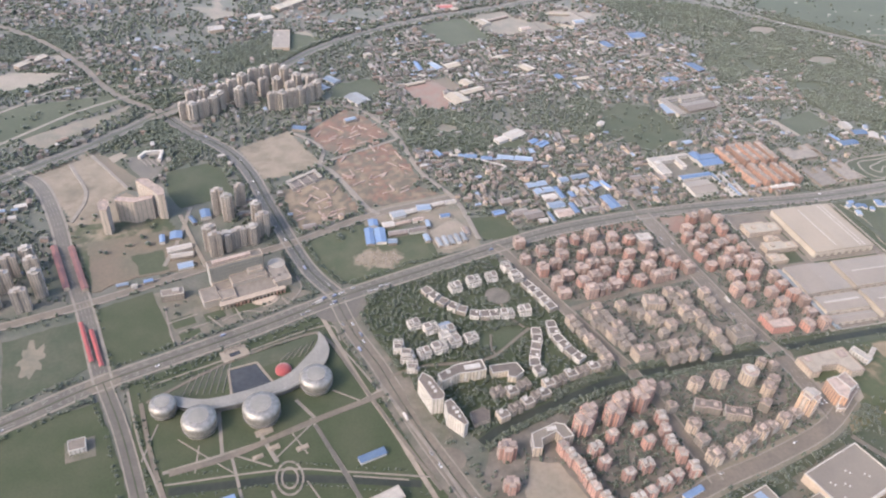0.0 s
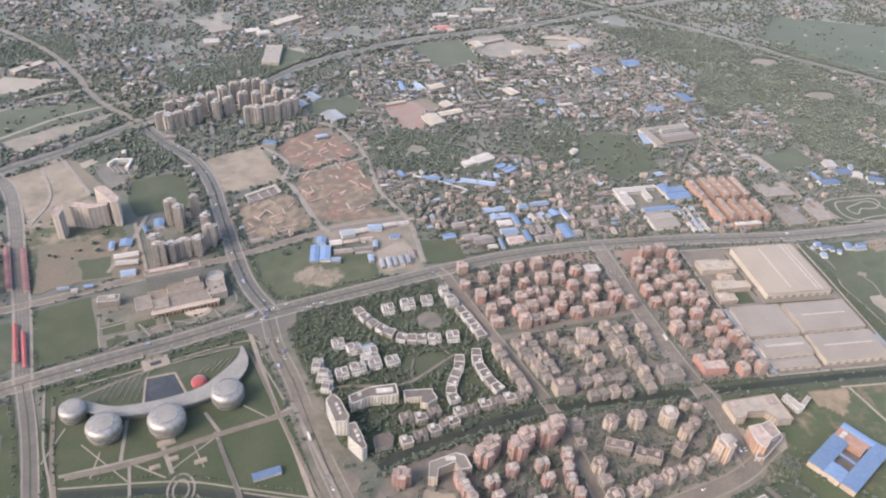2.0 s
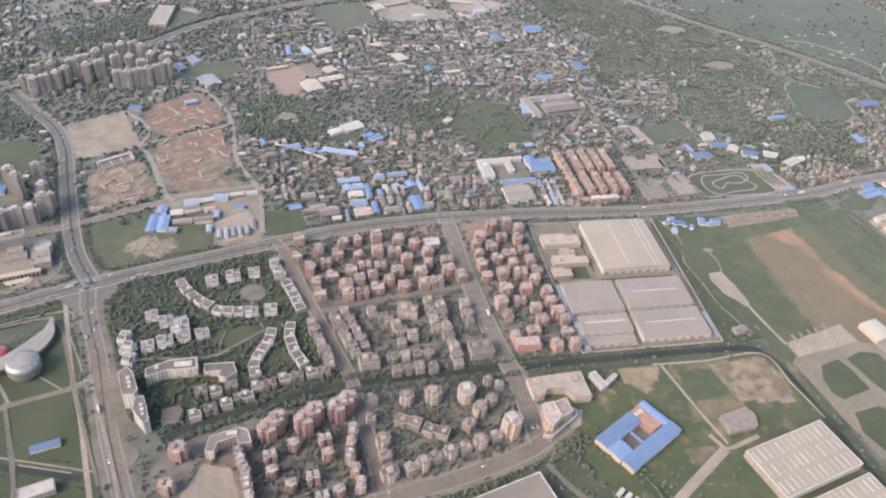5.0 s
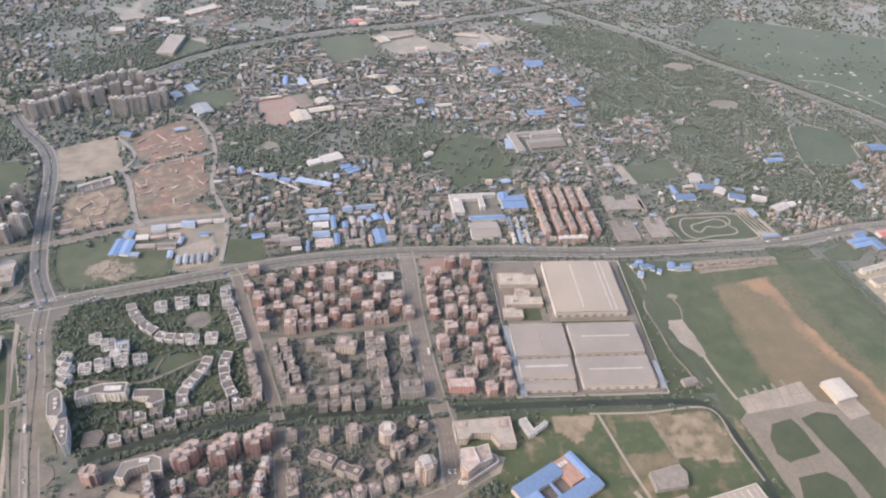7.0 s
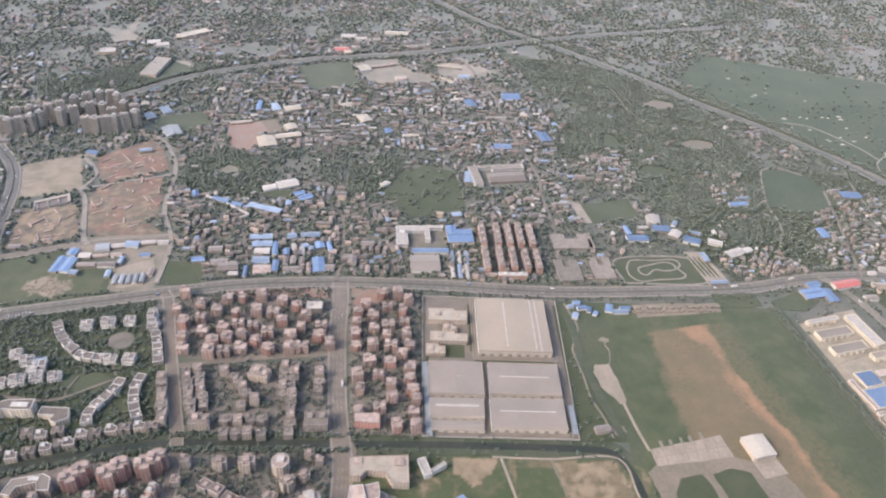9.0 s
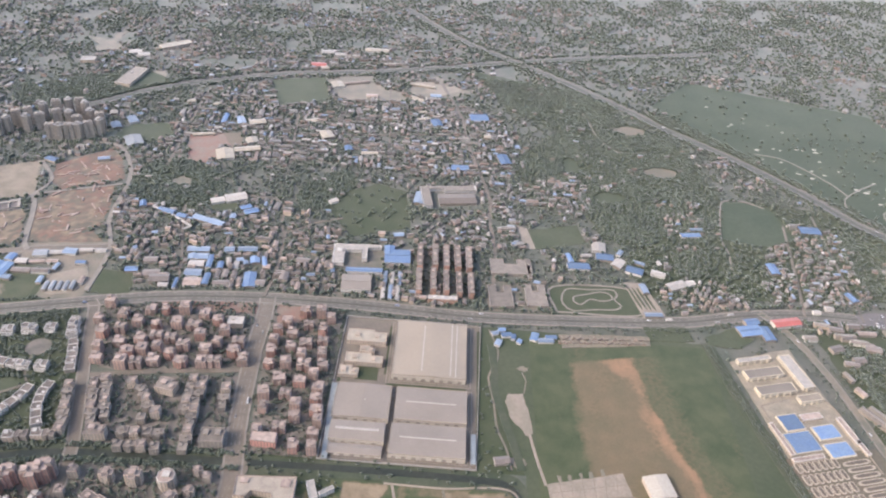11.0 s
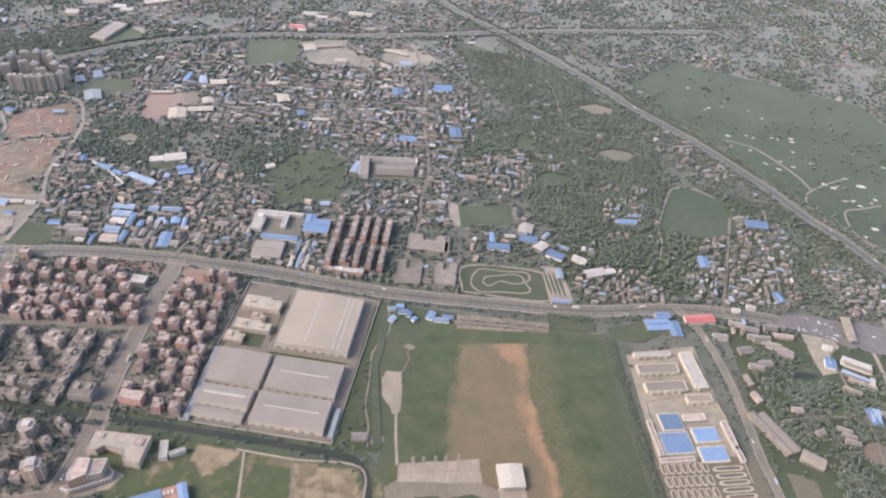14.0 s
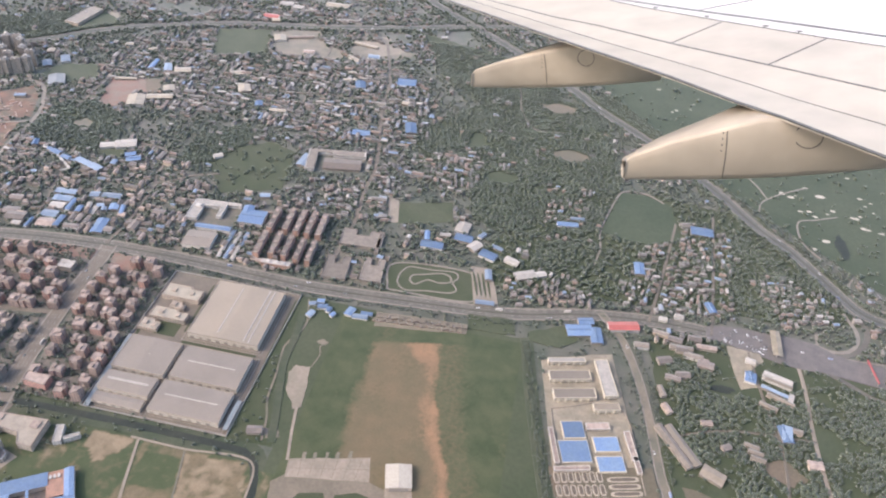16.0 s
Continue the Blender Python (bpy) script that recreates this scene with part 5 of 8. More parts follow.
    for k in range(n):
        p, q = run[int((k + 0.5) / n * (len(run) - 1))], run[min(len(run) - 1, int((k + 0.5) / n * (len(run) - 1)) + 1)]
        spots.append((p[0], p[1], math.degrees(math.atan2(q[1] - p[1], q[0] - p[0])), 1.0, 0.95 + 0.1 * (k % 2)))
put(curve, spots, 5.6, 6.4)
for plan, fl, lab in (([(91, 272), (103, 277), (118, 278), (118.5, 270), (110, 269.5), (103, 270), (92, 266)], 5, "long bent cream apartment block with a brown roof and white edge"),
                      ([(122, 275), (138, 274.5), (140, 267), (134, 263.5), (130, 265), (131, 269), (122, 269)], 3, "cream angled block with a brown roof and white edge")):
    cx, cy = sum(q[0] for q in plan) / 7, sum(q[1] for q in plan) / 7
    # Sunlit brightness of the fronts is put into the tile colour.
    ob = block("long_block", [(a - cx, b - cy) for a, b in plan], fl, 1.5, mat("lit cream tile", (0.56, 0.46, 0.33), (0.47, 0.39, 0.29), 0.3, 1.2), TERRACEROOF, WHITEWALL, lab, "apartment block", "long cream blocks", [(6, 1.5, 9, 3, 0.8), (-8, 0.5, 2, 2, 0.6)] if fl == 5 else (), x=cx, y=cy, balconies=fl == 5)
    claim(plan, 1)
low = [block("low_house", H1, 3, 1.5, GREYWALL, TERRACEROOF, GREYWALL, "grey low house with a flat roof beside the canal", "house", "grey houses along the canal", [(0, 0.5, 2, 2, 1)]),
       block("low_house", L1, 3, 1.5, BEIGEWALL, TERRACEROOF, WHITEWALL, "pale low house with roof terrace beside the canal", "house", "grey houses along the canal", [(-1.2, 0.8, 2, 2, 1)])]
put(low, [(x, y, r, 0.92, 0.95) for x, y, r in ((121, 257, 12), (129, 256, 12), (137, 259, 12), (119, 241, 14), (127, 244, 14), (135, 247, 14), (142, 250, 14), (151, 257, 10), (158, 258, 10),
                                               (166, 261, 8), (173, 262, 8), (181, 264, 8), (188, 264, 8), (146, 251, 14))], 7, 6.2)
block("pavilion", [(-6, -4), (3, -5), (6, 0), (4, 4), (-4, 4)], 2, 1.6, GREYWALL, TERRACEROOF, GREYROOF, "low many-sided pavilion with a dark brown roof", "pavilion", x=107, y=243, rot=15)
claim(disc(107, 243, 7))
PALEWALL = mat("off-white tile", (0.43, 0.395, 0.345), (0.37, 0.34, 0.30), 0.3, 1.2)
for plan, fl, lab in (([(78.5, 267), (82, 271.5), (86, 267), (90, 254.5), (88.5, 251), (82.5, 251.5)], 7, "tall white six-sided slab tower with a brown roof"),
                      ([(89, 250.5), (93, 251.5), (95.5, 243.5), (97.5, 234.5), (95, 233), (88.5, 242.5)], 6, "white wedge-shaped tower with a blank pale gable")):
    cx, cy = sum(q[0] for q in plan) / 6, sum(q[1] for q in plan) / 6
    ob = block("slab_tower", [(a - cx, b - cy) for a, b in plan], fl, 1.62, PALEWALL, TERRACEROOF, WHITEWALL, lab, "tower block", "white slab towers at the crossing", [(-0.6, 2.5, 1.4, 1.6, 0.7), (0.3, -0.6, 1.6, 1.2, 0.8), (0.9, -3.6, 1.2, 1.4, 0.7)], x=cx, y=cy, pitch=1.4)
    claim(plan, 1)

# red apartment towers
cross = [(-4.4, -2), (-2, -2), (-2, -4), (2, -4), (2, -2), (4.4, -2), (4.4, 2.4), (2.2, 2.4), (2.2, 4), (-2.2, 4), (-2.2, 2.4), (-4.4, 2.4)]
redtower = [block("red_tower", cross, 8, 1.5, REDBRICK, ROSEROOF, ROSEROOF, "tall red brick apartment tower with pale roof rooms", "tower block", "tall red apartment towers", [(-2.4, 0, 2.6, 3, 2.0), (2.4, 0, 2.6, 3, 2.0)], balconies=True)]
put(redtower, [(157.5, 224.5, 24, 1.2, 0.82), (162, 229, 24, 1.05, 0.9), (176.5, 227, 18, 1.25, 0.9), (181.5, 231.5, 18, 1.05, 1.0), (194, 233, 14, 1.2, 0.95), (199.5, 237, 14, 1.1, 1.0), (113, 217, -10, 1.0, 0.75), (109, 198, -10, 0.85, 0.55)], 9, 8)
midred = [block("red_house", H1, 5, 1.45, REDBRICK, ROSEROOF, WHITEROOF, "red brick apartment house with a pale stepped roof", "apartment house", "red apartment houses round a court", [(-2, 0.3, 2.2, 2.6, 1.4), (2, -0.3, 2.2, 2.6, 1.4)], balconies=True),
          block("red_house", T1, 5, 1.45, REDBRICK, WHITEROOF, ROSEROOF, "red brick apartment house with a white roof deck", "apartment house", "red apartment houses round a court", [(0, 0.5, 2.6, 2.4, 1.4)])]
put(midred, [(x, y, r, 0.85, 0.95) for x, y, r in ((158, 209, 12), (159, 200, 12), (186, 216, 10), (187, 207, 10), (179, 194, 8), (168, 191, 8), (201, 220, 80), (199, 212, 80), (198, 204, 80), (200, 196, 80),
                                                  (202, 187, 80), (191, 185, 10), (183, 182, 10), (174, 179, 12), (166, 177, 12), (158, 174, 12), (151, 171, 12), (148, 187, 100), (147, 194, 100), (146, 201, 100),
                                                  (144, 207, 100), (142, 213, 100), (151, 180, 100), (170, 215, 10))], 7, 6)
u_plan = [(128, 223), (142.5, 227), (147, 225), (149, 217), (143, 216.5), (141, 221.5), (132, 218.5), (130.5, 213), (126, 214)]
block("u_block", [(a - 137, b - 219.5) for a, b in u_plan], 5, 1.4, BEIGEWALL, BROWNROOF, WHITEWALL, "cream u-shaped block with a brown roof and white edges", "apartment block", heads=[(2, 4, 5, 2, 0.8)], x=137, y=219.5)
claim(rect(136, 224, 21, 16, 12))

# beige houses
beige = [block("beige_house", cross, 5, 1.45, BEIGEWALL, GREYROOF, ROSEROOF, "beige apartment house with a grey flat roof", "apartment house", "beige apartment houses", [(0, 0, 3, 3, 1.4)]),
         block("beige_house", L1, 4, 1.5, GREYWALL, GREYROOF, ROSEROOF, "drab apartment house with roof clutter", "apartment house", "beige apartment houses", [(-1.4, 1, 2, 2, 1.2), (1.6, -1.4, 1.4, 1.4, 0.8)])]
put(beige, [(x, y, r, s, t) for x, y, r, s, t in ((247, 238, 5, 1.0, 1.15), (213, 240, 5, 0.85, 1), (232, 238, 5, 0.85, 1), (211, 227, 5, 0.75, 0.9), (216, 212, 15, 0.85, 0.9), (216, 203, 15, 0.9, 0.9), (217, 192, 15, 1.0, 0.9), (228, 194, 18, 0.85, 0.9),
                                                 (235, 196, 18, 0.85, 0.9), (242, 199, 18, 0.9, 0.9), (250, 201, 18, 0.85, 0.9), (258, 203, 18, 0.9, 0.9), (267, 205, 15, 0.85, 0.95), (276, 208, 15, 0.85, 0.9),
                                                 (271, 226, 40, 0.9, 1.05), (263, 217, 40, 0.9, 1.05), (279, 232, 0, 0.7, 0.8), (286, 243, 0, 0.7, 0.8), (280, 246, 0, 0.6, 0.8))], 8, 7.4)
put([block("stepped_slab", [(-7, -3), (-1, -3), (-1, -2), (7, -2), (7, 4), (1, 4), (1, 3), (-7, 3)], 4, 1.5, GREYWALL, TERRACEROOF, ROSEROOF, "grey stepped apartment slab with a flat brown roof", "apartment block", "grey stepped slabs", [(-3, 0, 2, 2, 1), (4, 1, 2, 2, 1)])],
    [(230.5, 222.5, -29, 1.0, 0.85), (244.5, 214.5, -29, 1.0, 0.85)], 14, 7)
drum = [(4.6 * math.cos(a), 4.6 * math.sin(a)) for a in [2 * math.pi * (k + 0.5) / 8 for k in range(8)]]
put([block("octagon_tower", drum, 7, 1.5, BEIGEWALL, ROSEROOF, WHITEROOF, "cream octagonal apartment tower", "tower block", "cream apartment towers", [(0, 0.5, 3.4, 3.4, 1.5)], balconies=True)], [(265.5, 237.5, 0, 1.1, 0.85)], 9, 9)
put([block("orange_tower", cross, 9, 1.5, mat("apricot tile", (0.45, 0.305, 0.205), (0.38, 0.26, 0.18), 0.3, 1.2), ROSEROOF, WHITEROOF, "apricot-tiled tower with a white stepped top", "tower block", "apricot towers", [(0, 0.3, 4, 4, 1.8), (0, 2.6, 2.2, 1.4, 1.2)], balconies=True)], [(285, 211, 20, 1.15, 1.0)], 9, 8)
APRICOT = mat("apricot panels", (0.46, 0.25, 0.14), (0.38, 0.21, 0.13), 0.3, 1.2)
ob = thing("wing_office", "cream and apricot office with two slanting wings", "office block", x=312, y=215)
for poly, h in (([(-7.5, 7), (-0.5, 8), (2, -2), (-5, -8), (-8, -4)], 9), ([(-0.5, 8), (8, 10.5), (9, 1), (2, -2)], 8), ([(-10, -9), (-5, -10), (13, 2), (13, 6), (8, 9), (-4, -3)], 3)):
    part("wall", Geo().prism(poly, -0.3, h), APRICOT if h > 8 else BEIGEWALL, ob)
    cx, cy = sum(q[0] for q in poly) / len(poly), sum(q[1] for q in poly) / len(poly)
    part("roof", Geo().prism([(cx + (a - cx) * 0.94, cy + (b - cy) * 0.94) for a, b in poly], h - 0.1, h + 0.12), ROSEROOF, ob)
    part("parapet", parapet(Geo(), poly, h - 0.1, h + 0.5, 0.3), WHITEWALL, ob)
    part("glazing", edge_windows(Geo(), poly, int(h / 1.5), 1.5, 0.4, 1.8, 0.8, 0.8), GLASS, ob, kind="stuff")
for k in range(4):
    part("panel", Geo().box(-7.4 + 2.0 * k, -5.2 + 1.6 * k - 0.8 * (k == 0), 0.5, 0.5, 0.2, 8.6, 40), WHITEWALL, ob, "white upright rib")
claim(rect(312, 215, 24, 20, 30))
CREAMTOP = mat("dusty cream roof", (0.30, 0.25, 0.19), (0.24, 0.20, 0.155), 0.2, 1.2)
ob = block("school_hall", [(-16, -7), (-10, -7), (-7, -3), (4, -4), (8, -11), (17, -11), (16, 8), (-17, 6)], 3, 1.7, BEIGEWALL, CREAMTOP, ROSEROOF, "cream u-shaped hall with a dusty flat roof", "hall", heads=[(-12, 3, 4, 3, 0.8), (11, 3, 5, 5, 0.8)], x=319.5, y=238, rot=0)
claim(rect(319.5, 238, 35, 18))
for px, py, w, d, r in ((345, 240, 4.5, 12, 20), (353, 240, 9, 2.5, 36)):
    block("white_annex", rect(0, 0, w, d), 2, 1.7, WHITEWALL, WHITEROOF, WHITEWALL, "pale annex with a flat roof by the canal", "annex", "annexes by the canal", x=px, y=py, rot=r)

# halls in the south
ob = thing("market_hall", "huge flat market hall with a brown membrane roof", "hall", x=277, y=164, rot=16)
part("wall", Geo().box(0, 0, 40, 26, -0.3, 6), BEIGEWALL, ob)
part("roof", Geo().box(0, 0, 39.4, 25.4, 5.8, 6.15), BROWNROOF, ob)
part("parapet", parapet(Geo(), rect(0, 0, 40, 26), 5.8, 6.6, 0.5), STEELEDGE, ob)
for k in range(9):
    part("roof_vent", Geo().box(-14 + (k * 7) % 27, -6 + (k * 5) % 11, 0.8, 0.6, 6.1, 6.7), WHITEWALL, ob)
claim(rect(277, 164, 41, 27, 16))
for px, py, w, d, r, lab in ((252, 153, 13, 13, 16, "square hall with a brown roof and white edge"), (254, 142, 9, 5, 16, "small store with a flat roof")):
    ob = block("hall", rect(0, 0, w, d), 2, 2.0, BEIGEWALL, BROWNROOF, STEELEDGE, lab, "hall", "brown-roofed halls", x=px, y=py, rot=r)
    claim(rect(px, py, w, d, r))
ob = block("court_hall", [(-8, -10), (8, -10), (8, 10), (-8, 10)], 2, 2.0, BEIGEWALL, BROWNROOF, STEELEDGE, "courtyard hall with a pale barrel roof", "hall", x=227, y=159, rot=14)
part("barrel_roof", Geo().prism([(-3, 0), (3, 0), (2.4, 1), (1, 1.7), (-1, 1.7), (-2.4, 1)], 0, 0.1).gable(0, 0, 5, 17, 4.6, 1.2), PALEBLUE, ob, "pale curved roof")
claim(rect(227, 159, 17, 21, 14))
for k, (px, py, w, d) in enumerate(((284, 139, 18, 12), (299, 150, 18, 10.5), (306, 140, 18, 10))):
    shed("blue_hall", w, d, 4, 0.7, WHITEWALL, BLUESTEEL, "blue steel-roofed hall with a white gable", "hall", "blue-roofed halls", px, py, 34)
    claim(rect(px, py, w, d, 34))
ob = thing("courtyard_house", "blue-roofed building round a small square court", "courtyard building", x=354.5, y=200, rot=31)
for px, py, w, d, r in ((0, -9.2, 42, 8, 0), (-16.5, 0, 10, 9, 0), (-7, 8.6, 29, 8.4, 0), (18.5, 3.6, 4.6, 18, 90)):
    part("wall", Geo().box(px, py, w, d, -0.3, 4), BEIGEWALL, ob)
    part("roof", Geo().gable(px, py, d + 0.6, w + 0.6, 4, 0.5, 90) if r else Geo().gable(px, py, w + 0.6, d + 0.6, 4, 0.6), BLUESTEEL, ob, "blue steel wing roof")
part("flat_roof", Geo().box(11.5, 4.5, 9, 16.5, -0.3, 3.7), ORANGETILE, ob, "rusty flat roof over the rear range")
part("court_floor", Geo().box(-2.5, -0.5, 18, 9.2, -0.2, 0.35), DARKTILE, ob)
part("court_bridge", Geo().box(-2.5, 0, 1.6, 9.4, 3.2, 3.7), BLUESTEEL, ob)
for k in range(3):
    part("roof_box", Geo().box(9 + k * 2.2, 9, 1.3, 2.4, 3.6, 4.5), WHITEWALL, ob)
claim(rect(354, 200, 44, 28, 31))
for px, py in ((332.5, 168), (335.5, 165), (338.3, 162), (341, 158.8)):
    shed("white_hut", 5.0, 1.9, 2, 0.3, WHITEWALL, WHITEROOF, "narrow white cabin with a low ridge roof", "hut", "white cabins in a row", px, py, 38)
for hx, hy in ((439, 173.5), (447, 138)):
    ob = thing("stripe_hall", "long brown hall with rows of white roof lights", "hall", "halls with white roof lights", hx, hy, 15)
    part("wall", Geo().box(0, 0, 55, 31, -0.3, 5), GREYWALL, ob)
    part("roof", Geo().box(0, 0, 54.4, 30.4, 4.8, 5.15), STEEL, ob)
    part("parapet", parapet(Geo(), rect(0, 0, 55, 31), 4.8, 5.4, 0.4), STEELEDGE, ob)
    for i in range(13):
        for j in range(3):
            part("roof_light", Geo().box(-25 + i * 4.1, -10 + j * 10, 0.8, 7.6, 5.1, 5.5, 0, 0.9), WHITEROOF, ob, "white raised roof light")
    claim(rect(hx, hy, 56, 32, 15))
block("grey_depot", [(-10, -6), (8, -7), (11, 0), (9, 6), (-9, 5)], 2, 1.7, GREYWALL, GREYROOF, GREYWALL, "squat grey depot with a flat roof", "depot", x=416, y=203, rot=10)
claim(rect(416, 203, 20, 13))
for px, py in ((-29, 213), (-22, 196)):
    ob = thing("park_hall", "blue steel-roofed hall round a small grey court", "hall", "blue halls beside the park", px, py, 12)
    for qx, qy, w, d, along in ((0, 5, 21, 4, True), (0, -5, 21, 4, True), (-8.2, 0, 6, 4.4, False), (8.2, 0, 6, 4.4, False)):
        part("wall", Geo().box(qx, qy, w if along else d, d if along else w, -0.3, 3.2), WHITEWALL, ob)
        part("roof", Geo().gable(qx, qy, w + 0.5, d + 0.5, 3.2, 0.6, 0 if along else 90), BLUESTEEL, ob, "blue steel wing roof")
    part("court_floor", Geo().box(0, 0, 12, 6, -0.2, 0.5), GREYROOF, ob)
    claim(rect(px, py, 22, 15, 12))
for px, py, w, d, r in ((395, 138, 8, 5, 20), (401, 130, 5, 9, 20), (389, 128, 6, 4, 30), (452, 271, 9, 5, 12)):
    shed("farm_house", w, d, 2.6, 1.0, GREYWALL, DARKTILE, "old farmhouse with a dark tile roof", "farmhouse", "old farmhouses", px, py, r)
    claim(rect(px, py, w, d, r))
for px, py, w, d, r, lab in ((49, 204, 16, 7, 17, "pale hall with a light flat roof"), (58, 187, 18, 12, 17, "pale hall with a light flat roof")):
    ob = block("park_pavilion", rect(0, 0, w, d), 2, 2.0, BEIGEWALL, WHITEROOF, WHITEROOF, lab, "hall", "pale halls of the park", x=px, y=py, rot=r)
    claim(rect(px, py, w, d, r))
ob = thing("park_pavilion", "broad pale hall with a stepped dark court", "hall", "pale halls of the park", 20, 186, 16)
for px, py, w, d in ((-14, 0, 12, 20), (4, 7, 24, 6), (5, -7, 22, 6), (18, 0, 4, 20), (0, 2.5, 6, 3)):
    part("wall", Geo().box(px, py, w, d, -0.3, 4.0), BEIGEWALL, ob)
    part("roof", Geo().box(px, py, w - 0.5, d - 0.5, 3.9, 4.15), WHITEROOF, ob)
part("court_floor", Geo().box(4, 0, 24, 8, -0.2, 0.5), DARKTILE, ob, "dark sunken court")
for k in range(6):
    part("roof_seam", Geo().box(-14, -8 + 3.2 * k, 11, 0.2, 4.1, 4.3), GREYROOF, ob)
claim(rect(20, 186, 40, 20, 16))
for px, py, w, d, r in ((47, 231, 14, 4, 14), (179, 171, 16, 3, 16), (160, 168, 9, 3, 16), (104, 172, 4, 14, -14), (196, 176, 12, 3, 16)):
    shed("site_hut", w, d, 2.0, 0.4, WHITEWALL, BLUESTEEL, "low site hut with a blue steel roof", "hut", "blue site huts", px, py, r)
    claim(rect(px, py, w, d, r))

ob = thing("ruined_range", "roofless brown brick range round a yard", "ruin", x=200, y=156, rot=8)
for px, py, w, d, h in ((-10, 0, 2.4, 16, 2.2), (0, 8, 20, 2.4, 2.6), (10.5, -1, 2.4, 18, 2.0), (1, -1, 11, 2.2, 1.6)):
    part("wall", parapet(Geo(), rect(px, py, w, d), -0.2, h, 0.4), PINKBRICK, ob)
    part("rubble_floor", Geo().box(px, py, w - 0.8, d - 0.8, -0.2, 0.6), DIRT, ob)
# warehouse estate
PALESTEEL = mat("pale steel wall", (0.38, 0.33, 0.265), (0.33, 0.285, 0.23), 0.08, 0.8)
ROOFLIGHT = mat("dusty roof light", (0.365, 0.33, 0.285), (0.31, 0.28, 0.24), 0.2, 1.0)


def warehouse(x, y, w, d, h, roof, lights, along, ribs, label):
    ob = thing("warehouse", label, "warehouse", "warehouses on the estate", x, y)
    part("wall", Geo().box(0, 0, w, d, -0.3, h), PALESTEEL, ob)
    part("roof", Geo().gable(0, 0, w, d, h, 0.9) if along else Geo().gable(0, 0, d, w, h, 0.9, 90), roof, ob)
    part("parapet", parapet(Geo(), rect(0, 0, w, d), h - 0.3, h + 0.3, 0.35), STEEL, ob)
    rib = None
    for k in range(ribs):
        u = (k + 0.5) / ribs - 0.5
        if along:
            g = Geo().gable(0, 0, 0.22, d - 1.2, h + 0.07, 0.9, 0, 0.1)
            px, py = u * (w - 1.5), 0
        else:
            g = Geo().gable(0, 0, 0.22, w - 1.2, h + 0.07, 0.9, 90, 0.1)
            px, py = 0, u * (d - 1.5)
        if rib is None:
            rib = part("roof_seam", g, roof, ob)
            rib.location = (px, py, 0)
        else:
            o = new("roof_seam", rib.data)
            o.parent, o.location = ob, (px, py, 0)
    for off, length in lights:
        if along:
            part("roof_light", Geo().box(0, off * d, w * length, 0.8, h + 0.9 * (1 - 2 * abs(off)) - 0.1, h + 0.9 * (1 - 2 * abs(off)) + 0.24), ROOFLIGHT, ob, "pale ridge light strip")
        else:
            part("roof_light", Geo().box(off * w, 0, 0.8, d * length, h + 0.9 * (1 - 2 * abs(off)) - 0.1, h + 0.9 * (1 - 2 * abs(off)) + 0.24), ROOFLIGHT, ob, "pale ridge light strip")
    for k in range(int(w / 6)):
        part("dock_door", Geo().box(-w / 2 + 3 + k * 6, -d / 2, 2.6, 0.3, 0, 2.4), GREYWALL, ob)
    for inset in (1.5, 3.4):
        part("kerb", parapet(Geo(), rect(0, 0, w + 2 * inset, d + 2 * inset), -0.1, 0.34, 0.45), PATHS, ob, "pale kerb of the service road")
    claim(rect(x, y, w, d), 1)


warehouse(405, 358.5, 49, 53, 5.0, STEEL, [(-0.1, 0.84), (0.29, 0.94), (0.36, 0.96)], False, 24, "large pale steel warehouse with long roof lights")
warehouse(364.5, 308, 35, 28, 4.2, STEELGREY, [(0.05, 0.02)], False, 22, "grey warehouse with a closely seamed roof")
warehouse(408, 308.5, 45, 27, 4.2, STEELGREY, [(0.02, 0.7)], True, 18, "grey warehouse with one ridge light")
warehouse(364.5, 283.5, 33, 15, 4.2, STEELGREY, [(0.0, 0.8), (0.06, 0.8)], True, 14, "smaller grey warehouse with a double ridge light")
warehouse(407.5, 280, 45.5, 24, 4.2, STEELGREY, [(0.02, 0.75)], True, 18, "grey warehouse with one ridge light")
warehouse(364.5, 271, 32, 8, 2.2, STEELGREY, [], True, 10, "low loading shed with a grey roof")
for px, py, w, d, r in ((346.3, 293, 3.0, 60, 3), (435, 278, 2.6, 22, 0)):
    shed("side_shed", w, d, 2.0, 0.4, GREYWALL, mat("blue-grey sheet", (0.20, 0.225, 0.235), (0.17, 0.19, 0.20), 0.1, 0.8), "long narrow shed with a blue-grey roof", "shed", "narrow sheds beside the warehouses", px, py, r)
CREAMROOF = mat("cream roof slab", (0.34, 0.29, 0.215), (0.27, 0.23, 0.175), 0.2, 1.2)
for px, py, w, d, fl in ((360.5, 368, 27, 12, 3), (361, 346, 25, 9, 3), (352, 335, 13, 9, 2), (362, 356, 10, 6, 2)):
    block("office_block", [(-w / 2, -d / 2), (w / 2, -d / 2), (w / 2, d / 2 - 2), (w / 6, d / 2 - 2), (w / 6, d / 2), (-w / 2, d / 2)], fl, 1.3, BEIGEWALL, CREAMROOF, BEIGEWALL, "cream office block with a flat pale roof", "office block", "offices of the estate",
          [(-w / 4, 0, 3, 3, 1.2), (w / 4, -1, 2.4, 2.4, 1.0)], x=px, y=py)
    claim(rect(px, py, w, d))
g = Geo()
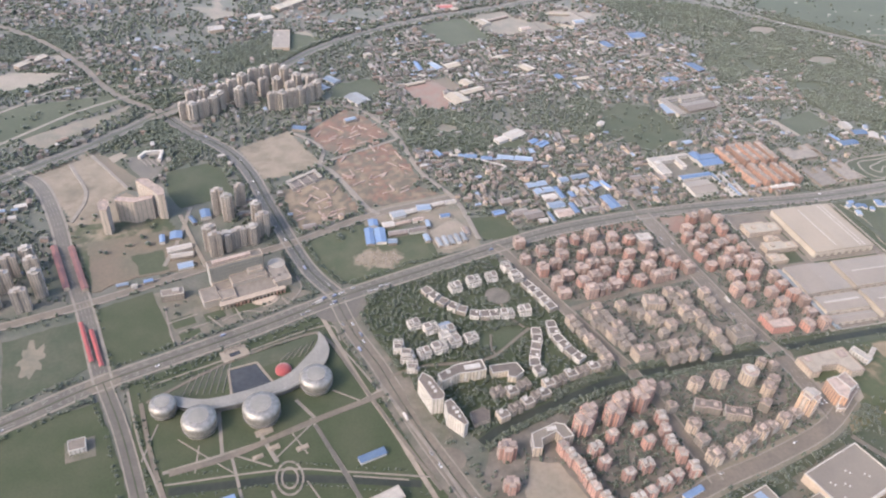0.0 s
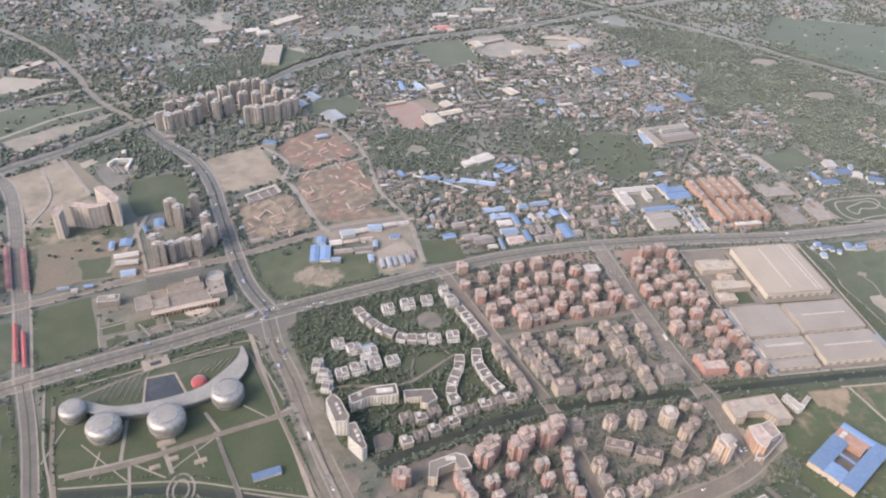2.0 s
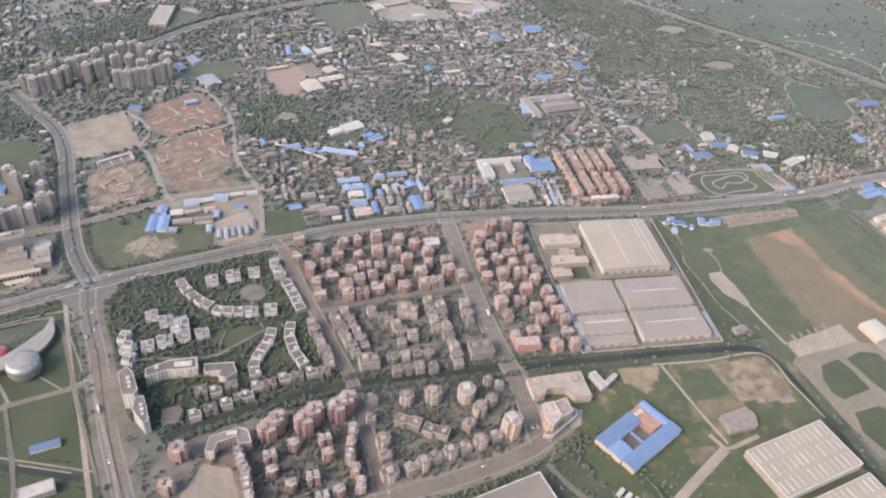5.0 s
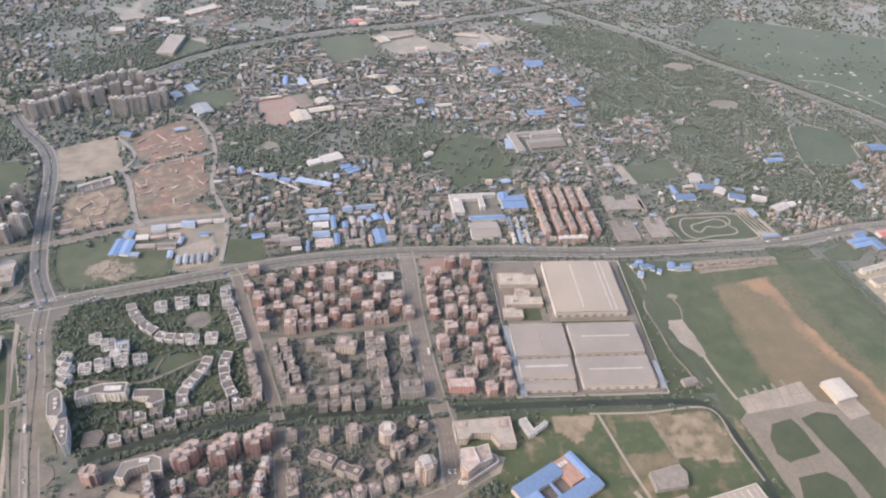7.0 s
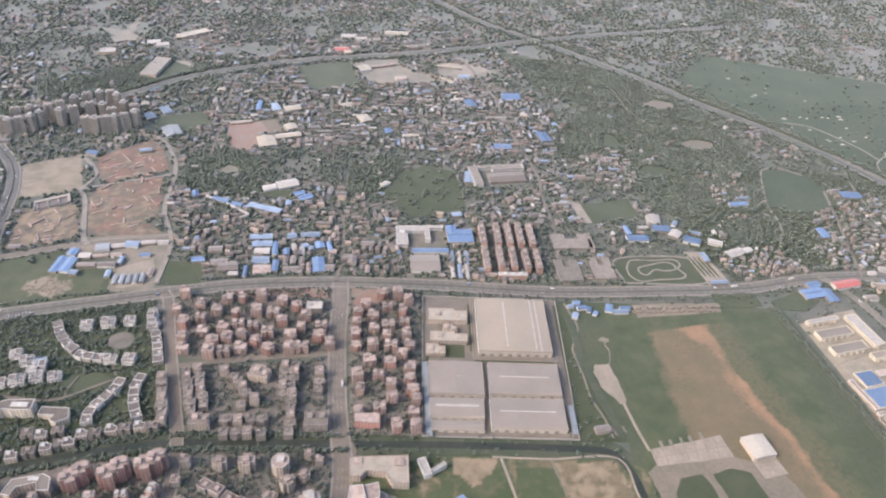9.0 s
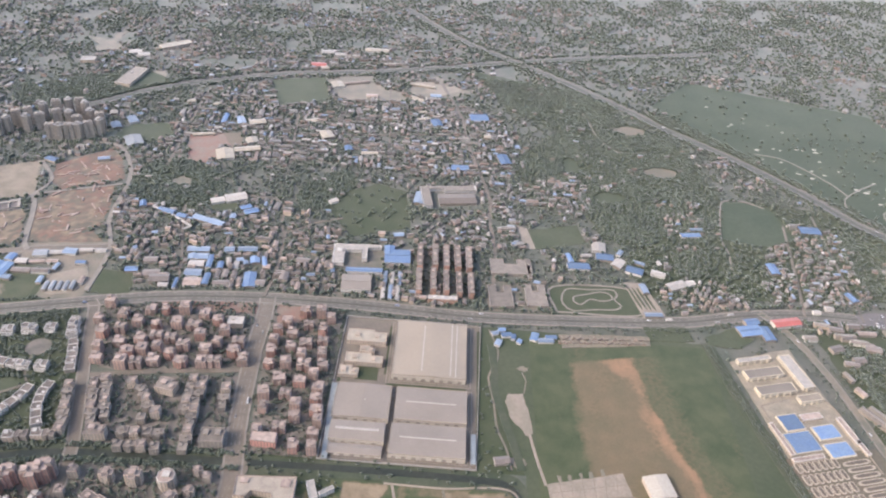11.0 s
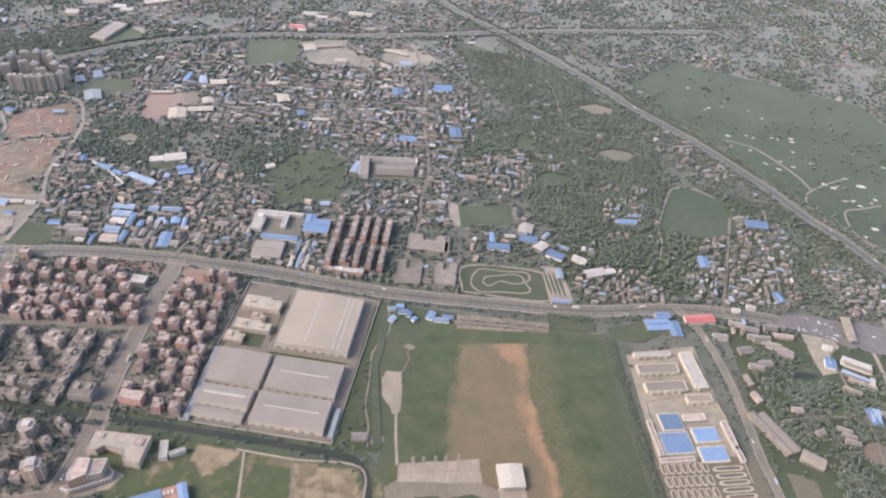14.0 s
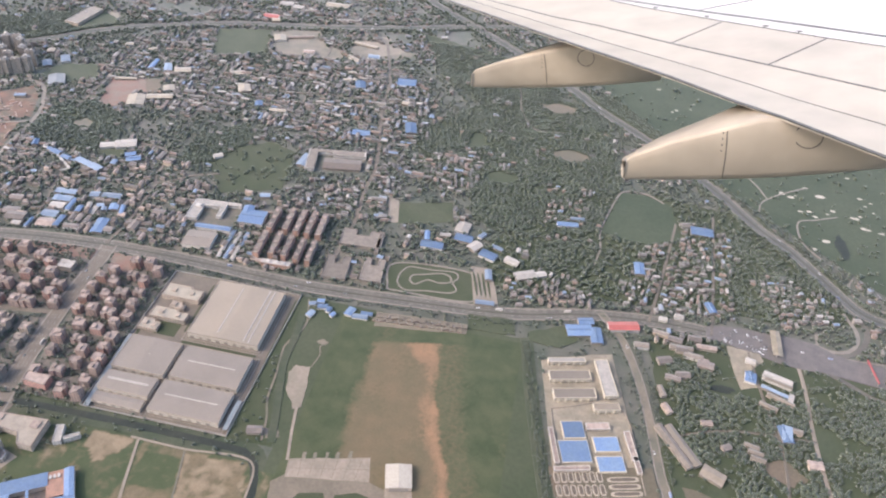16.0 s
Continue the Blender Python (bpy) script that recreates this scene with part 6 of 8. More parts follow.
for a, b in (((343.5, 390.5), (439.5, 390.5)), ((439.5, 390.5), (437, 263.5)), ((437, 263.5), (343.5, 263.5)), ((343.5, 263.5), (343.5, 390.5))):
    strip(g, [a, b], 0.4, -0.2, 1.2, 0, 999)
solid("boundary_wall", g, WHITEROOF, "low pale boundary wall of the estate", "wall")

# airfield hangar
ob = thing("hangar", "white hangar with a bright gabled roof", "hangar", x=543.5, y=260, rot=13)
part("wall", Geo().box(0, 0, 14.6, 15.6, -0.3, 3.4), BEIGEWALL, ob)
part("roof", Geo().gable(0, 0, 16.0, 15.4, 3.5, 0.7, 90), mat("cream steel", (0.40, 0.355, 0.285), (0.35, 0.31, 0.25), 0.1, 0.8, rough=0.5), ob)
part("hangar_door", Geo().box(0, -7.9, 11, 0.3, 0, 3.0), STEELGREY, ob)
claim(rect(543, 260, 15, 16, 13))

# culture park: silver drums joined by a crescent
for px, py, r, h in ((-53, 282, 7.0, 8.0), (-35, 267.5, 9.0, 9.6), (-4, 268.5, 9.8, 10.4), (26, 284, 9.0, 9.6)):
    ob = thing("drum_hall", "round silver-clad hall with bulging sides and a dark roof disc", "exhibition hall", "silver drum halls", px, py)
    part("wall", Geo().lathe(0, 0, [(r * 0.86, -0.3), (r * 0.9, h * 0.12), (r * 0.97, h * 0.4), (r, h * 0.66), (r * 0.98, h * 0.8), (r * 0.92, h * 0.9), (r * 0.8, h * 0.965), (r * 0.55, h)], 48), SILVER, ob, soft=True)
    part("roof_disc", Geo().lathe(0, 0, [(r * 0.56, h - 0.02), (r * 0.54, h + 0.25), (r * 0.2, h + 0.45)], 28), CANVAS, ob, "dark glazed roof disc")
    part("roof_ring", Geo().lathe(0, 0, [(r * 0.62, h * 0.985), (r * 0.61, h + 0.2), (r * 0.56, h + 0.22)], 28), SILVER, ob)
    part("window_band", Geo().lathe(0, 0, [(r * 0.975, h * 0.24), (r * 0.995, h * 0.3), (r * 0.93, h * 0.31)], 40), GLASS, ob)
    claim(disc(px, py, r + 1))
ob = thing("crescent_gallery", "grey sweeping crescent roof that links the drums", "gallery")
arc = [(-50, 287, 5), (-34, 280, 7), (-17, 280, 8), (0, 283, 9), (14, 288, 10), (26, 298, 12), (32, 308, 9), (33, 316, 4), (32, 322, 1.0)]
part("wall", strip(Geo(), [(x, y, w * 0.82) for x, y, w in arc], 1, -0.3, 3.2, 0, 3), GLASS, ob)
part("roof", strip(Geo(), arc, 1, 3.2, 3.9, 0, 3), CANVAS, ob)
part("roof_edge", strip(Geo(), [(x, y, 0.6) for x, y, w in arc[:6]], 1, 3.85, 4.1, -3.4, 3), SILVER, ob, "bright metal roof edge")
block_strip(taken, [(x, y) for x, y, w in arc], 10)
ob = thing("red_dome", "low red domed canopy", "dome", x=9.5, y=299)
part("canopy", Geo().lathe(0, 0, [(4.6, -0.2), (4.5, 1.2), (3.9, 2.2), (2.8, 2.9), (1.2, 3.3)], 24), REDPAINT, ob, soft=True)
claim(disc(9.5, 299, 5))
ob = thing("park_gate", "pale stone gate terrace with columns", "gate", x=-16, y=317, rot=18)
part("terrace", Geo().box(0, 0, 15, 9, -0.2, 0.9), CONCRETE, ob)
part("basin", Geo().box(0, -0.5, 6, 3, 0.85, 1.0), POOL, ob)
for k in range(4):
    part("column", Geo().lathe(-4.5 + 3 * k, 3, [(0.3, 0.9), (0.28, 3.0)], 10), CONCRETE, ob)
part("lintel", Geo().box(0, 3, 10, 0.7, 3.0, 3.5), CONCRETE, ob)
claim(rect(-16, 317, 15, 9, 18))
for px, py, s in ((-4, 258, 1.0), (0, 247, 0.7), (14, 244, 0.7), (-8, 243, 0.6)):
    ob = thing("stone_podium", "pale stepped stone podium in the lawn", "podium", "stone podiums of the park", px, py, 15)
    part("step", Geo().box(0, 0, 9 * s, 4 * s, -0.2, 0.7), CONCRETE, ob)
    part("upper_step", Geo().box(0, 0, 5 * s, 2.4 * s, 0.7, 1.2), CONCRETE, ob)

# town hall and western plots
STONE = mat("buff stone cladding", (0.315, 0.272, 0.222), (0.265, 0.23, 0.19), 0.2, 1.2)
FACADE = mat("grey-green curtain wall", (0.205, 0.205, 0.180), (0.180, 0.182, 0.162), 0.08, 0.9, rough=0.45, contrast=0.12)
ob = thing("town_hall", "broad town hall with a grey-green front above a stone podium", "town hall", x=-10, y=384, rot=14)
part("wall", Geo().box(-1, 1.6, 34, 6.4, -0.3, 15.6), STONE, ob)
part("curtain_wall", Geo().box(-1, -1.75, 33.4, 0.5, 4, 15), FACADE, ob, "flat grey-green glazed front")
part("roof", Geo().box(-1, 1.6, 33, 5.4, 15.5, 15.7), GREYROOF, ob)
part("parapet", parapet(Geo(), rect(-1, 1.6, 34, 6.4), 15.4, 16.2, 0.4), BEIGEWALL, ob)
part("roof_house", Geo().box(-3, 2.2, 24, 2.8, 15.6, 17.0), ROSEROOF, ob)
for k in range(15):
    part("mullion", Geo().box(-17 + 2.28 * k, -2.05, 0.16, 0.14, 4, 15), STONE, ob)
for k in range(4):
    part("floor_band", Geo().box(-1, -2.04, 33.4, 0.12, 5.2 + 2.6 * k, 5.4 + 2.6 * k), STONE, ob)
for px, py, w, d, h, lab in ((0, -12, 36, 20, 3.6, "lower front range"), (4, -6.5, 22, 9, 6.4, "upper podium step"), (9, -4, 9, 5, 8.6, "rear podium step"), (-22, -13, 10, 13, 5.0, "west podium wing"), (22.5, -10, 11, 18, 5.2, "east podium wing"), (-12, -16, 9, 9, 4.6, "west entrance wing")):
    part("podium", Geo().box(px, py, w, d, -0.3, h), STONE, ob, lab)
    part("podium_roof", Geo().box(px, py, w - 0.7, d - 0.7, h - 0.05, h + 0.1), GREYROOF, ob)
    part("podium_edge", parapet(Geo(), rect(px, py, w, d), h - 0.1, h + 0.45, 0.3), BEIGEWALL, ob)
part("round_end", Geo().prism([(24 + 5.5 * math.cos(a), -1 + 5.5 * math.sin(a)) for a in [2 * math.pi * k / 18 for k in range(18)]], -0.3, 5.6), STONE, ob, "rounded stone end of the east wing")
for k in range(3):
    part("roof_well", Geo().lathe(17.5 + 4.4 * k, -14.5 + 1.6 * k, [(1.1, 5.1), (1.1, 5.75)], 14), DARKTILE, ob, "dark round roof light")
for k in range(18):
    part("column", Geo().box(-18 + k * 2.3, -24.5, 0.7, 0.7, -0.2, 3.2), BEIGEWALL, ob)
part("colonnade_roof", Geo().box(1.6, -23.5, 41, 3.2, 3.2, 3.9), BEIGEWALL, ob)
for k in range(7):
    part("banner", Geo().box(-9 + k * 2.3 + (16 if k > 3 else 0), -25.0, 1.3, 0.12, 0.3, 2.6), ORANGETILE, ob, "orange hanging banner")
for k in range(3):
    part("entrance_step", Geo().prism([(8 + (9 - k) * math.cos(a), -25.2 + (6.5 - k) * math.sin(a)) for a in [math.pi + math.pi * q / 14 for q in range(15)]], -0.2, 0.3 + 0.3 * k), BEIGEWALL, ob)
claim(rect(-8, 374, 60, 40, 14))
block("west_office", rect(0, 0, 13, 6), 3, 1.6, GREYWALL, GREYROOF, WHITEROOF, "flat grey office with a pale roof edge", "office block", heads=[(2, 0.5, 4, 3, 1.2)], x=-50, y=373, rot=4)
claim(rect(-50, 372, 16, 10, 14))
block("lone_house", rect(0, 0, 8, 7), 2, 1.6, WHITEWALL, GREYROOF, WHITEWALL, "small white house with a grey roof", "house", x=-93, y=267, rot=8)
for px, py, d, r in ((-96.5, 342, 35, 15), (-90.5, 336, 32, 15)):
    ob = thing("banner_canopy", "long low red canopy beside the road", "canopy", "red canopies along the road", px, py, r)
    part("canopy", Geo().gable(0, 0, d, 2.4, 1.8, 0.6, 90), REDPAINT, ob)
    for k in range(6):
        part("post", Geo().box(0, -d / 2 + d * (k + 0.5) / 6, 0.2, 0.2, -0.2, 1.7), STEELGREY, ob)
for px, py, d, r in ((-119, 415, 48, 16), (-108, 412, 48, 16)):
    ob = thing("arcade", "long reddish market arcade beside the road", "market arcade", "market arcades", px, py, r)
    part("wall", Geo().box(0, 0, 3.4, d, -0.3, 2.2), BEIGEWALL, ob)
    part("roof", Geo().gable(0, 0, d, 4.0, 2.2, 0.7, 90), mat("maroon steel", (0.22, 0.085, 0.075), (0.17, 0.07, 0.065), 0.2, 1.0), ob)
    claim(rect(px, py, 4, d, r))

# high-rise estates
plan_t = [(-4, -3), (-1, -3), (-1, -4), (1, -4), (1, -3), (4, -3), (4, 3), (1.4, 3), (1.4, 2), (-1.4, 2), (-1.4, 3), (-4, 3)]
plan_s = [(-4.8, -2.4), (-1, -2.4), (-1, -1.7), (1, -1.7), (1, -2.4), (4.8, -2.4), (4.8, 2.4), (2.6, 2.4), (2.6, 3.0), (-2.6, 3.0), (-2.6, 2.4), (-4.8, 2.4)]
tower = [block("tower_block", plan_s, 11, 1.5, TOWERWALL, TOWERROOF, TOWERWALL, "pale brown high-rise apartment tower with roof machine rooms", "tower block", "high-rise towers of the far estate", [(-2.2, 0, 2.6, 3, 1.6), (2.2, 0, 2.6, 3, 1.6)], pitch=1.3),
         block("tower_block", cross, 11, 1.5, TOWERWALL, TOWERROOF, TOWERROOF, "tan high-rise apartment tower on a cross plan", "tower block", "high-rise towers of the far estate", [(0, 0, 3.4, 3.4, 2.0)], pitch=1.3)]
put(tower, [(x, y, 18 + 3 * ((k * 5) % 3), 0.9, t) for k, (x, y, t) in enumerate((
    (-44, 606, 0.9), (-37, 604, 0.9), (-29, 607, 0.9), (-20, 612, 0.95), (-38, 622, 1), (-27, 627, 1), (-12, 632, 1), (-14, 618, 1), (-3, 638, 1.05), (2, 624, 1), (12, 630, 1), (6, 650, 1.05), (16, 657, 1.1),
    (26, 662, 1.1), (36, 664, 1.1), (44, 658, 1.1), (24, 640, 1), (36, 640, 1), (30, 612, 0.95), (38, 613, 0.95), (46, 615, 0.95), (54, 618, 0.95), (62, 622, 0.95), (70, 628, 1), (66, 640, 1), (54, 646, 1), (47, 632, 0.95)))], 8, 7)
curve_t = [block("tall_tower", plan_s, 14, 1.5, TOWERWALL, TOWERROOF, TOWERWALL, "tall brown high-rise tower under completion", "tower block", "tall towers of the inner estates", [(0, 0, 4, 3, 2.0)], pitch=1.3, balconies=True),
           block("tall_tower", cross, 14, 1.5, TOWERWALL, TOWERROOF, TOWERROOF, "tall grey-brown high-rise tower", "tower block", "tall towers of the inner estates", [(0, 0, 3.4, 4, 1.8)], pitch=1.3)]
TOWERSTONE = mat("drab tower tile", (0.36, 0.30, 0.245), (0.31, 0.262, 0.215), 0.25, 1.2)
for plan, fl, lab in (([(-87, 462), (-75, 457.5), (-63, 460.5), (-62, 465), (-75, 463), (-86, 467)], 11, "broad bent beige apartment slab with plain walls"),
                      ([(-95, 447), (-90.5, 446), (-89, 452), (-90.5, 458), (-94, 460), (-96.5, 455)], 13, "narrow curved cream tower with a pale top"),
                      ([(-74, 480), (-71, 483), (-66, 481), (-55, 466), (-54.5, 459), (-59, 459), (-62, 465)], 13, "long curved beige tower with a rounded end")):
    cx, cy = sum(q[0] for q in plan) / len(plan), sum(q[1] for q in plan) / len(plan)
    block("curved_slab", [(a - cx, b - cy) for a, b in plan], fl, 1.55, TOWERSTONE, ROSEROOF, ROSEROOF, lab, "tower block", "beige slabs of the tower site", [(0, 0, 1.6, 1.6, 0.6)], x=cx, y=cy, pitch=2.6)
    claim(plan, 1)
ob = thing("basement_pit", "open basement pit with pale concrete walls on a building site", "building pit")
pit = [(29, 490), (52, 504), (57, 492), (33, 478)]
part("pit_floor", Geo().prism(pit, -0.2, 0.25), DARKTILE, ob, "dark pit floor")
part("pit_wall", parapet(Geo(), pit, -0.2, 1.6, 1.4), STONE, ob)
for k in range(3):
    part("cross_wall", Geo().box(34 + 7 * k, 485 + 4 * k, 0.7, 12, -0.2, 1.2, 25), STONE, ob)
claim(pit, 1)
put(curve_t, [
              (-20, 459, 10, 0.85, 0.95), (-14, 451, 10, 0.85, 0.95), (-5, 468, 12, 0.7, 0.8), (5, 442, 12, 0.8, 0.85), (8, 428, 12, 0.85, 0.85), (-27, 419, 10, 0.85, 0.85), (-23, 411, 10, 0.8, 0.85),
              (-16, 416, 12, 0.9, 0.66), (-8, 419, 12, 0.9, 0.66), (1, 421, 12, 0.9, 0.66), (-26, 428, 10, 0.7, 0.6), (10, 436, 15, 0.7, 0.6),
              (-134, 378, 10, 0.9, 0.75), (-126, 390, 10, 0.8, 0.9), (-130, 402, 10, 0.8, 0.95), (-136, 418, 10, 0.9, 0.8), (-147, 398, 10, 0.9, 0.7), (-151, 384, 10, 0.9, 0.7), (-145, 412, 10, 0.9, 0.75), (-160, 405, 10, 0.9, 0.7),
              (-165, 388, 10, 0.9, 0.7), (-162, 424, 10, 0.9, 0.7)], 8, 7)
ob = thing("angled_pavilion", "white angular pavilion in the trees", "pavilion", x=-69, y=547, rot=0)
part("roof", strip(Geo(), [(-9, -3), (-5, 4), (8, 4), (6, -9)], 2.4, -0.2, 3, 0, 99), WHITEWALL, ob)

# low sheds north of the main road and works sheds
tin = [shed("tin_shed", 9, 5, 2.4, 0.7, GREYWALL, BLUESTEEL, "long shed with a bright blue steel roof", "shed", "tin-roofed sheds north of the main road", vents=1),
       shed("tin_shed", 11, 5, 2.4, 0.7, GREYWALL, PALEBLUE, "long shed with a faded blue roof", "shed", "tin-roofed sheds north of the main road"),
       shed("tin_shed", 10, 6, 2.6, 0.8, GREYWALL, DARKTILE, "brown-roofed shed with a low gable", "shed", "tin-roofed sheds north of the main road"),
       shed("tin_shed", 8, 5, 2.6, 0.6, WHITEWALL, WHITEROOF, "low shed with a white roof", "shed", "tin-roofed sheds north of the main road")]


def tins(kind, spots):
    for x, y, rot, size in spots:
        copies[kind].append((x, y, rot, size))


copies = {0: [], 1: [], 2: [], 3: []}
tins(0, [(176, 423, 10, 1.0), (153, 511, 110, 1.0), (244, 513, 30, 1.3), (238, 519, 30, 1.0), (178, 503, -15, 1.1), (190, 498, -15, 1.0), (172, 505, -15, 0.8), (48, 572, -20, 1.2), (463, 640, 105, 2.0), (420, 616, 5, 1.8), (736, 553, 0, 2.0), (683, 489, 95, 1.5),
         (758, 395, 95, 0.9), (775, 350, 100, 1.4), (736, 458, 110, 1.2), (640, 408, 15, 2.0), (652, 406, 100, 1.6),
         (644, 418, 15, 1.2)])
tins(1, [(220, 492, -20, 1.3), (206, 497, -20, 1.2), (92, 580, 20, 0.9), (385, 556, 85, 1.7), (568, 448, 100, 1.0)])
tins(2, [(192, 420, 8, 1.2), (200, 414, 8, 1.4), (186, 436, 8, 1.0), (290, 428, 90, 1.0), (300, 450, 0, 1.0),
         (722, 421, 0, 0.9), (712, 408, 0, 0.8), (700, 395, 20, 1.0), (712, 384, 10, 0.9), (728, 398, -10, 1.1)])
tins(3, [(226, 533, 25, 2.2), (212, 526, 25, 1.4), (770, 398, -15, 0.8), (700, 436, 0, 0.7), (712, 442, 0, 0.8), (760, 410, -10, 0.8), (310, 540, 40, 1.0), (250, 880, 5, 2.0), (266, 876, 5, 1.6), (28, 832, 20, 1.8), (40, 826, 20, 1.6)])
for kind, spots in copies.items():
    put([tin[kind]], [(x, y, r, s, rnd.uniform(0.9, 1.3)) for x, y, r, s in spots], 9.5, 5.2)

SHEETGREY = mat("blue-grey sheet roof", (0.215, 0.235, 0.255), (0.175, 0.19, 0.21), 0.12, 0.8, jitter=0.2)
SHEETS = {"B": (BLUESTEEL, "low hall with a bright blue steel roof"), "P": (PALEBLUE, "long shed with a faded blue sheet roof"), "W": (WHITEROOF, "low shed with a pale flat-pitched roof"),
          "D": (DARKTILE, "old shed with a dark tiled roof"), "R": (ROSEROOF, "low building with a dusty rose roof"), "C": (CREAMROOF, "broad hall with a dusty cream roof"), "E": (REDROOF, "broad hall with a red steel roof"), "G": (SHEETGREY, "long shed with a blue-grey sheet roof")}
ROAD_ROWS = [(512.9, 482.7, 11.8, 4.4, 101, "B"), (519.0, 471.9, 18.2, 8.4, 3, "B"), (542.2, 486.9, 14.6, 8.8, -5, "B"), (539.2, 501.0, 13.4, 11.5, 84, "W"), (552.5, 480.0, 11.5, 9.0, 56, "W"),
             (564.5, 471.5, 13.8, 9.0, -20, "B"), (570, 483, 10, 4, -20, "P"), (583.5, 470.0, 12.0, 7.0, -21, "W"), (595.5, 456.0, 17.0, 9.0, 26, "W"), (607, 461, 9, 6, 26, "W"), (569.9, 417.6, 14.0, 4.5, 6, "P"),
             (623.3, 530.0, 18.0, 6.0, 10, "B"), (631, 541, 12, 4, 10, "P"), (556, 495, 8, 4, 60, "P"), (527, 487, 9, 4, 8, "W")]
FAR_ROWS = [(176, 681, 21.4, 5.1, 94, "B"), (193, 679, 15.9, 8.5, 116, "P"), (210, 678, 17.1, 10.8, 21, "C"), (88, 662, 15.6, 9.3, 124, "P"), (77, 647, 13.2, 9.1, 123, "P"), (105, 619, 19.9, 15.7, 120, "G"),
            (165, 644, 21.3, 4.8, 17, "C"), (196, 607, 20.6, 16.4, 110, "C"), (214, 620, 24.6, 8.8, 19, "C"), (214, 639, 11.5, 11.0, 119, "C"), (159, 712, 8.8, 5.4, 27, "C"), (131, 714, 8.7, 6.6, 27, "C"),
            (64, 674, 8.3, 7.8, 107, "C"), (245, 840, 18.7, 10.3, 3, "E"), (254, 831, 10.0, 7.7, 18, "C"), (309, 901, 29.2, 10.8, 1, "C")]
FAR_ROWS += [(297, 797, 29.3, 4.7, 24, "R"), (276, 786, 15.1, 13.6, 114, "C"),
            (373, 803, 29.4, 4.6, -10, "C"), (369, 766, 17.2, 4.0, -31, "C"), (284, 662, 15.4, 12.6, 118, "C"), (264, 692, 14.5, 8.0, 22, "C"), (438, 730, 20.1, 15.2, 9, "B"), (393, 708, 15.7, 10.8, 107, "B"),
            (377, 733, 9.2, 4.1, 9, "C"), (379, 716, 13.8, 5.0, 17, "C"), (447, 686, 7.7, 7.3, -2, "C"), (331, 632, 16.6, 5.1, 8, "C"), (309, 638, 9.7, 7.7, 106, "B"), (318, 763, 12.6, 7.8, 11, "R"),
            (309, 723, 14.6, 6.0, 107, "D"), (389, 777, 12.8, 8.9, 4, "P")]
MILL_ROWS = [(217.2, 454.9, 17.3, 6.8, 6, "P"), (240.8, 457.2, 7.9, 6.9, 9, "P"), (254.8, 458.9, 15.4, 6.9, 7, "P"), (215.5, 444.8, 7.3, 7.2, 100, "P"), (223.2, 445.6, 8.2, 7.4, 4, "P"), (230.4, 439.5, 15.9, 4.3, 94, "B"),
             (220.9, 436.0, 11.8, 7.9, 7, "W"), (221.9, 424.7, 12.9, 8.3, 3, "P"), (233.7, 417.9, 13.6, 4.6, 93, "B"), (224.5, 414.2, 13.1, 9.5, 6, "R"), (239.3, 436.0, 7.9, 4.7, 94, "B"), (244.6, 441.2, 9.3, 3.9, 105, "W")]
MILL_ROWS += [(250.8, 437.8, 10.1, 4.3, 94, "W"), (240.3, 425.5, 9.1, 3.8, 93, "D"), (245.8, 425.8, 9.1, 4.6, 93, "D"), (252.3, 426.2, 9.1, 4.2, 93, "D"), (263.5, 446.2, 8.5, 7.5, 105, "B"), (271.3, 444.3, 12.6, 3.5, 106, "B"),
             (265.2, 421.6, 17.7, 9.3, 98, "B"), (212.8, 410.6, 12.0, 2.5, 93, "B"), (204.9, 407.1, 7.3, 4.6, 3, "W"), (273.7, 419.4, 7.1, 6.8, 3, "D"), (274.1, 438.9, 6.0, 5.1, 4, "R"), (245.8, 414.8, 12.4, 5.4, 6, "D")]
WORK_ROWS = [(78.5, 411.3, 18.9, 6.3, 85, "B"), (85.8, 410.9, 17.0, 7.5, 85, "B"), (92.6, 402.4, 6.6, 5.1, -6, "P"), (83.7, 426.5, 8.2, 6.8, 85, "B"), (93.8, 422.5, 8.8, 6.1, 4, "W"), (103.0, 433.6, 10.5, 7.7, 11, "G"),
             (113.3, 436.2, 10.3, 4.9, 11, "W"), (123.3, 438.8, 10.4, 7.2, -1, "P"), (134.6, 441.2, 10.5, 4.3, 11, "W"), (144.8, 443.1, 8.6, 4.4, 5, "W"), (98.5, 412.0, 13.5, 5.2, 3, "D"), (112.5, 412.7, 12.9, 5.2, 4, "D"),
             (104.6, 423.6, 11.5, 3.3, 9, "R"), (116.0, 424.9, 8.2, 4.1, 4, "R")]
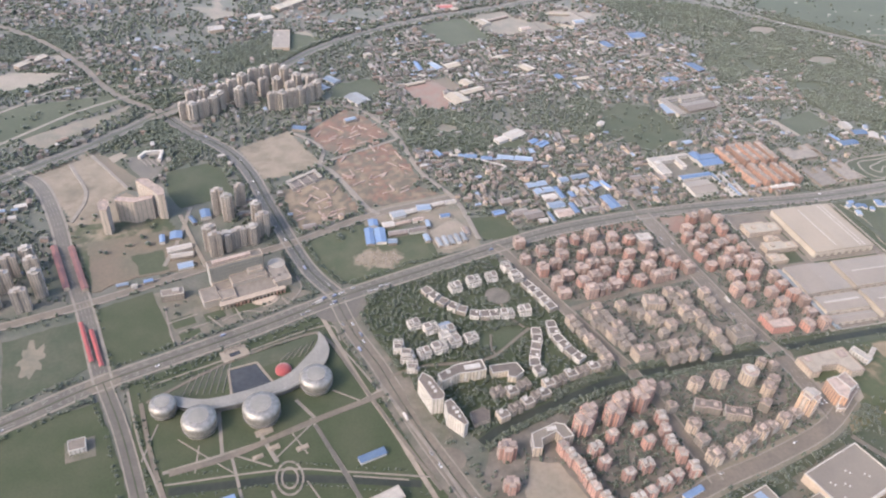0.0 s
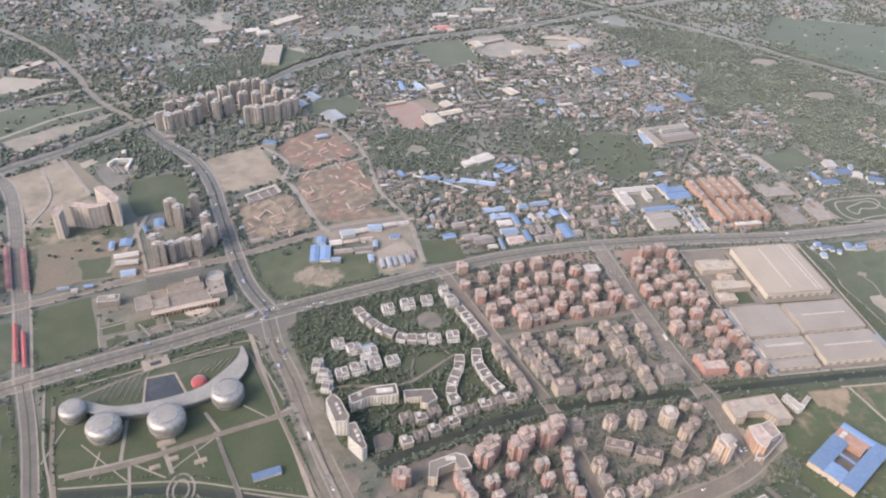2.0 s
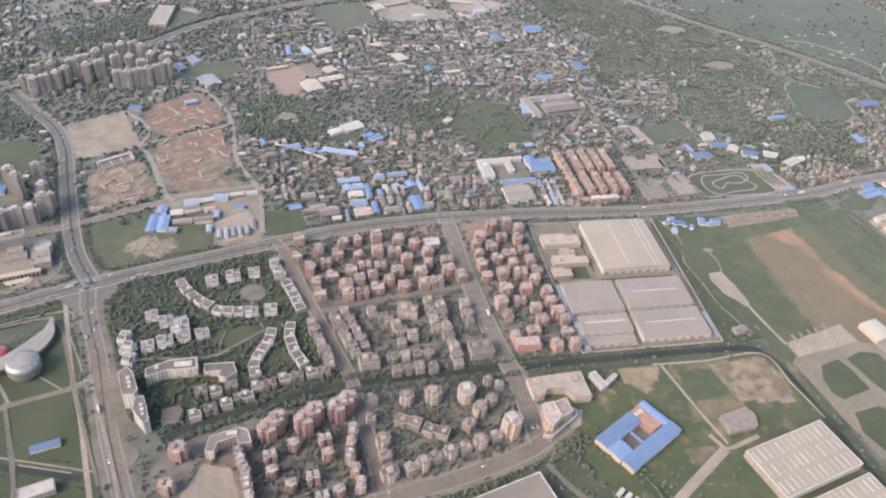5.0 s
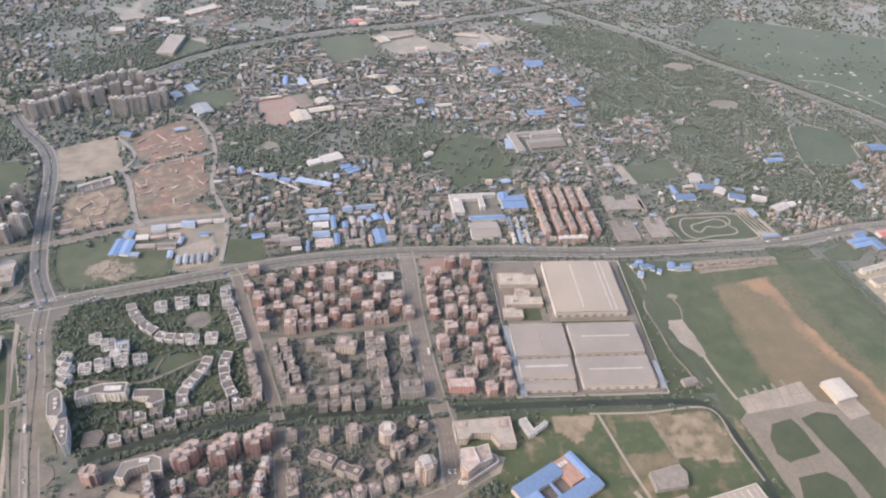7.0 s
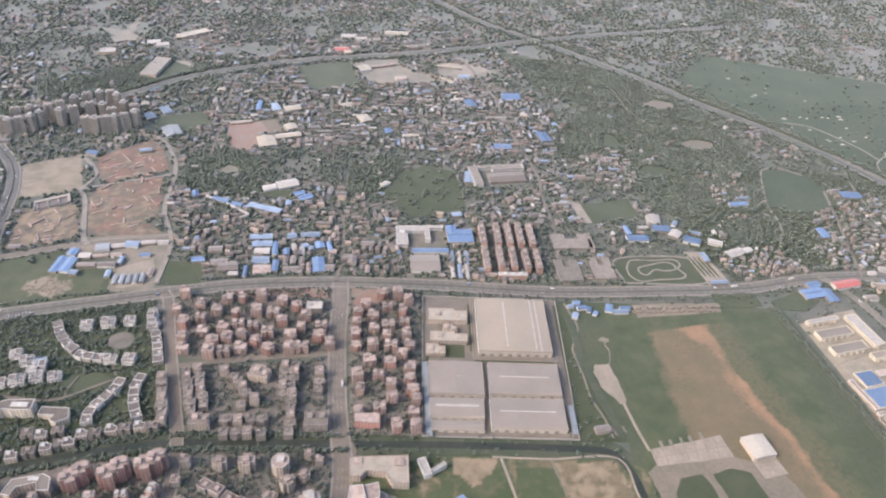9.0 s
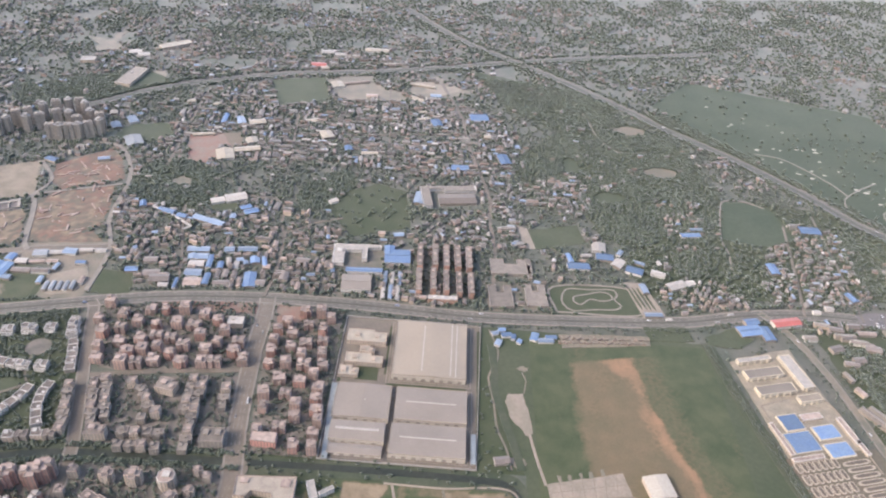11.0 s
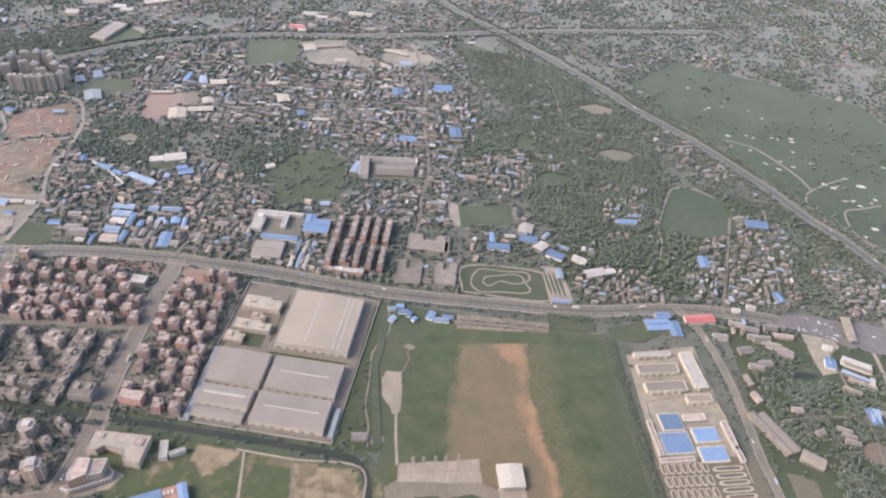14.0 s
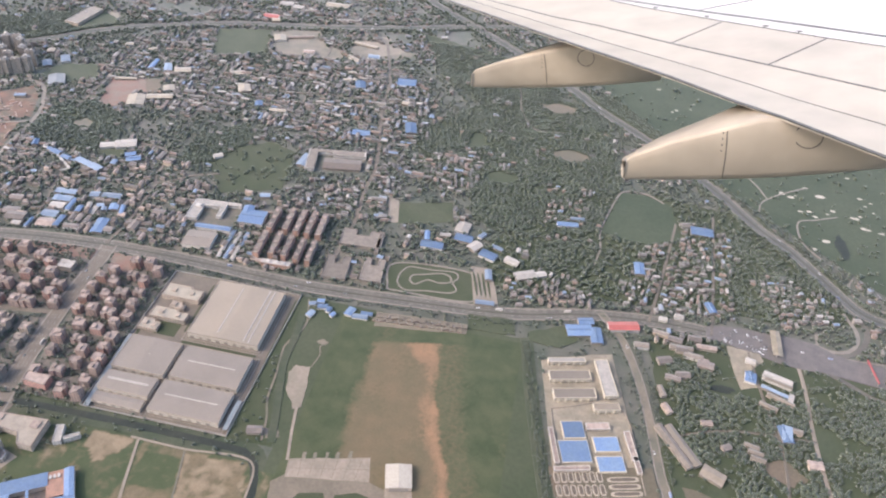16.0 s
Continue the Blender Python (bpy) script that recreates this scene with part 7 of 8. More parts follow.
WORK_ROWS += [(121.5, 418.2, 8.2, 3.2, 85, "P"), (136.3, 426.6, 7.6, 4.1, 6, "B"), (116.9, 402.3, 8.0, 4.0, 94, "P"), (-57.9, 433.0, 8.7, 3.6, 95, "B"),
             (-49.2, 436.2, 8.7, 8.2, 89, "B"), (-46.8, 421.4, 16.1, 5.2, 11, "W"), (-45.0, 412.7, 14.2, 5.0, 4, "W"), (-42.9, 402.2, 9.8, 6.1, 9, "P"), (-38.3, 452.1, 9.6, 3.1, 112, "B"), (-29.7, 457.9, 10.1, 7.0, 97, "B"),
             (-80.3, 389.6, 7.2, 2.9, 8, "P"), (-73.0, 386.9, 4.0, 2.9, 11, "W"), (-64.9, 389.8, 5.7, 2.9, 12, "B"),
             (146, 406, 9, 4, 94, "R")] + [(124 + 4.6 * k, 396 + 0.7 * k, 10, 3.2, 94, "G") for k in range(5)]
for kind, group, spots in (("mill_shed", "sheds of the mill by the main road", MILL_ROWS), ("works_shed", "sheds of the works yard", WORK_ROWS), ("road_hall", "halls of the compound beyond the kart track", ROAD_ROWS), ("far_hall", "works halls among the far villages", FAR_ROWS)):
    for k, (px, py, w, d, r, tone_of) in enumerate(spots):
        shed(kind, w - 0.5, d - 0.5, 2.0 + 0.3 * (k % 3), 0.3 + 0.07 * d, (GREYWALL, WHITEWALL)[k % 2], SHEETS[tone_of][0], SHEETS[tone_of][1], "shed", group, px, py, r)
        claim(rect(px, py, w, d, r), 0.4)
    claim(rect(px, py, w, d, r), 0.5)
ob = thing("covered_walk", "long white-roofed covered walk with two arms", "covered walk")
part("roof", strip(Geo(), [(162, 509), (180, 500), (202, 484)], 2.0, 2.0, 2.5, 0, 99), WHITEROOF, ob)
part("side_roof", strip(Geo(), [(202, 484), (196, 479)], 2.0, 2.0, 2.48, 0, 99), WHITEROOF, ob)
for k in range(8):
    part("post", Geo().box(164 + 5.2 * k, 508 - 3.2 * k, 0.4, 0.4, -0.2, 2.0), GREYWALL, ob)
# factory, dormitories and school
ob = block("factory", [(-19, -12), (-10, -12), (-10, 6), (4, 6), (4, -6), (8, -6), (8, 10), (19, 10), (19, 13), (-19, 13)], 2, 1.8, WHITEWALL, WHITEROOF, WHITEWALL, "white factory range with irregular flat roofs", "factory", heads=[(-14, 4, 4, 4, 1.2)], x=341, y=462, rot=4)
claim(rect(341, 462, 39, 27, 4))
for px, py, w, d, r in ((373, 464, 20, 17, 4), (366, 472, 10, 8, 94), (349, 443, 28, 5, 4), (345, 427, 22, 18, 4)):
    shed("factory_shed", w, d, 3.4, 0.9, WHITEWALL, BLUESTEEL if d != 18 else STEELGREY, "broad factory shed with a steel roof", "shed", "factory sheds", px, py, r, vents=1)
    claim(rect(px, py, w, d, r))
for k in range(6):
    shed("factory_row", 16, 2.6, 2.2, 0.5, WHITEWALL, WHITEROOF if k % 2 else PALEBLUE, "narrow factory row with a pale roof", "shed", "narrow factory rows", 366 + (k % 3) * 5.5, 437 - (k // 3) * 17, 92)
dorm = [block("dormitory", rect(0, 0, 4.4, 28), 4, 1.5, ORANGETILE, GREYROOF, ROSEROOF, "long orange brick dormitory with a pinkish roof", "dormitory", "orange dormitories in rows", [(0, -9, 2, 3, 0.9), (0, 0, 2, 3, 0.9), (0, 9, 2, 3, 0.9)])]
put(dorm, [(391, 465, 3, 1, 1), (392, 434, 3, 1, 1), (403, 467, 3, 1, 1), (412, 467, 3, 1, 1), (421, 467, 3, 1, 1), (430, 467, 3, 1, 1), (403, 436, 3, 0.95, 1), (413, 435, 3, 0.9, 1), (423, 434, 3, 0.9, 1), (432, 434, 3, 0.9, 1)], 4.6, 28)
block("dormitory_gate", rect(0, 0, 22, 4), 3, 1.5, ORANGETILE, WHITEROOF, WHITEWALL, "orange gate range with white roof boxes", "dormitory", heads=[(-6, 0, 2, 2, 1), (0, 0, 2, 2, 1), (6, 0, 2, 2, 1)], x=411, y=415, rot=2)
for px, py, w, d, r in ((464, 464, 33, 20, 4), (455, 426, 18, 26, 4), (482, 430, 16, 26, 4), (478, 463, 3, 26, 4)):
    block("school_block", [(-w / 2, -d / 2), (w / 2, -d / 2), (w / 2, d / 2), (w / 6, d / 2), (w / 6, d / 6), (-w / 6, d / 6), (-w / 6, d / 2), (-w / 2, d / 2)], 1, 2.0, GREYWALL, GREYROOF, GREYWALL, "flat grey school range round a court", "school", "grey school ranges", x=px, y=py, rot=r)
    claim(rect(px, py, w, d, r))
for k in range(4):
    u = -5.4 + 3.4 * k
    patch("lane_island", [(565 + u + 0.9 * math.cos(a) + 0.27 * 13 * math.sin(a) * -1, 438 + 13 * math.sin(a)) for a in [2 * math.pi * q / 18 for q in range(18)]], LAWN, "narrow grass island between pale practice lanes", "lawn", lift=0.12)
ob = block("mill", [(-26, -16), (-18, -16), (-18, 12), (-4, 12), (-4, 8), (26, 8), (26, 16), (-26, 16)], 2, 1.8, WHITEWALL, GREYROOF, WHITEROOF, "pale old mill with a broken court", "factory", x=412, y=562, rot=10)
part("hall_roof", Geo().gable(6, -4, 34, 16, 2.6, 1.0), TERRACEROOF, ob, "dusty brown hall roof")
part("hall_wall", Geo().box(6, -4, 33, 15, -0.3, 2.6), GREYWALL, ob)
claim(rect(412, 562, 52, 32, 10))

for px, py, w, d, r, roof, lab in ((66, 863, 38, 13, 40, CREAMROOF, "long flat hall with a cream roof"), (-14, 799, 16, 12, 10, WHITEROOF, "white hall with a flat roof"),
                                   (50, 762, 17, 46, -6, GREYROOF, "large grey hall under a ribbed roof"), (-187, 733, 8, 20, -40, CREAMROOF, "long range with a cream roof"), (-177, 742, 8, 18, -40, CREAMROOF, "long range with a cream roof")):
    block("works_hall", rect(0, 0, w, d), 2, 1.8, BEIGEWALL, roof, WHITEROOF, lab, "hall", "halls beyond the villages", [(-w / 5, d / 6, 2, 2, 0.7)], x=px, y=py, rot=r)
    claim(rect(px, py, w, d, r), 1)
# waterworks
CREAMWALL = mat("cream render", (0.48, 0.41, 0.30), (0.40, 0.345, 0.255), 0.3, 1.2)
for px, py, w, d, r, roof, lab in ((633, 376, 26, 4, 15, WHITEROOF, "white pump house with a pale roof"), (636, 363, 28, 8, 15, BROWNROOF, "brown-roofed filter hall with white walls"),
                                   (640, 348, 28, 8, 15, BROWNROOF, "brown-roofed filter hall with white walls"), (660, 367, 9, 32, 15, WHITEROOF, "pale machine hall with a flat roof"), (661, 342, 17, 6, 15, SAND, "sand-coloured store with a flat roof")):
    ob = block("filter_hall", rect(0, 0, w, d), 2, 1.6, CREAMWALL, roof, CREAMWALL, lab, "hall", "halls of the waterworks", x=px, y=py, rot=r)
    for k in range(int(w / 5)):
        part("buttress", Geo().box(-w / 2 + 2.5 + 5 * k, -d / 2 - 0.5, 0.7, 1.0, -0.2, 2.6), CREAMWALL, ob)
for px, py, w, d in ((641, 320, 13, 12), (643, 304, 18, 15), (662, 314, 15, 10), (665, 300, 16, 10)):
    ob = thing("settling_tank", "square tank under a bright blue cover with a white rim", "tank", "blue covered tanks", px, py, 15)
    part("tank_wall", Geo().box(0, 0, w + 1.2, d + 1.2, -0.3, 1.8), CREAMWALL, ob)
    part("cover", Geo().gable(0, 0, w, d, 1.85, 0.35, 0, 0.2), BLUESTEEL, ob, "bright blue cover sheet")
BEDRIM = mat("pale bed rim", (0.37, 0.305, 0.22), (0.29, 0.24, 0.18), 0.3, 1.0)
patch("bed_floor", [(628, 290), (662, 298), (690, 304), (702, 250), (650, 238), (640, 245)], BROWN, "brown worn floor between the filter beds", "yard")
PITBED = mat("wet filter bed", (0.125, 0.098, 0.068), (0.10, 0.08, 0.058), 0.3, 1.0, rough=0.4)
beds = []
for i in range(7):
    for j in range(5):
        beds.append((633.5 + i * 4.2 + j * 2.3, 283.5 + i * 1.1 - j * 8.6, 15, 1))
for j in range(9):
    beds.append((672.5 + j * 1.3, 291.5 - j * 4.6, 105, 2.6))
for px, py, turn, long in beds:
    ob = thing("filter_bed", "rounded concrete filter bed with dark water", "filter bed", "rows of filter beds", px, py, turn)
    part("rim", Geo().prism([(1.75 * math.copysign(abs(math.cos(a)) ** 0.5, math.cos(a)), 3.7 * long * math.copysign(abs(math.sin(a)) ** 0.5, math.sin(a))) for a in [math.pi * (k + 0.5) / 8 for k in range(16)]], -0.2, 1.0), BEDRIM, ob)
    part("bed", Geo().prism([(1.1 * math.copysign(abs(math.cos(a)) ** 0.5, math.cos(a)), 3.0 * long * math.copysign(abs(math.sin(a)) ** 0.5, math.sin(a))) for a in [math.pi * (k + 0.5) / 8 for k in range(16)]], 0.8, 1.03), PITBED, ob)
for px, py, w, d, r in ((656, 326, 15, 5, 15), (677, 316, 4, 22, 15), (630, 305, 3, 26, 14), (681, 303, 3, 12, 15), (642, 291, 22, 3, 15)):
    block("pump_annex", rect(0, 0, w, d), 1, 2.2, BEIGEWALL, ROSEROOF, WHITEWALL, "low cream annex of the waterworks", "annex", "annexes of the waterworks", x=px, y=py, rot=r)
g = Geo()
for pts in ([(626, 334), (670, 345), (686, 284)], [(626, 334), (636, 272)]):
    strip(g, pts, 0.5, -0.2, 1.1)
solid("boundary_wall", g, CONCRETE, "pale boundary wall of the waterworks", "wall")
for px, py, w, d, r, roof, lab in ((703, 323, 34, 5, -56, GREYROOF, "long grey farm shed"), (709, 325, 32, 5, -56, BROWNROOF, "long brown farm shed"), (726, 307, 14, 9, -25, CONCRETE, "pale broken-roofed farm hall")):
    shed("farm_shed", w, d, 2.4, 0.7, GREYWALL, roof, lab + " among trees", "shed", "farm sheds by the road", px, py, r)
    claim(rect(px, py, w, d, r))
shed("red_hall", 22, 8, 3.0, 1.0, WHITEWALL, REDROOF, "hall with a bright red steel roof", "hall", x=671, y=420, rot=15)
claim(rect(671, 420, 22, 8, 15))
ob = thing("toll_canopy", "pale pink toll station canopy", "toll station", x=780, y=431, rot=-2)
part("roof", Geo().gable(0, 0, 25, 7, 4.0, 0.7, 90), CREAM, ob)
red_sign = thing("gantry", "red sign gantry over the toll road", "gantry", x=845, y=421, rot=98)
part("beam", Geo().box(0, 0, 21, 0.9, 3.0, 4.2), REDPAINT, red_sign)
for k in (-10, 0, 10):
    part("post", Geo().box(k, 0, 0.5, 0.5, -0.2, 3.0), GREYWALL, red_sign)
for k in range(5):
    part("post", Geo().box(0, -10 + 5 * k, 0.6, 0.6, -0.2, 3.9), WHITEWALL, ob)
FARM_ROWS = [(720, 404, 13, 5, -8, WHITEWALL, GREYROOF, "pale house with a grey roof"), (727, 399, 6, 8, -8, GREYWALL, ROSEROOF, "grey house with a pinkish roof"), (698, 421, 11, 4, -10, BEIGEWALL, GREYROOF, "grey-roofed roadside house"),
                                   (708, 417, 10, 5, -8, GREYWALL, DARKTILE, "grey roadside house"), (712, 410, 16, 4, 2, GREYWALL, BROWNROOF, "long brown-roofed house"), (730, 415, 14, 4, 2, GREYWALL, ROSEROOF, "long rose-roofed house"),
                                   (777, 398, 19, 5, -18, WHITEWALL, WHITEROOF, "white hall with a pale roof"), (777, 394, 18, 3, -18, WHITEWALL, BROWNROOF, "low brown-roofed wing"), (758, 394, 7, 9, -8, WHITEWALL, BLUESTEEL, "small hall with a blue steel roof"), (776, 351, 6, 12, -8, WHITEWALL, PALEBLUE, "blue tin-roofed yard house"), (783, 354, 6, 4, -8, BEIGEWALL, GREYROOF, "pale house"), (774, 385, 20, 2.6, -20, GREYWALL, PALEBLUE, "low shed with a faded blue-green roof")]
FARM_ROWS += [(776, 379, 18, 2.6, -20, GREYWALL, GREYROOF, "low grey shed"), (783, 381, 3, 9, -20, WHITEWALL, WHITEROOF, "narrow white shed"), (767, 371, 12, 3, -20, GREYWALL, GREYROOF, "grey roofed shed"),
                                   (752, 335, 9, 3, -12, GREYWALL, GREYROOF, "grey roofed pig shed"), (754, 330.5, 9, 3, -12, GREYWALL, GREYROOF, "grey roofed pig shed"), (755, 326, 9, 3, -12, GREYWALL, GREYROOF, "grey roofed pig shed"),
                                   (725, 346, 7, 4, 10, BEIGEWALL, ROSEROOF, "small rose-roofed house"), (736, 330, 6, 4, 30, GREYWALL, DARKTILE, "small grey house"), (790, 330, 9, 6, 5, BEIGEWALL, ROSEROOF, "rose-roofed farmhouse"),
                                   (700, 352, 8, 4, -60, BEIGEWALL, ROSEROOF, "roadside house with a rose roof"), (697, 366, 9, 3.6, -70, GREYWALL, GREYROOF, "grey roadside house"), (705, 380, 10, 4, -5, GREYWALL, DARKTILE, "dark-roofed house"), (684, 405, 10, 5, 5, WHITEWALL, GREYROOF, "roadside yard house")]
for px, py, w, d, r, wall, roof, lab in FARM_ROWS:
    shed("farm_building", w, d, 2.6, 0.7, wall, roof, lab + " among trees", "house", "houses in the eastern wood", px, py, r)
    claim(rect(px, py, w, d, r), 0.5)
for k in range(26):
    x, y = 497 + k * 2.5, 381.5 + 0.2 * k + (3.4 if k % 2 else -0.8)
    block("low_ruin", rect(0, 0, 3.2 + k % 3, 2.6 + k % 2), 1, 1.1 + 0.3 * (k % 3), (REDBRICK, SAND, PINKBRICK)[k % 3], DIRT, SAND, "low brick hut without a roof", "hut", "roofless huts by the field", x=x, y=y, rot=4 + 9 * (k % 3))
for k, (x, y, r, w, d) in enumerate(((452, 374, 70, 6, 4), (458, 383, 10, 7, 4), (463, 381, 80, 5, 3), (450, 384, 20, 5, 3), (467, 377, 60, 4, 3), (478, 383, 75, 8, 5), (486, 380, 5, 11, 4), (490, 384, 5, 8, 3), (455, 388, 10, 5, 3))):
    shed("blue_hut", w, d, 1.8, 0.4, WHITEWALL, BLUESTEEL if k % 3 else PALEBLUE, "small hut with a blue steel roof", "hut", "blue huts by the main road", x, y, r)
for ob, m in originals:
    ob.matrix_basis = m

# ---- villages and trees ----
nrng = np.random.default_rng(5)
woods = np.zeros((ON, OM), dtype=bool)
town = np.zeros((ON, OM), dtype=bool)
wild = np.zeros((ON, OM), dtype=bool)
fill(wild, [(306, 529), (323, 563), (345, 578), (372, 568), (380, 510), (333, 490)])
leafy = np.zeros((ON, OM), dtype=bool)
bare = np.zeros((ON, OM), dtype=bool)
for poly in WOODS:
    fill(woods, poly)
for x, y, rx, ry in ((490, 583, 9, 7), (522, 574, 8, 6), (522, 547, 9, 6), (563, 605, 8, 6), (592, 634, 9, 6), (609, 581, 10, 7), (639, 581, 8, 7), (596, 714, 10, 7), (611, 547, 10, 8), (622, 623, 8, 5),
                     (817, 492, 12, 8), (798, 462, 16, 8), (612, 453, 30, 12), (718, 541, 22, 14), (700, 476, 26, 26), (820, 470, 12, 8), (735, 318, 8, 6), (722, 300, 7, 6), (820, 352, 9, 7), (838, 330, 9, 8)):
    fill(town, blob(x, y, rx, ry, 0.7 * x))
    fill(woods, blob(x, y, rx, ry, 0.7 * x), 0, False)
TOWN_AREAS = [[(130, 610), (130, 744), (240, 800), (360, 806), (450, 740), (480, 690), (470, 600), (440, 600), (385, 600), (300, 610), (230, 600)],
             [(157, 420), (184, 500), (215, 540), (250, 545), (320, 500), (330, 412), (240, 406), (185, 402)], [(430, 486), (480, 486), (470, 560), (455, 620), (440, 600), (436, 520)],
             [(480, 600), (545, 620), (540, 560), (490, 555)], [(600, 560), (640, 570), (642, 532), (603, 524)]]
TOWN_AREAS += [[(670, 440), (680, 500), (712, 570), (760, 555), (752, 450)], [(578, 446), (648, 446), (652, 434), (588, 420)],
             [(690, 432), (735, 432), (735, 405), (690, 400)], [(770, 500), (800, 520), (830, 470), (790, 450)], [(150, 800), (200, 860), (420, 900), (400, 870), (270, 835)]]
for poly in TOWN_AREAS:
    fill(town, poly)
for poly in ([(60, 352), (155, 381), (182, 322), (198, 275), (198, 262), (120, 246), (100, 235), (84, 246), (68, 290)], [(166, 392), (281, 398), (287, 328), (192, 320)], [(290, 398), (342, 395), (342, 262), (302, 262)],
             [(193, 317), (287, 326), (294, 263), (211, 260)], [(213, 252), (293, 252), (292, 203), (252, 190), (214, 183)], [(150, 240), (207, 250), (208, 180), (150, 168)], [(308, 206), (318, 216), (350, 180), (345, 158), (330, 160)]):
    fill(leafy, poly)
BARE_AREAS = [[(306, 529), (323, 563), (345, 578), (372, 568), (380, 510), (333, 490)], [(436, 390), (604, 392), (640, 200), (470, 200), (452, 300)], [(-330, 560), (-180, 580), (-90, 650), (-110, 660), (-230, 640)],
             [(-97, 372), (-63, 384), (-44, 331), (-82, 317)], [(-142, 354), (-104, 364), (-93, 322), (-133, 298)], [(-72, 306), (38, 341), (57, 275), (84, 180), (75, 60), (-30, 60), (-66, 250)],
             [(30, 402), (39, 417), (80, 430), (146, 398), (120, 378), (60, 364)]]
BARE_AREAS += [[(-134, 284), (-86, 296), (-68, 236), (-50, 160), (-170, 160)], [(392, 214), (424, 246), (460, 246), (470, 200), (480, 150), (420, 150)],
             [(350, 120), (380, 160), (420, 180), (470, 140), (470, 60), (360, 60)], [(-130, 500), (-40, 500), (30, 380), (-60, 380), (-120, 390)], [(-57, 521), (-28, 530), (-16, 519), (-9, 482), (-47, 470), (-57, 494)], [(-90, 552), (-58, 556), (-56, 532), (-70, 505), (-84, 520)], 
             [(700, 720), (640, 800), (700, 880), (900, 820), (960, 640), (1000, 470), (900, 490), (830, 560), (770, 620)]]
for poly in BARE_AREAS:
    fill(bare, poly)
fill(bare, [(322, 228), (392, 250), (396, 215), (360, 180), (340, 205)])
fill(bare, [(105, 176), (105, 100), (160, 100), (212, 176)])


def tone(x, y, s, seed=0.0):
    return noise.noise((x / s, y / s, seed))


houses = []
for gx in np.arange(-330, 1010, 5.6):
    for gy in np.arange(412, 1300, 5.6):
        if gy > 0.25 * gx + 1010:
            continue
        x, y = gx + nrng.uniform(-2.2, 2.2), gy + nrng.uniform(-2.2, 2.2)
        i, j = int(x) - OX, int(y) - OY
        if not (2 < i < ON - 3 and 2 < j < OM - 3) or taken[i - 1:i + 2, j - 1:j + 2].any() or bare[i, j]:
            continue
        share = (0.62 + 0.5 * tone(x, y, 22, 19.0) if x < 560 else 0.95 if y < 505 else 0.75) if town[i, j] else 0.03 if woods[i, j] else 0.2 + 1.0 * max(-0.3, tone(x, y, 60)) + 0.45 * tone(x, y, 17, 3.0)
        if x > 480 and y < 620 and not town[i, j]:
            share *= 0.35
        if y > 700 and x > 560:
            share *= 0.3
        if nrng.random() < share:
            turn = 12 * round(3 * tone(x, y, 120, 7.0)) + 4 + nrng.uniform(-5, 5) + (90 if nrng.random() < 0.35 else 0)
            w, d = nrng.uniform(2.6, 6.0), nrng.uniform(2.0, 3.4)
            if town[i, j]:
                turn = 4 + nrng.uniform(-3, 3) + (90 if tone(x, y, 24, 11.0) > 0.12 else 0)
                w, d = nrng.uniform(3.4, 8.5), nrng.uniform(2.0, 3.3)
                if y < 560:
                    turn += 26 * tone(x, y, 30, 13.0)
                    w, d = w * 0.8, d * 0.95
                if x > 560:
                    w, d = w * (0.8 if y < 505 else 0.66), d * 0.85
            if nrng.random() < 0.05:
                w, d = w * 1.7, d * 1.5
            houses.append((x, y, turn, w, d, nrng.uniform(1.6, 3.4)))
            fill(taken, rect(x, y, w, d, turn), 0.2)
houses.sort(key=lambda q: q[1] + 0.25 * abs(q[0] - 300))
near, far = houses[:280], houses[280:]
homes = [shed("village_house", 6, 4, 2.6, 0.8, GREYWALL, DARKTILE, "grey village house with a dark tile roof", "house", "village houses beyond the main road"),
         shed("village_house", 6, 4, 3.0, 0.7, BEIGEWALL, ROSEROOF, "village house with a faded pinkish roof", "house", "village houses beyond the main road"),
         shed("village_house", 6, 4, 2.8, 0.6, BEIGEWALL, TERRACEROOF, "pale village house with a brown roof", "house", "village houses beyond the main road"),
         shed("village_house", 6, 4, 2.4, 0.6, GREYWALL, PALEBLUE, "village house with a faded blue tin roof", "house", "village houses beyond the main road"),
         block("village_block", rect(0, 0, 6, 4.4), 3, 1.3, GREYWALL, TERRACEROOF, ROSEROOF, "small flat-roofed village block", "house", "village houses beyond the main road", [(1.4, 0.6, 1.6, 1.6, 0.9)])]
for k, (x, y, r, w, d, h) in enumerate(near):
    pick = (0, 4, 1, 2, 0, 3, 0, 4, 1, 0, 2, 0)[(k * 7) % 12]
    m = pose(x, y, 0, 0, 0, r) @ Matrix.Diagonal((w / 6, d / 4, h / 2.7, 1))
    if k < 12 and not homes[pick].get("set"):
        homes[pick]["set"] = 1
        homes[pick].matrix_basis = m
        first_scale = homes[pick].scale.copy()
    else:
        o = copy_thing(homes[pick], m)
        o.matrix_basis = m
g, gr = Geo(), Geo()
for x, y, r, w, d, h in far:
    g.box(x, y, w, d, -0.2, h, r)
    if (int(x * 3) + int(y * 5)) % 3:
        gr.gable(x, y, w + 0.4, d + 0.4, h, 0.7, r, 0.12)
    else:
        gr.box(x, y, w - 0.3, d - 0.3, h, h + 0.25, r).box(x + 0.6, y, w * 0.3, d * 0.4, h + 0.25, h + 1.0, r)
ob = solid("distant_village", g, FARWALL, "hundreds of low village houses packed together", "village", "stuff")
ob = solid("distant_roofs", gr, FARROOF, "grey, brown, white and blue roofs of the distant villages", "roofs", "stuff")

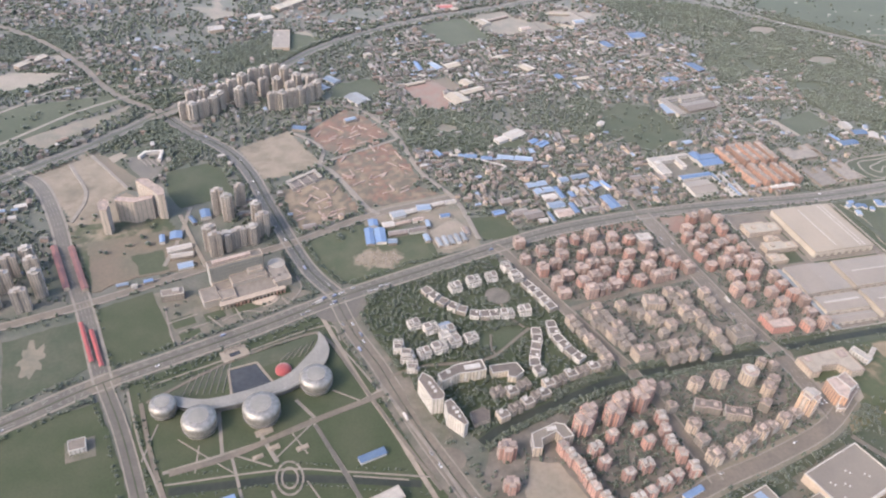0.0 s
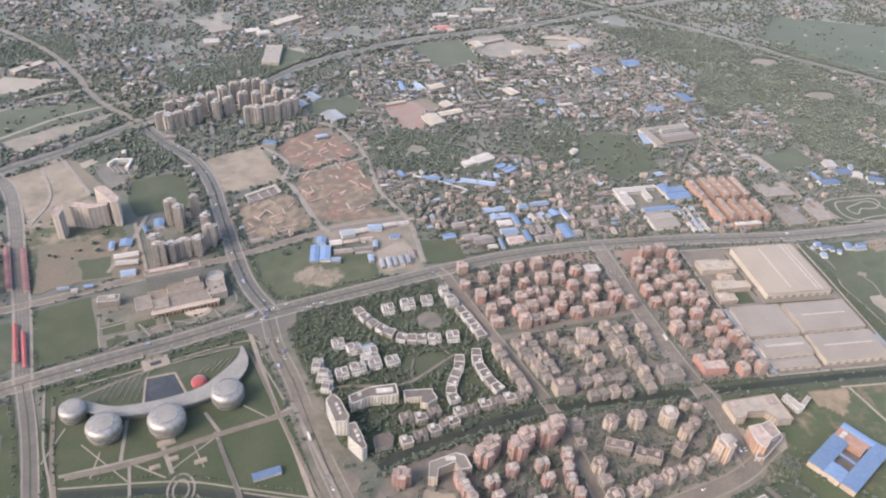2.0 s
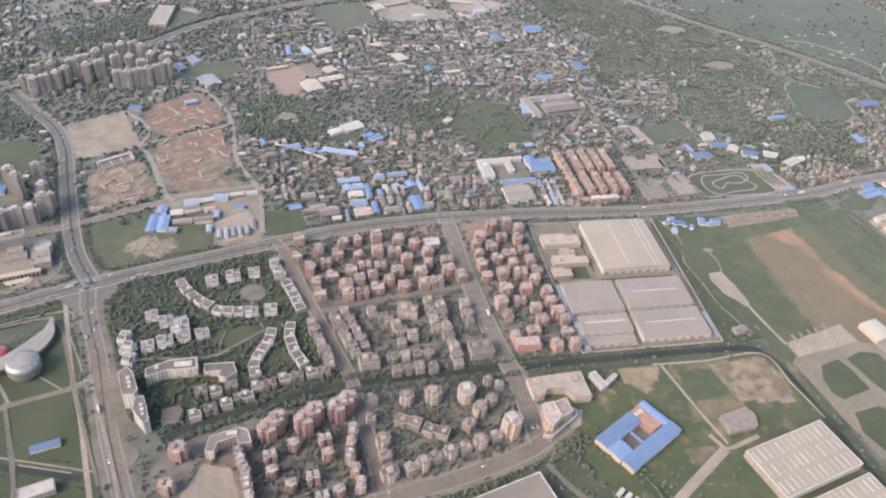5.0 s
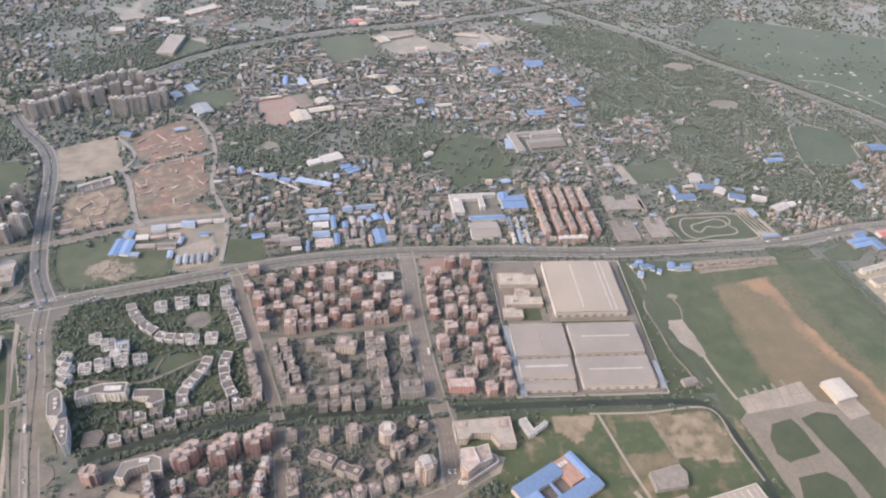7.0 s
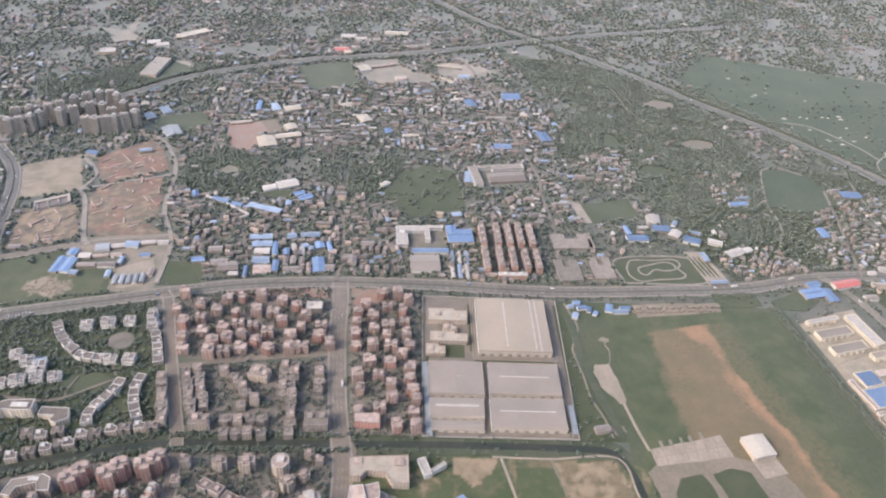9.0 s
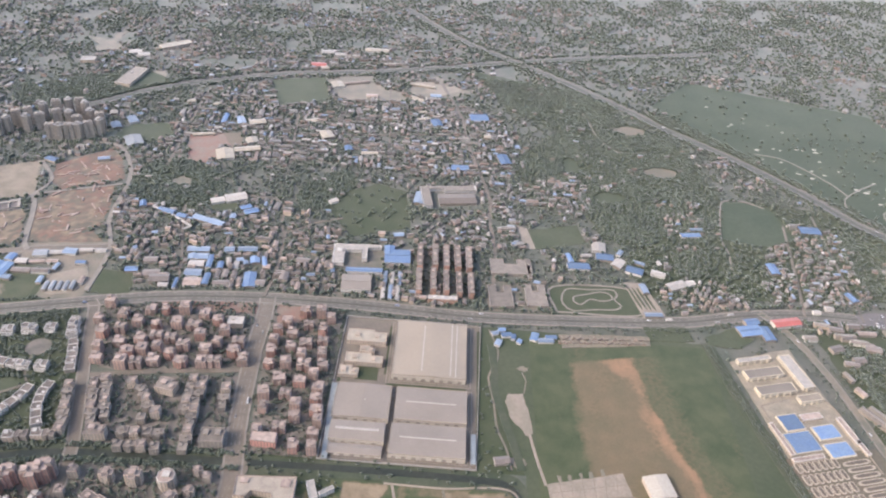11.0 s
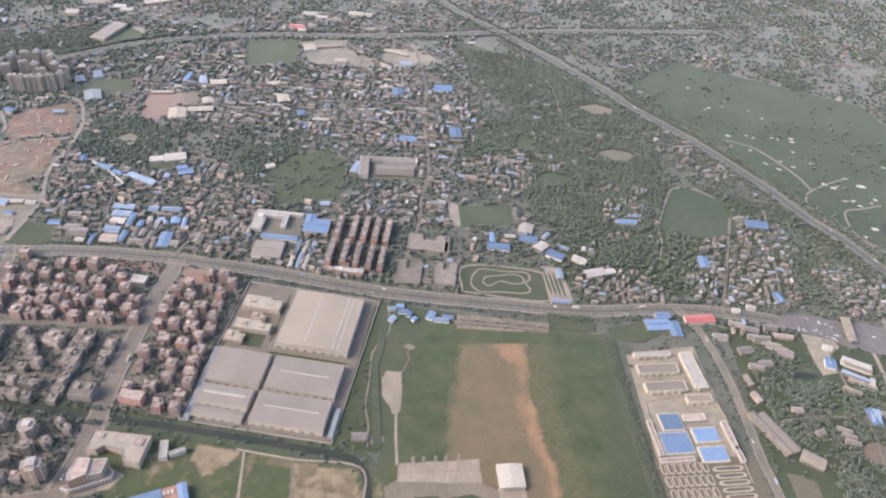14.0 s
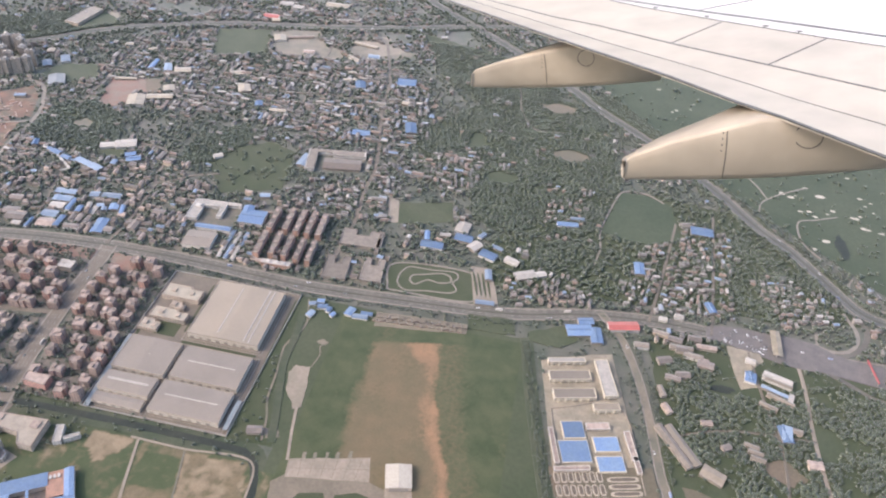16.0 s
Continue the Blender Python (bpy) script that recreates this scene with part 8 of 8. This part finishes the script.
ICO = [Vector(v).normalized() for v in ((0, -0.53, 0.85), (0, 0.53, 0.85), (0, -0.53, -0.85), (0, 0.53, -0.85), (-0.53, 0.85, 0), (0.53, 0.85, 0),
                                        (-0.53, -0.85, 0), (0.53, -0.85, 0), (0.85, 0, -0.53), (0.85, 0, 0.53), (-0.85, 0, -0.53), (-0.85, 0, 0.53))]
ICO = np.array([tuple(v) for v in ICO])
IFACE = [[i, j, k] for i in range(12) for j in range(i + 1, 12) for k in range(j + 1, 12)
         if max(np.linalg.norm(ICO[i] - ICO[j]), np.linalg.norm(ICO[j] - ICO[k]), np.linalg.norm(ICO[i] - ICO[k])) < 1.15]
IFACE = np.array([f if np.dot(np.cross(ICO[f[1]] - ICO[f[0]], ICO[f[2]] - ICO[f[0]]), ICO[f[0]]) > 0 else f[::-1] for f in IFACE])


def grow(name, spots, clumps, label, category="trees", trunks=True, even=False):
    """Many trees as one mesh: a thin trunk each and a ragged crown of leaf clumps."""
    if not spots:
        return
    s = np.array(spots, dtype=float)
    n = len(s)
    r = s[:, 2]
    h = r * (nrng.uniform(1.25, 1.5, n) if even else nrng.uniform(1.05, 1.65, n))
    # crowns
    ang = nrng.uniform(0, 2 * np.pi, (n, clumps))
    off = nrng.uniform(0.15, 0.75, (n, clumps)) * r[:, None]
    cz = h[:, None] * nrng.uniform(0.78 if even else 0.55, 1.0, (n, clumps))
    cr = r[:, None] * nrng.uniform(0.42, 0.68, (n, clumps)) * (1.5 if clumps < 3 else 1.0)
    centre = np.stack([s[:, 0, None] + off * np.cos(ang), s[:, 1, None] + off * np.sin(ang), cz], -1).reshape(-1, 3)
    cr = cr.reshape(-1)
    shape = ICO[None] * nrng.uniform(0.8 if even else 0.7, 1.2, (len(cr), 12, 1)) * np.array([1, 1, 0.85])
    verts = (centre[:, None] + shape * cr[:, None, None]).reshape(-1, 3)
    faces = (IFACE[None] + 12 * np.arange(len(cr))[:, None, None]).reshape(-1, 3)
    me = bpy.data.meshes.new(name)
    me.from_pydata(verts.tolist(), [], faces.tolist())
    ob = new(name, me)
    me.shade_smooth()
    me.materials.append(CROWN)
    tagged(ob, label, category, kind="stuff")
    if not trunks:
        return
    k = np.array([(-1, -0.6), (1, -0.6), (0, 1)]) * 0.12
    base = np.stack([s[:, 0, None] + k[:, 0] * r[:, None], s[:, 1, None] + k[:, 1] * r[:, None], np.full((n, 3), -0.1)], -1)
    top = np.stack([s[:, 0, None] + 0.5 * k[:, 0] * r[:, None], s[:, 1, None] + 0.5 * k[:, 1] * r[:, None], np.repeat(h[:, None] * 0.8, 3, 1)], -1)
    tv = np.concatenate([base, top], 1).reshape(-1, 3)
    q = np.array([(i, (i + 1) % 3, 3 + (i + 1) % 3, 3 + i) for i in range(3)])
    tf = (q[None] + 6 * np.arange(n)[:, None, None]).reshape(-1, 4)
    tm = bpy.data.meshes.new(name + "_trunks")
    tm.from_pydata(tv.tolist(), [], tf.tolist())
    tm.materials.append(BARK)
    t = new(name + "_trunks", tm)
    t.parent = ob
    tagged(t, kind="stuff")


def scatter(x0, x1, y0, y1, step, chance, radii):
    out = []
    for gx in np.arange(x0, x1, step):
        for gy in np.arange(y0, y1, step):
            x, y = gx + nrng.uniform(-0.5, 0.5) * step, gy + nrng.uniform(-0.5, 0.5) * step
            if free(x, y) and nrng.random() < chance(x, y):
                out.append((x, y, nrng.uniform(*radii)))
    return out


def cell(grid, x, y):
    i, j = int(x) - OX, int(y) - OY
    return 0 <= i < ON and 0 <= j < OM and grid[i, j]


grow("quarter_trees", scatter(60, 400, 150, 400, 2.25, lambda x, y: (0.55 if x > 155 and y > 262 else 0.76) * cell(leafy, x, y), (0.9, 1.6)), 3, "garden trees packed between the houses")
grow("wood", scatter(-260, 880, 190, 840, 2.1, lambda x, y: (0.9 + 0.7 * min(0.1, tone(x, y, 28, 9.0)) if y > 450 else 0.8 + 1.1 * min(0.2, tone(x, y, 20, 9.0))) * cell(woods, x, y), (0.9, 1.5)), 2, "dense dark green woodland canopy", "wood", trunks=False, even=True)
grow("field_trees", scatter(-330, 960, 412, 760, 3.6, lambda x, y: 0 if cell(woods, x, y) or cell(leafy, x, y) else (0.1 + 0.9 * max(0, tone(x, y, 14, 4.0))) if cell(wild, x, y) else (0.05 + 0.3 * max(0, tone(x, y, 20, 4.0))) if cell(bare, x, y) else 0.8 if cell(town, x, y) else 0.78 + 0.6 * tone(x, y, 35, 5.0), (0.9, 1.9)), 2, "scattered trees and bushes between the villages")
grow("far_trees", scatter(-330, 1230, 760, 1330, 4.2, lambda x, y: 0 if cell(woods, x, y) or y > 0.25 * x + 1030 else 0.3 * max(0, tone(x, y, 16, 8.0)) if cell(bare, x, y) else 0.54 + 0.9 * tone(x, y, 45, 5.0), (1.2, 2.3)), 2, "distant trees and thickets", trunks=False)
grow("near_bushes", scatter(-420, 860, 100, 410, 4.2, lambda x, y: 0 if cell(leafy, x, y) or cell(bare, x, y) or cell(woods, x, y) else 0.42 + 0.6 * tone(x, y, 25, 2.0), (0.8, 1.6)), 3, "loose trees and bushes on waste ground")


def avenue_trees(points, offsets, step, radii, skip=0.12):
    out = []
    for off in offsets:
        a, b = band(points, 0.1, off, step)
        for x, y in (a + b) / 2:
            x, y = x + nrng.uniform(-0.5, 0.5), y + nrng.uniform(-0.5, 0.5)
            if nrng.random() > skip:
                out.append((x, y, nrng.uniform(*radii)))
    return out


def clear(spots):
    return [q for q in spots if free(q[0], q[1])]


grow("canal_trees", [q for q in avenue_trees(CANAL, (-6.2, -4.2, 4.2, 6.2), 2.2, (0.9, 1.5)) if q[0] < 300 or nrng.random() < 0.04], 5, "close rows of trees along the canal", "tree row")
rows = []
for pts, offs, step in ((MAIN, (-8.0, 8.0, -10, 10), 3.2), (WIDE_S, (-9.6, 9.6, 11.5), 3.2), (NORTH, (-7.8, 7.8, -9.6, 9.6), 2.4), (WEST_S, (-7.6, 7.6, 0), 3.2), (WEST_N, (-6.4, 6.4), 3.5),
                        (AVENUE, (-6.2, 6.2), 3.2), (STREET, (-4.6, 4.6), 3.4), (EAST, (-5, 5, 7), 3.0), (CROSS, (-4.2, 4.2), 4.0)):
    rows += avenue_trees(pts, offs, step, (0.8, 1.4), 0.2)
grow("street_trees", clear(rows) + [q for q in avenue_trees(NORTH, (0,), 2.8, (0.6, 0.9)) + avenue_trees(WIDE_S, (0,), 3.0, (0.4, 0.7))], 4, "street trees along the kerbs and medians", "tree row")
rows = []
for pts, offs, step in ((RING, (-9.5, 9.5, -12), 3.6), (EXPRESS, (-8.5, 8.5, -11, 11), 3.6), (NORTH_FAR, (-5, 5), 5), ([(149, 707), (213, 712), (290, 728)], (-4, -1, 2, 5), 3.2)):
    rows += avenue_trees(pts, offs, step, (1.2, 2.0), 0.15)
grow("roadside_belt", rows, 4, "thick belts of trees beside the ring road", "tree row")
park = avenue_trees([(-62, 298), (-20, 311), (36, 327)], (0, 3, 6), 2.4, (0.6, 1.1)) + avenue_trees([(48, 322), (60, 284), (78, 226), (90, 180)], (-3, 0, 3), 2.6, (0.7, 1.3)) + avenue_trees([(-70, 296), (-60, 250), (-44, 180)], (-2, 3), 2.8, (0.7, 1.2))
park += avenue_trees([(-50, 240), (3, 236.5), (34, 228), (72, 216)], (0, -12), 2.6, (0.5, 0.9)) + avenue_trees([(446, 385), (453, 350), (451, 318), (458, 285)], (3, 6, 9), 3.2, (0.8, 1.5), 0.35) + avenue_trees([(604, 388), (613, 341), (629, 268), (642, 205)], (-2, 0, 1.6), 1.7, (0.7, 1.1))
park += avenue_trees([(300, 200), (340, 180), (352, 155)], (-4, 0, 4, 8), 3.0, (0.8, 1.5)) + avenue_trees([(340, 262.5), (440, 261.5)], (0,), 9.0, (0.6, 1.0)) + avenue_trees([(342, 268), (341, 390)], (0,), 3.0, (0.7, 1.0))
park += avenue_trees(SOUTH, (-8.5, -10.5, -12.5), 2.4, (0.9, 1.5), 0.3) + avenue_trees([(312, 166), (326, 152), (345, 132)], (4, 6, -4), 2.6, (0.8, 1.4), 0.3)
grow("park_trees", clear(park), 4, "hedges and small trees in planted rows", "tree row")

# ---- vehicles ----
def car(w, l, h, paint, label, category, group):
    ob = thing(category, label, category, group)
    part("body", Geo().box(0, 0, l, w, 0.18, 0.18 + h * 0.55), paint, ob)
    part("cabin", Geo().box(-0.05 * l, 0, l * (0.9 if category == "bus" else 0.55), w * 0.92, 0.18 + h * 0.55, 0.18 + h, 0, 0.86), GLASS if category == "car" else paint, ob, "dark glazed cabin" if category == "car" else "")
    for sx in (-0.32, 0.32):
        for sy in (-0.5, 0.5):
            part("wheel", Geo().box(sx * l, sy * w * 0.9, 0.34, 0.14, 0.0, 0.36), TYRE, ob)
    return ob


fleet = [car(0.95, 2.3, 0.78, CARPAINT, "pale saloon car on the road", "car", "vehicles on the roads"),
         car(1.25, 5.2, 1.6, WHITEWALL, "white city bus on the road", "bus", "vehicles on the roads"),
         car(1.1, 3.4, 1.3, mat("truck paint", (0.16, 0.22, 0.36), (0.2, 0.2, 0.24), 0.5, 2.0, jitter=0.5), "small lorry with a dull blue body", "lorry", "vehicles on the roads")]
crng = random.Random(21)
used = set()
for pts, count, half in ((MAIN, 46, 4.6), (WIDE_S, 16, 4.6), (NORTH, 8, 4), (AVENUE, 8, 4), (RING, 12, 4.5), (EXPRESS, 8, 5), (EAST, 5, 2), (SOUTH, 5, 3.6)):
    run = smooth(pts, 2.0)
    for k in range(count):
        i = crng.randrange(5, len(run) - 5)
        if pts is MAIN and k < 18:
            i = min(range(len(run)), key=lambda q: abs(run[q][0] - crng.uniform(20, 80)))
        p, q = run[i], run[i + 1]
        a = math.atan2(q[1] - p[1], q[0] - p[0])
        side = crng.choice((-1, 1))
        off = -side * crng.uniform(0.25, 0.85) * half
        kind = crng.choice((0, 0, 0, 0, 0, 0, 0, 0, 0, 1, 2, 2))
        m = pose(p[0] - math.sin(a) * off, p[1] + math.cos(a) * off, TOP[tuple(pts[0])], 0, 0, math.degrees(a) + (0 if side > 0 else 180))
        if kind in used:
            copy_thing(fleet[kind], m)
        else:
            used.add(kind)
            fleet[kind].matrix_basis = m

for k in range(64):
    x, y = crng.uniform(742, 774), crng.uniform(421, 441)
    if y > 427 - 0.3 * (x - 742) and (y < 430 or k % 3 == 0):
        copy_thing(fleet[0], pose(x, y, LOTTOP, 0, 0, 14 + crng.choice((0, 90, 90, 180)) + crng.uniform(-4, 4)))

# ---- the airliner's own wing beside the flight's end, fitted to the last camera view ----
# Flaps dimmer, skin brighter, fairings cream: sunlight put into the paint colours.
DIMPAINT = mat("white aircraft paint in a dimmer tone", (0.44, 0.398, 0.325), (0.395, 0.355, 0.29), 0.5, 2.0, rough=0.38, sheen=0, bump=0.02)
LITPAINT = mat("white aircraft paint in a brightly lit tone", (0.58, 0.565, 0.54), (0.53, 0.515, 0.49), 0.5, 2.0, rough=0.38, sheen=0, bump=0.02)
SUNPAINT = mat("fairing paint in a sunlit cream tone", (0.36, 0.305, 0.23), (0.30, 0.255, 0.195), 0.8, 2.0, rough=0.45, sheen=0.1, bump=0.02)
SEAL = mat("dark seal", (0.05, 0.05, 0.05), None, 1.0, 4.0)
VIEW_RIGHT, VIEW_UP, TO_EYE = Vector((0.9783, 0.1927, 0.0764)), Vector((-0.1814, 0.6172, 0.7656)), Vector((0.1004, -0.7628, 0.6388))  # the camera's right, up and backward axes at the end of the flight
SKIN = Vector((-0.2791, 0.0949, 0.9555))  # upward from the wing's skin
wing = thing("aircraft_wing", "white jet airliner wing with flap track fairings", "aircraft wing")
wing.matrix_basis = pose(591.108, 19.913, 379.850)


def panel(name, corners, material, label, up, thick):
    """A skin panel of the wing with its thickness."""
    g, n = Geo(), len(corners)
    g.v = [tuple(Vector(c) + SKIN * up) for c in corners] + [tuple(Vector(c) - SKIN * thick) for c in corners]
    g.f = [tuple(range(n)), tuple(range(2 * n - 1, n - 1, -1))] + [(i, n + i, n + (i + 1) % n, (i + 1) % n) for i in range(n)]
    return part(name, g, material, wing, label)


# Edge points traced in the last camera view and cast onto the skin plane.
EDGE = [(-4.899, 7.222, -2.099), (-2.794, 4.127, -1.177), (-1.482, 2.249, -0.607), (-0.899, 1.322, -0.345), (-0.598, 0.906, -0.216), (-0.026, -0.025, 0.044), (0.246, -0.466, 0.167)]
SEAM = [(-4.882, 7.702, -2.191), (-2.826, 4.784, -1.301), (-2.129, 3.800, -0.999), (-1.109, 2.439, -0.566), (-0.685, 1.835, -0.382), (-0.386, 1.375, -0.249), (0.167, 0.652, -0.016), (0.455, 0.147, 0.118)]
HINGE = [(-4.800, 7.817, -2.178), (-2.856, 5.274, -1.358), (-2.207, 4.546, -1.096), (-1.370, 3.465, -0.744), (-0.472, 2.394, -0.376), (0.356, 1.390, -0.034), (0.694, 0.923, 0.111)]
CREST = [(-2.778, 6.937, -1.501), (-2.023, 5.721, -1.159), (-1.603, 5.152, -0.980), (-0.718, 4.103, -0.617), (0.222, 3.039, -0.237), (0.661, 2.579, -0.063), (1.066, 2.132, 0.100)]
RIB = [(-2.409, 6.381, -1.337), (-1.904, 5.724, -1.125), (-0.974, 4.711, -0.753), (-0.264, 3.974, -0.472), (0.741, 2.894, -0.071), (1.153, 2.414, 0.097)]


def evenly(points, n):
    p = np.array(points)
    d = np.concatenate([[0], np.cumsum(np.linalg.norm(np.diff(p, axis=0), axis=1))])
    return [Vector([float(np.interp(q, d, p[:, i])) for i in range(3)]) for q in np.linspace(0, d[-1], n)]


def loft(name, a, b, label, thick=0.05, n=16):
    """A curved panel between two edges of the wing."""
    g, a, b = Geo(), evenly(a, n), evenly(b, n)
    low = [p - SKIN * thick for p in a], [p - SKIN * thick for p in b]
    g.v = [tuple(p) for p in a + b + low[0] + low[1]]
    for i in range(n - 1):
        for p, q, turn in ((0, n, 0), (2 * n, 3 * n, 1), (0, 2 * n, 1), (n, 3 * n, 0)):
            f = (p + i, p + i + 1, q + i + 1, q + i)
            g.f.append(f[::-1] if turn else f)
    g.f += [(0, n, 3 * n, 2 * n), (n - 1, 3 * n - 1, 4 * n - 1, 2 * n - 1)]
    return part(name, g, DIMPAINT, wing, label)


def seam(points, width, name="panel_gap"):
    """A dark sealed gap that runs over the skin."""
    g, p = Geo(), [Vector(q) for q in points]
    for i, q in enumerate(p):
        along = (p[min(i + 1, len(p) - 1)] - p[max(i - 1, 0)]).normalized()
        side = along.cross(SKIN).normalized() * width / 2
        g.v += [tuple(q + side + SKIN * 0.004), tuple(q - side + SKIN * 0.004), tuple(q - side - SKIN * 0.01), tuple(q + side - SKIN * 0.01)]
    for i in range(len(p) - 1):
        g.f += [(4 * i + k, 4 * i + (k + 1) % 4, 4 * i + 4 + (k + 1) % 4, 4 * i + 4 + k) for k in range(4)]
    part(name, g, SEAL, wing)


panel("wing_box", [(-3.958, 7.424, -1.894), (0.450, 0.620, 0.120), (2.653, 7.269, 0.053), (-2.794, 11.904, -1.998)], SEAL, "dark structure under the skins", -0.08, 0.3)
# Rear edge lifted along sight lines; the tilt puts shade into the shape.
loft("flap_tab", SEAM, EDGE, "rear strip of the flap, tilted to a dimmer tone", 0.03)
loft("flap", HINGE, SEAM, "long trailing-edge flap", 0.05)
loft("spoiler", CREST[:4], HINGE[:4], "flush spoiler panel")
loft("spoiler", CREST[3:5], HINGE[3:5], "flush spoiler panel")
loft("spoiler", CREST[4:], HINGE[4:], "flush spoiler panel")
panel("upper_skin", CREST + [(2.919, 8.131, 0.045), (-2.859, 13.614, -2.187), (-3.367, 7.552, -1.734)], LITPAINT, "smooth upper wing skin", 0, 0.05)
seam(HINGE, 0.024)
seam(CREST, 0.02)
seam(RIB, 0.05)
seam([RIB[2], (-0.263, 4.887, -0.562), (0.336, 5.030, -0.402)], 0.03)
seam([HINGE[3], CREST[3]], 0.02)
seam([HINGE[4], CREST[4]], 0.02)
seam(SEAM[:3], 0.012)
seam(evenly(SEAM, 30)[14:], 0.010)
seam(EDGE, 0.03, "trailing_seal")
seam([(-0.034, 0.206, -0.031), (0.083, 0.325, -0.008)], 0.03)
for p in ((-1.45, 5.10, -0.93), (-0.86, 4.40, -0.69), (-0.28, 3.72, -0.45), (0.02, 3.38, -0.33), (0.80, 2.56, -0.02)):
    seam([Vector(p) - VIEW_RIGHT * 0.05, Vector(p) + VIEW_RIGHT * 0.05], 0.05, "hinge_fitting")
SIGHT = Vector((0.17, 0.875, -0.45))  # along the line of sight, so the outline seen stays in place
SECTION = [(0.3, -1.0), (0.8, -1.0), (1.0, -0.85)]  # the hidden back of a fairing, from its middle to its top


def fairing(stations):
    """A fairing with a sloping top face, a crease and a flat side: rows of centre, half height, half thickness and the crease's height."""
    g = Geo()
    for c, half, w, k in stations:
        ring = SECTION + [((1 + k) / 2 + 0.02, 0.1), (k + 0.08, 0.88), (k, 0.97), (k - 0.10, 0.95)] + [(k + (-1 - k) * q, 1 - 1.2 * q + 0.10 * math.sin(math.pi * q)) for q in (0.3, 0.6, 0.9)] + [(-1.0, -0.3), (-0.85, -0.75), (-0.4, -1.0)]
        n = len(ring)
        g.v += [tuple(Vector(c) + VIEW_UP * half * u + TO_EYE * w * a + SIGHT * 0.3) for u, a in ring]
    for j in range(len(stations) - 1):
        g.f += [(j * n + k, j * n + (k + 1) % n, (j + 1) * n + (k + 1) % n, (j + 1) * n + k) for k in range(n)]
    g.f += [tuple(range(n)), tuple(range((len(stations) - 1) * n, len(stations) * n))]
    return part("flap_fairing", g, SUNPAINT, wing, "large flap track fairing in a sunlit cream tone", soft=True)


def flank(stations, s, q):
    """A place on a fairing's flat side, s stations along and q of the way from crease to keel."""
    i = min(int(s), len(stations) - 2)
    out = []
    for c, half, w, k in stations[i:i + 2]:
        out.append(Vector(c) + VIEW_UP * half * (k + (-1 - k) * q) + TO_EYE * (w * (1 - 1.2 * q + 0.10 * math.sin(math.pi * q)) + 0.012) + SIGHT * 0.3)
    return out[0].lerp(out[1], s - i)


# Stations follow the outlines seen in the last view, with depths assigned.
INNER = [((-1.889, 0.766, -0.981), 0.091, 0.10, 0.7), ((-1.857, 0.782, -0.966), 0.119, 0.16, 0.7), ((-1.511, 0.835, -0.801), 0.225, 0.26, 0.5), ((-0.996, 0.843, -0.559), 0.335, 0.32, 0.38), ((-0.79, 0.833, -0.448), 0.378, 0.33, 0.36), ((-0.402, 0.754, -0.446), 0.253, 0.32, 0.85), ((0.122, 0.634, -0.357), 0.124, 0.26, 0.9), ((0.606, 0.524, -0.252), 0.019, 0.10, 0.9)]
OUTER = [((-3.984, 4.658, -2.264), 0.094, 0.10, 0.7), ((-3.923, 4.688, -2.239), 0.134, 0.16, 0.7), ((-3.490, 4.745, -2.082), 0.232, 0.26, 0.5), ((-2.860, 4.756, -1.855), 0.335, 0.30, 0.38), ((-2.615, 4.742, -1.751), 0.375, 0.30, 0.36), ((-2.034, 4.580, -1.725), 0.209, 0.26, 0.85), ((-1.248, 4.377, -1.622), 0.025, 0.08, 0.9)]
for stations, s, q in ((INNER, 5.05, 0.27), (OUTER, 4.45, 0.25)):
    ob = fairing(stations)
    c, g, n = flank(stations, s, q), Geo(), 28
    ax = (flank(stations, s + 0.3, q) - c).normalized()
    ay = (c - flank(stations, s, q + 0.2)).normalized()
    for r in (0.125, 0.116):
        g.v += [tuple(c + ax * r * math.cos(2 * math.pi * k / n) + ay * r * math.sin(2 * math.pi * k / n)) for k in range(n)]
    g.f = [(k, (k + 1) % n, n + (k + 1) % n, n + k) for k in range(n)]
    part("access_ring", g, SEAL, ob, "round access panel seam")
    g, w = Geo(), VIEW_RIGHT * 0.004
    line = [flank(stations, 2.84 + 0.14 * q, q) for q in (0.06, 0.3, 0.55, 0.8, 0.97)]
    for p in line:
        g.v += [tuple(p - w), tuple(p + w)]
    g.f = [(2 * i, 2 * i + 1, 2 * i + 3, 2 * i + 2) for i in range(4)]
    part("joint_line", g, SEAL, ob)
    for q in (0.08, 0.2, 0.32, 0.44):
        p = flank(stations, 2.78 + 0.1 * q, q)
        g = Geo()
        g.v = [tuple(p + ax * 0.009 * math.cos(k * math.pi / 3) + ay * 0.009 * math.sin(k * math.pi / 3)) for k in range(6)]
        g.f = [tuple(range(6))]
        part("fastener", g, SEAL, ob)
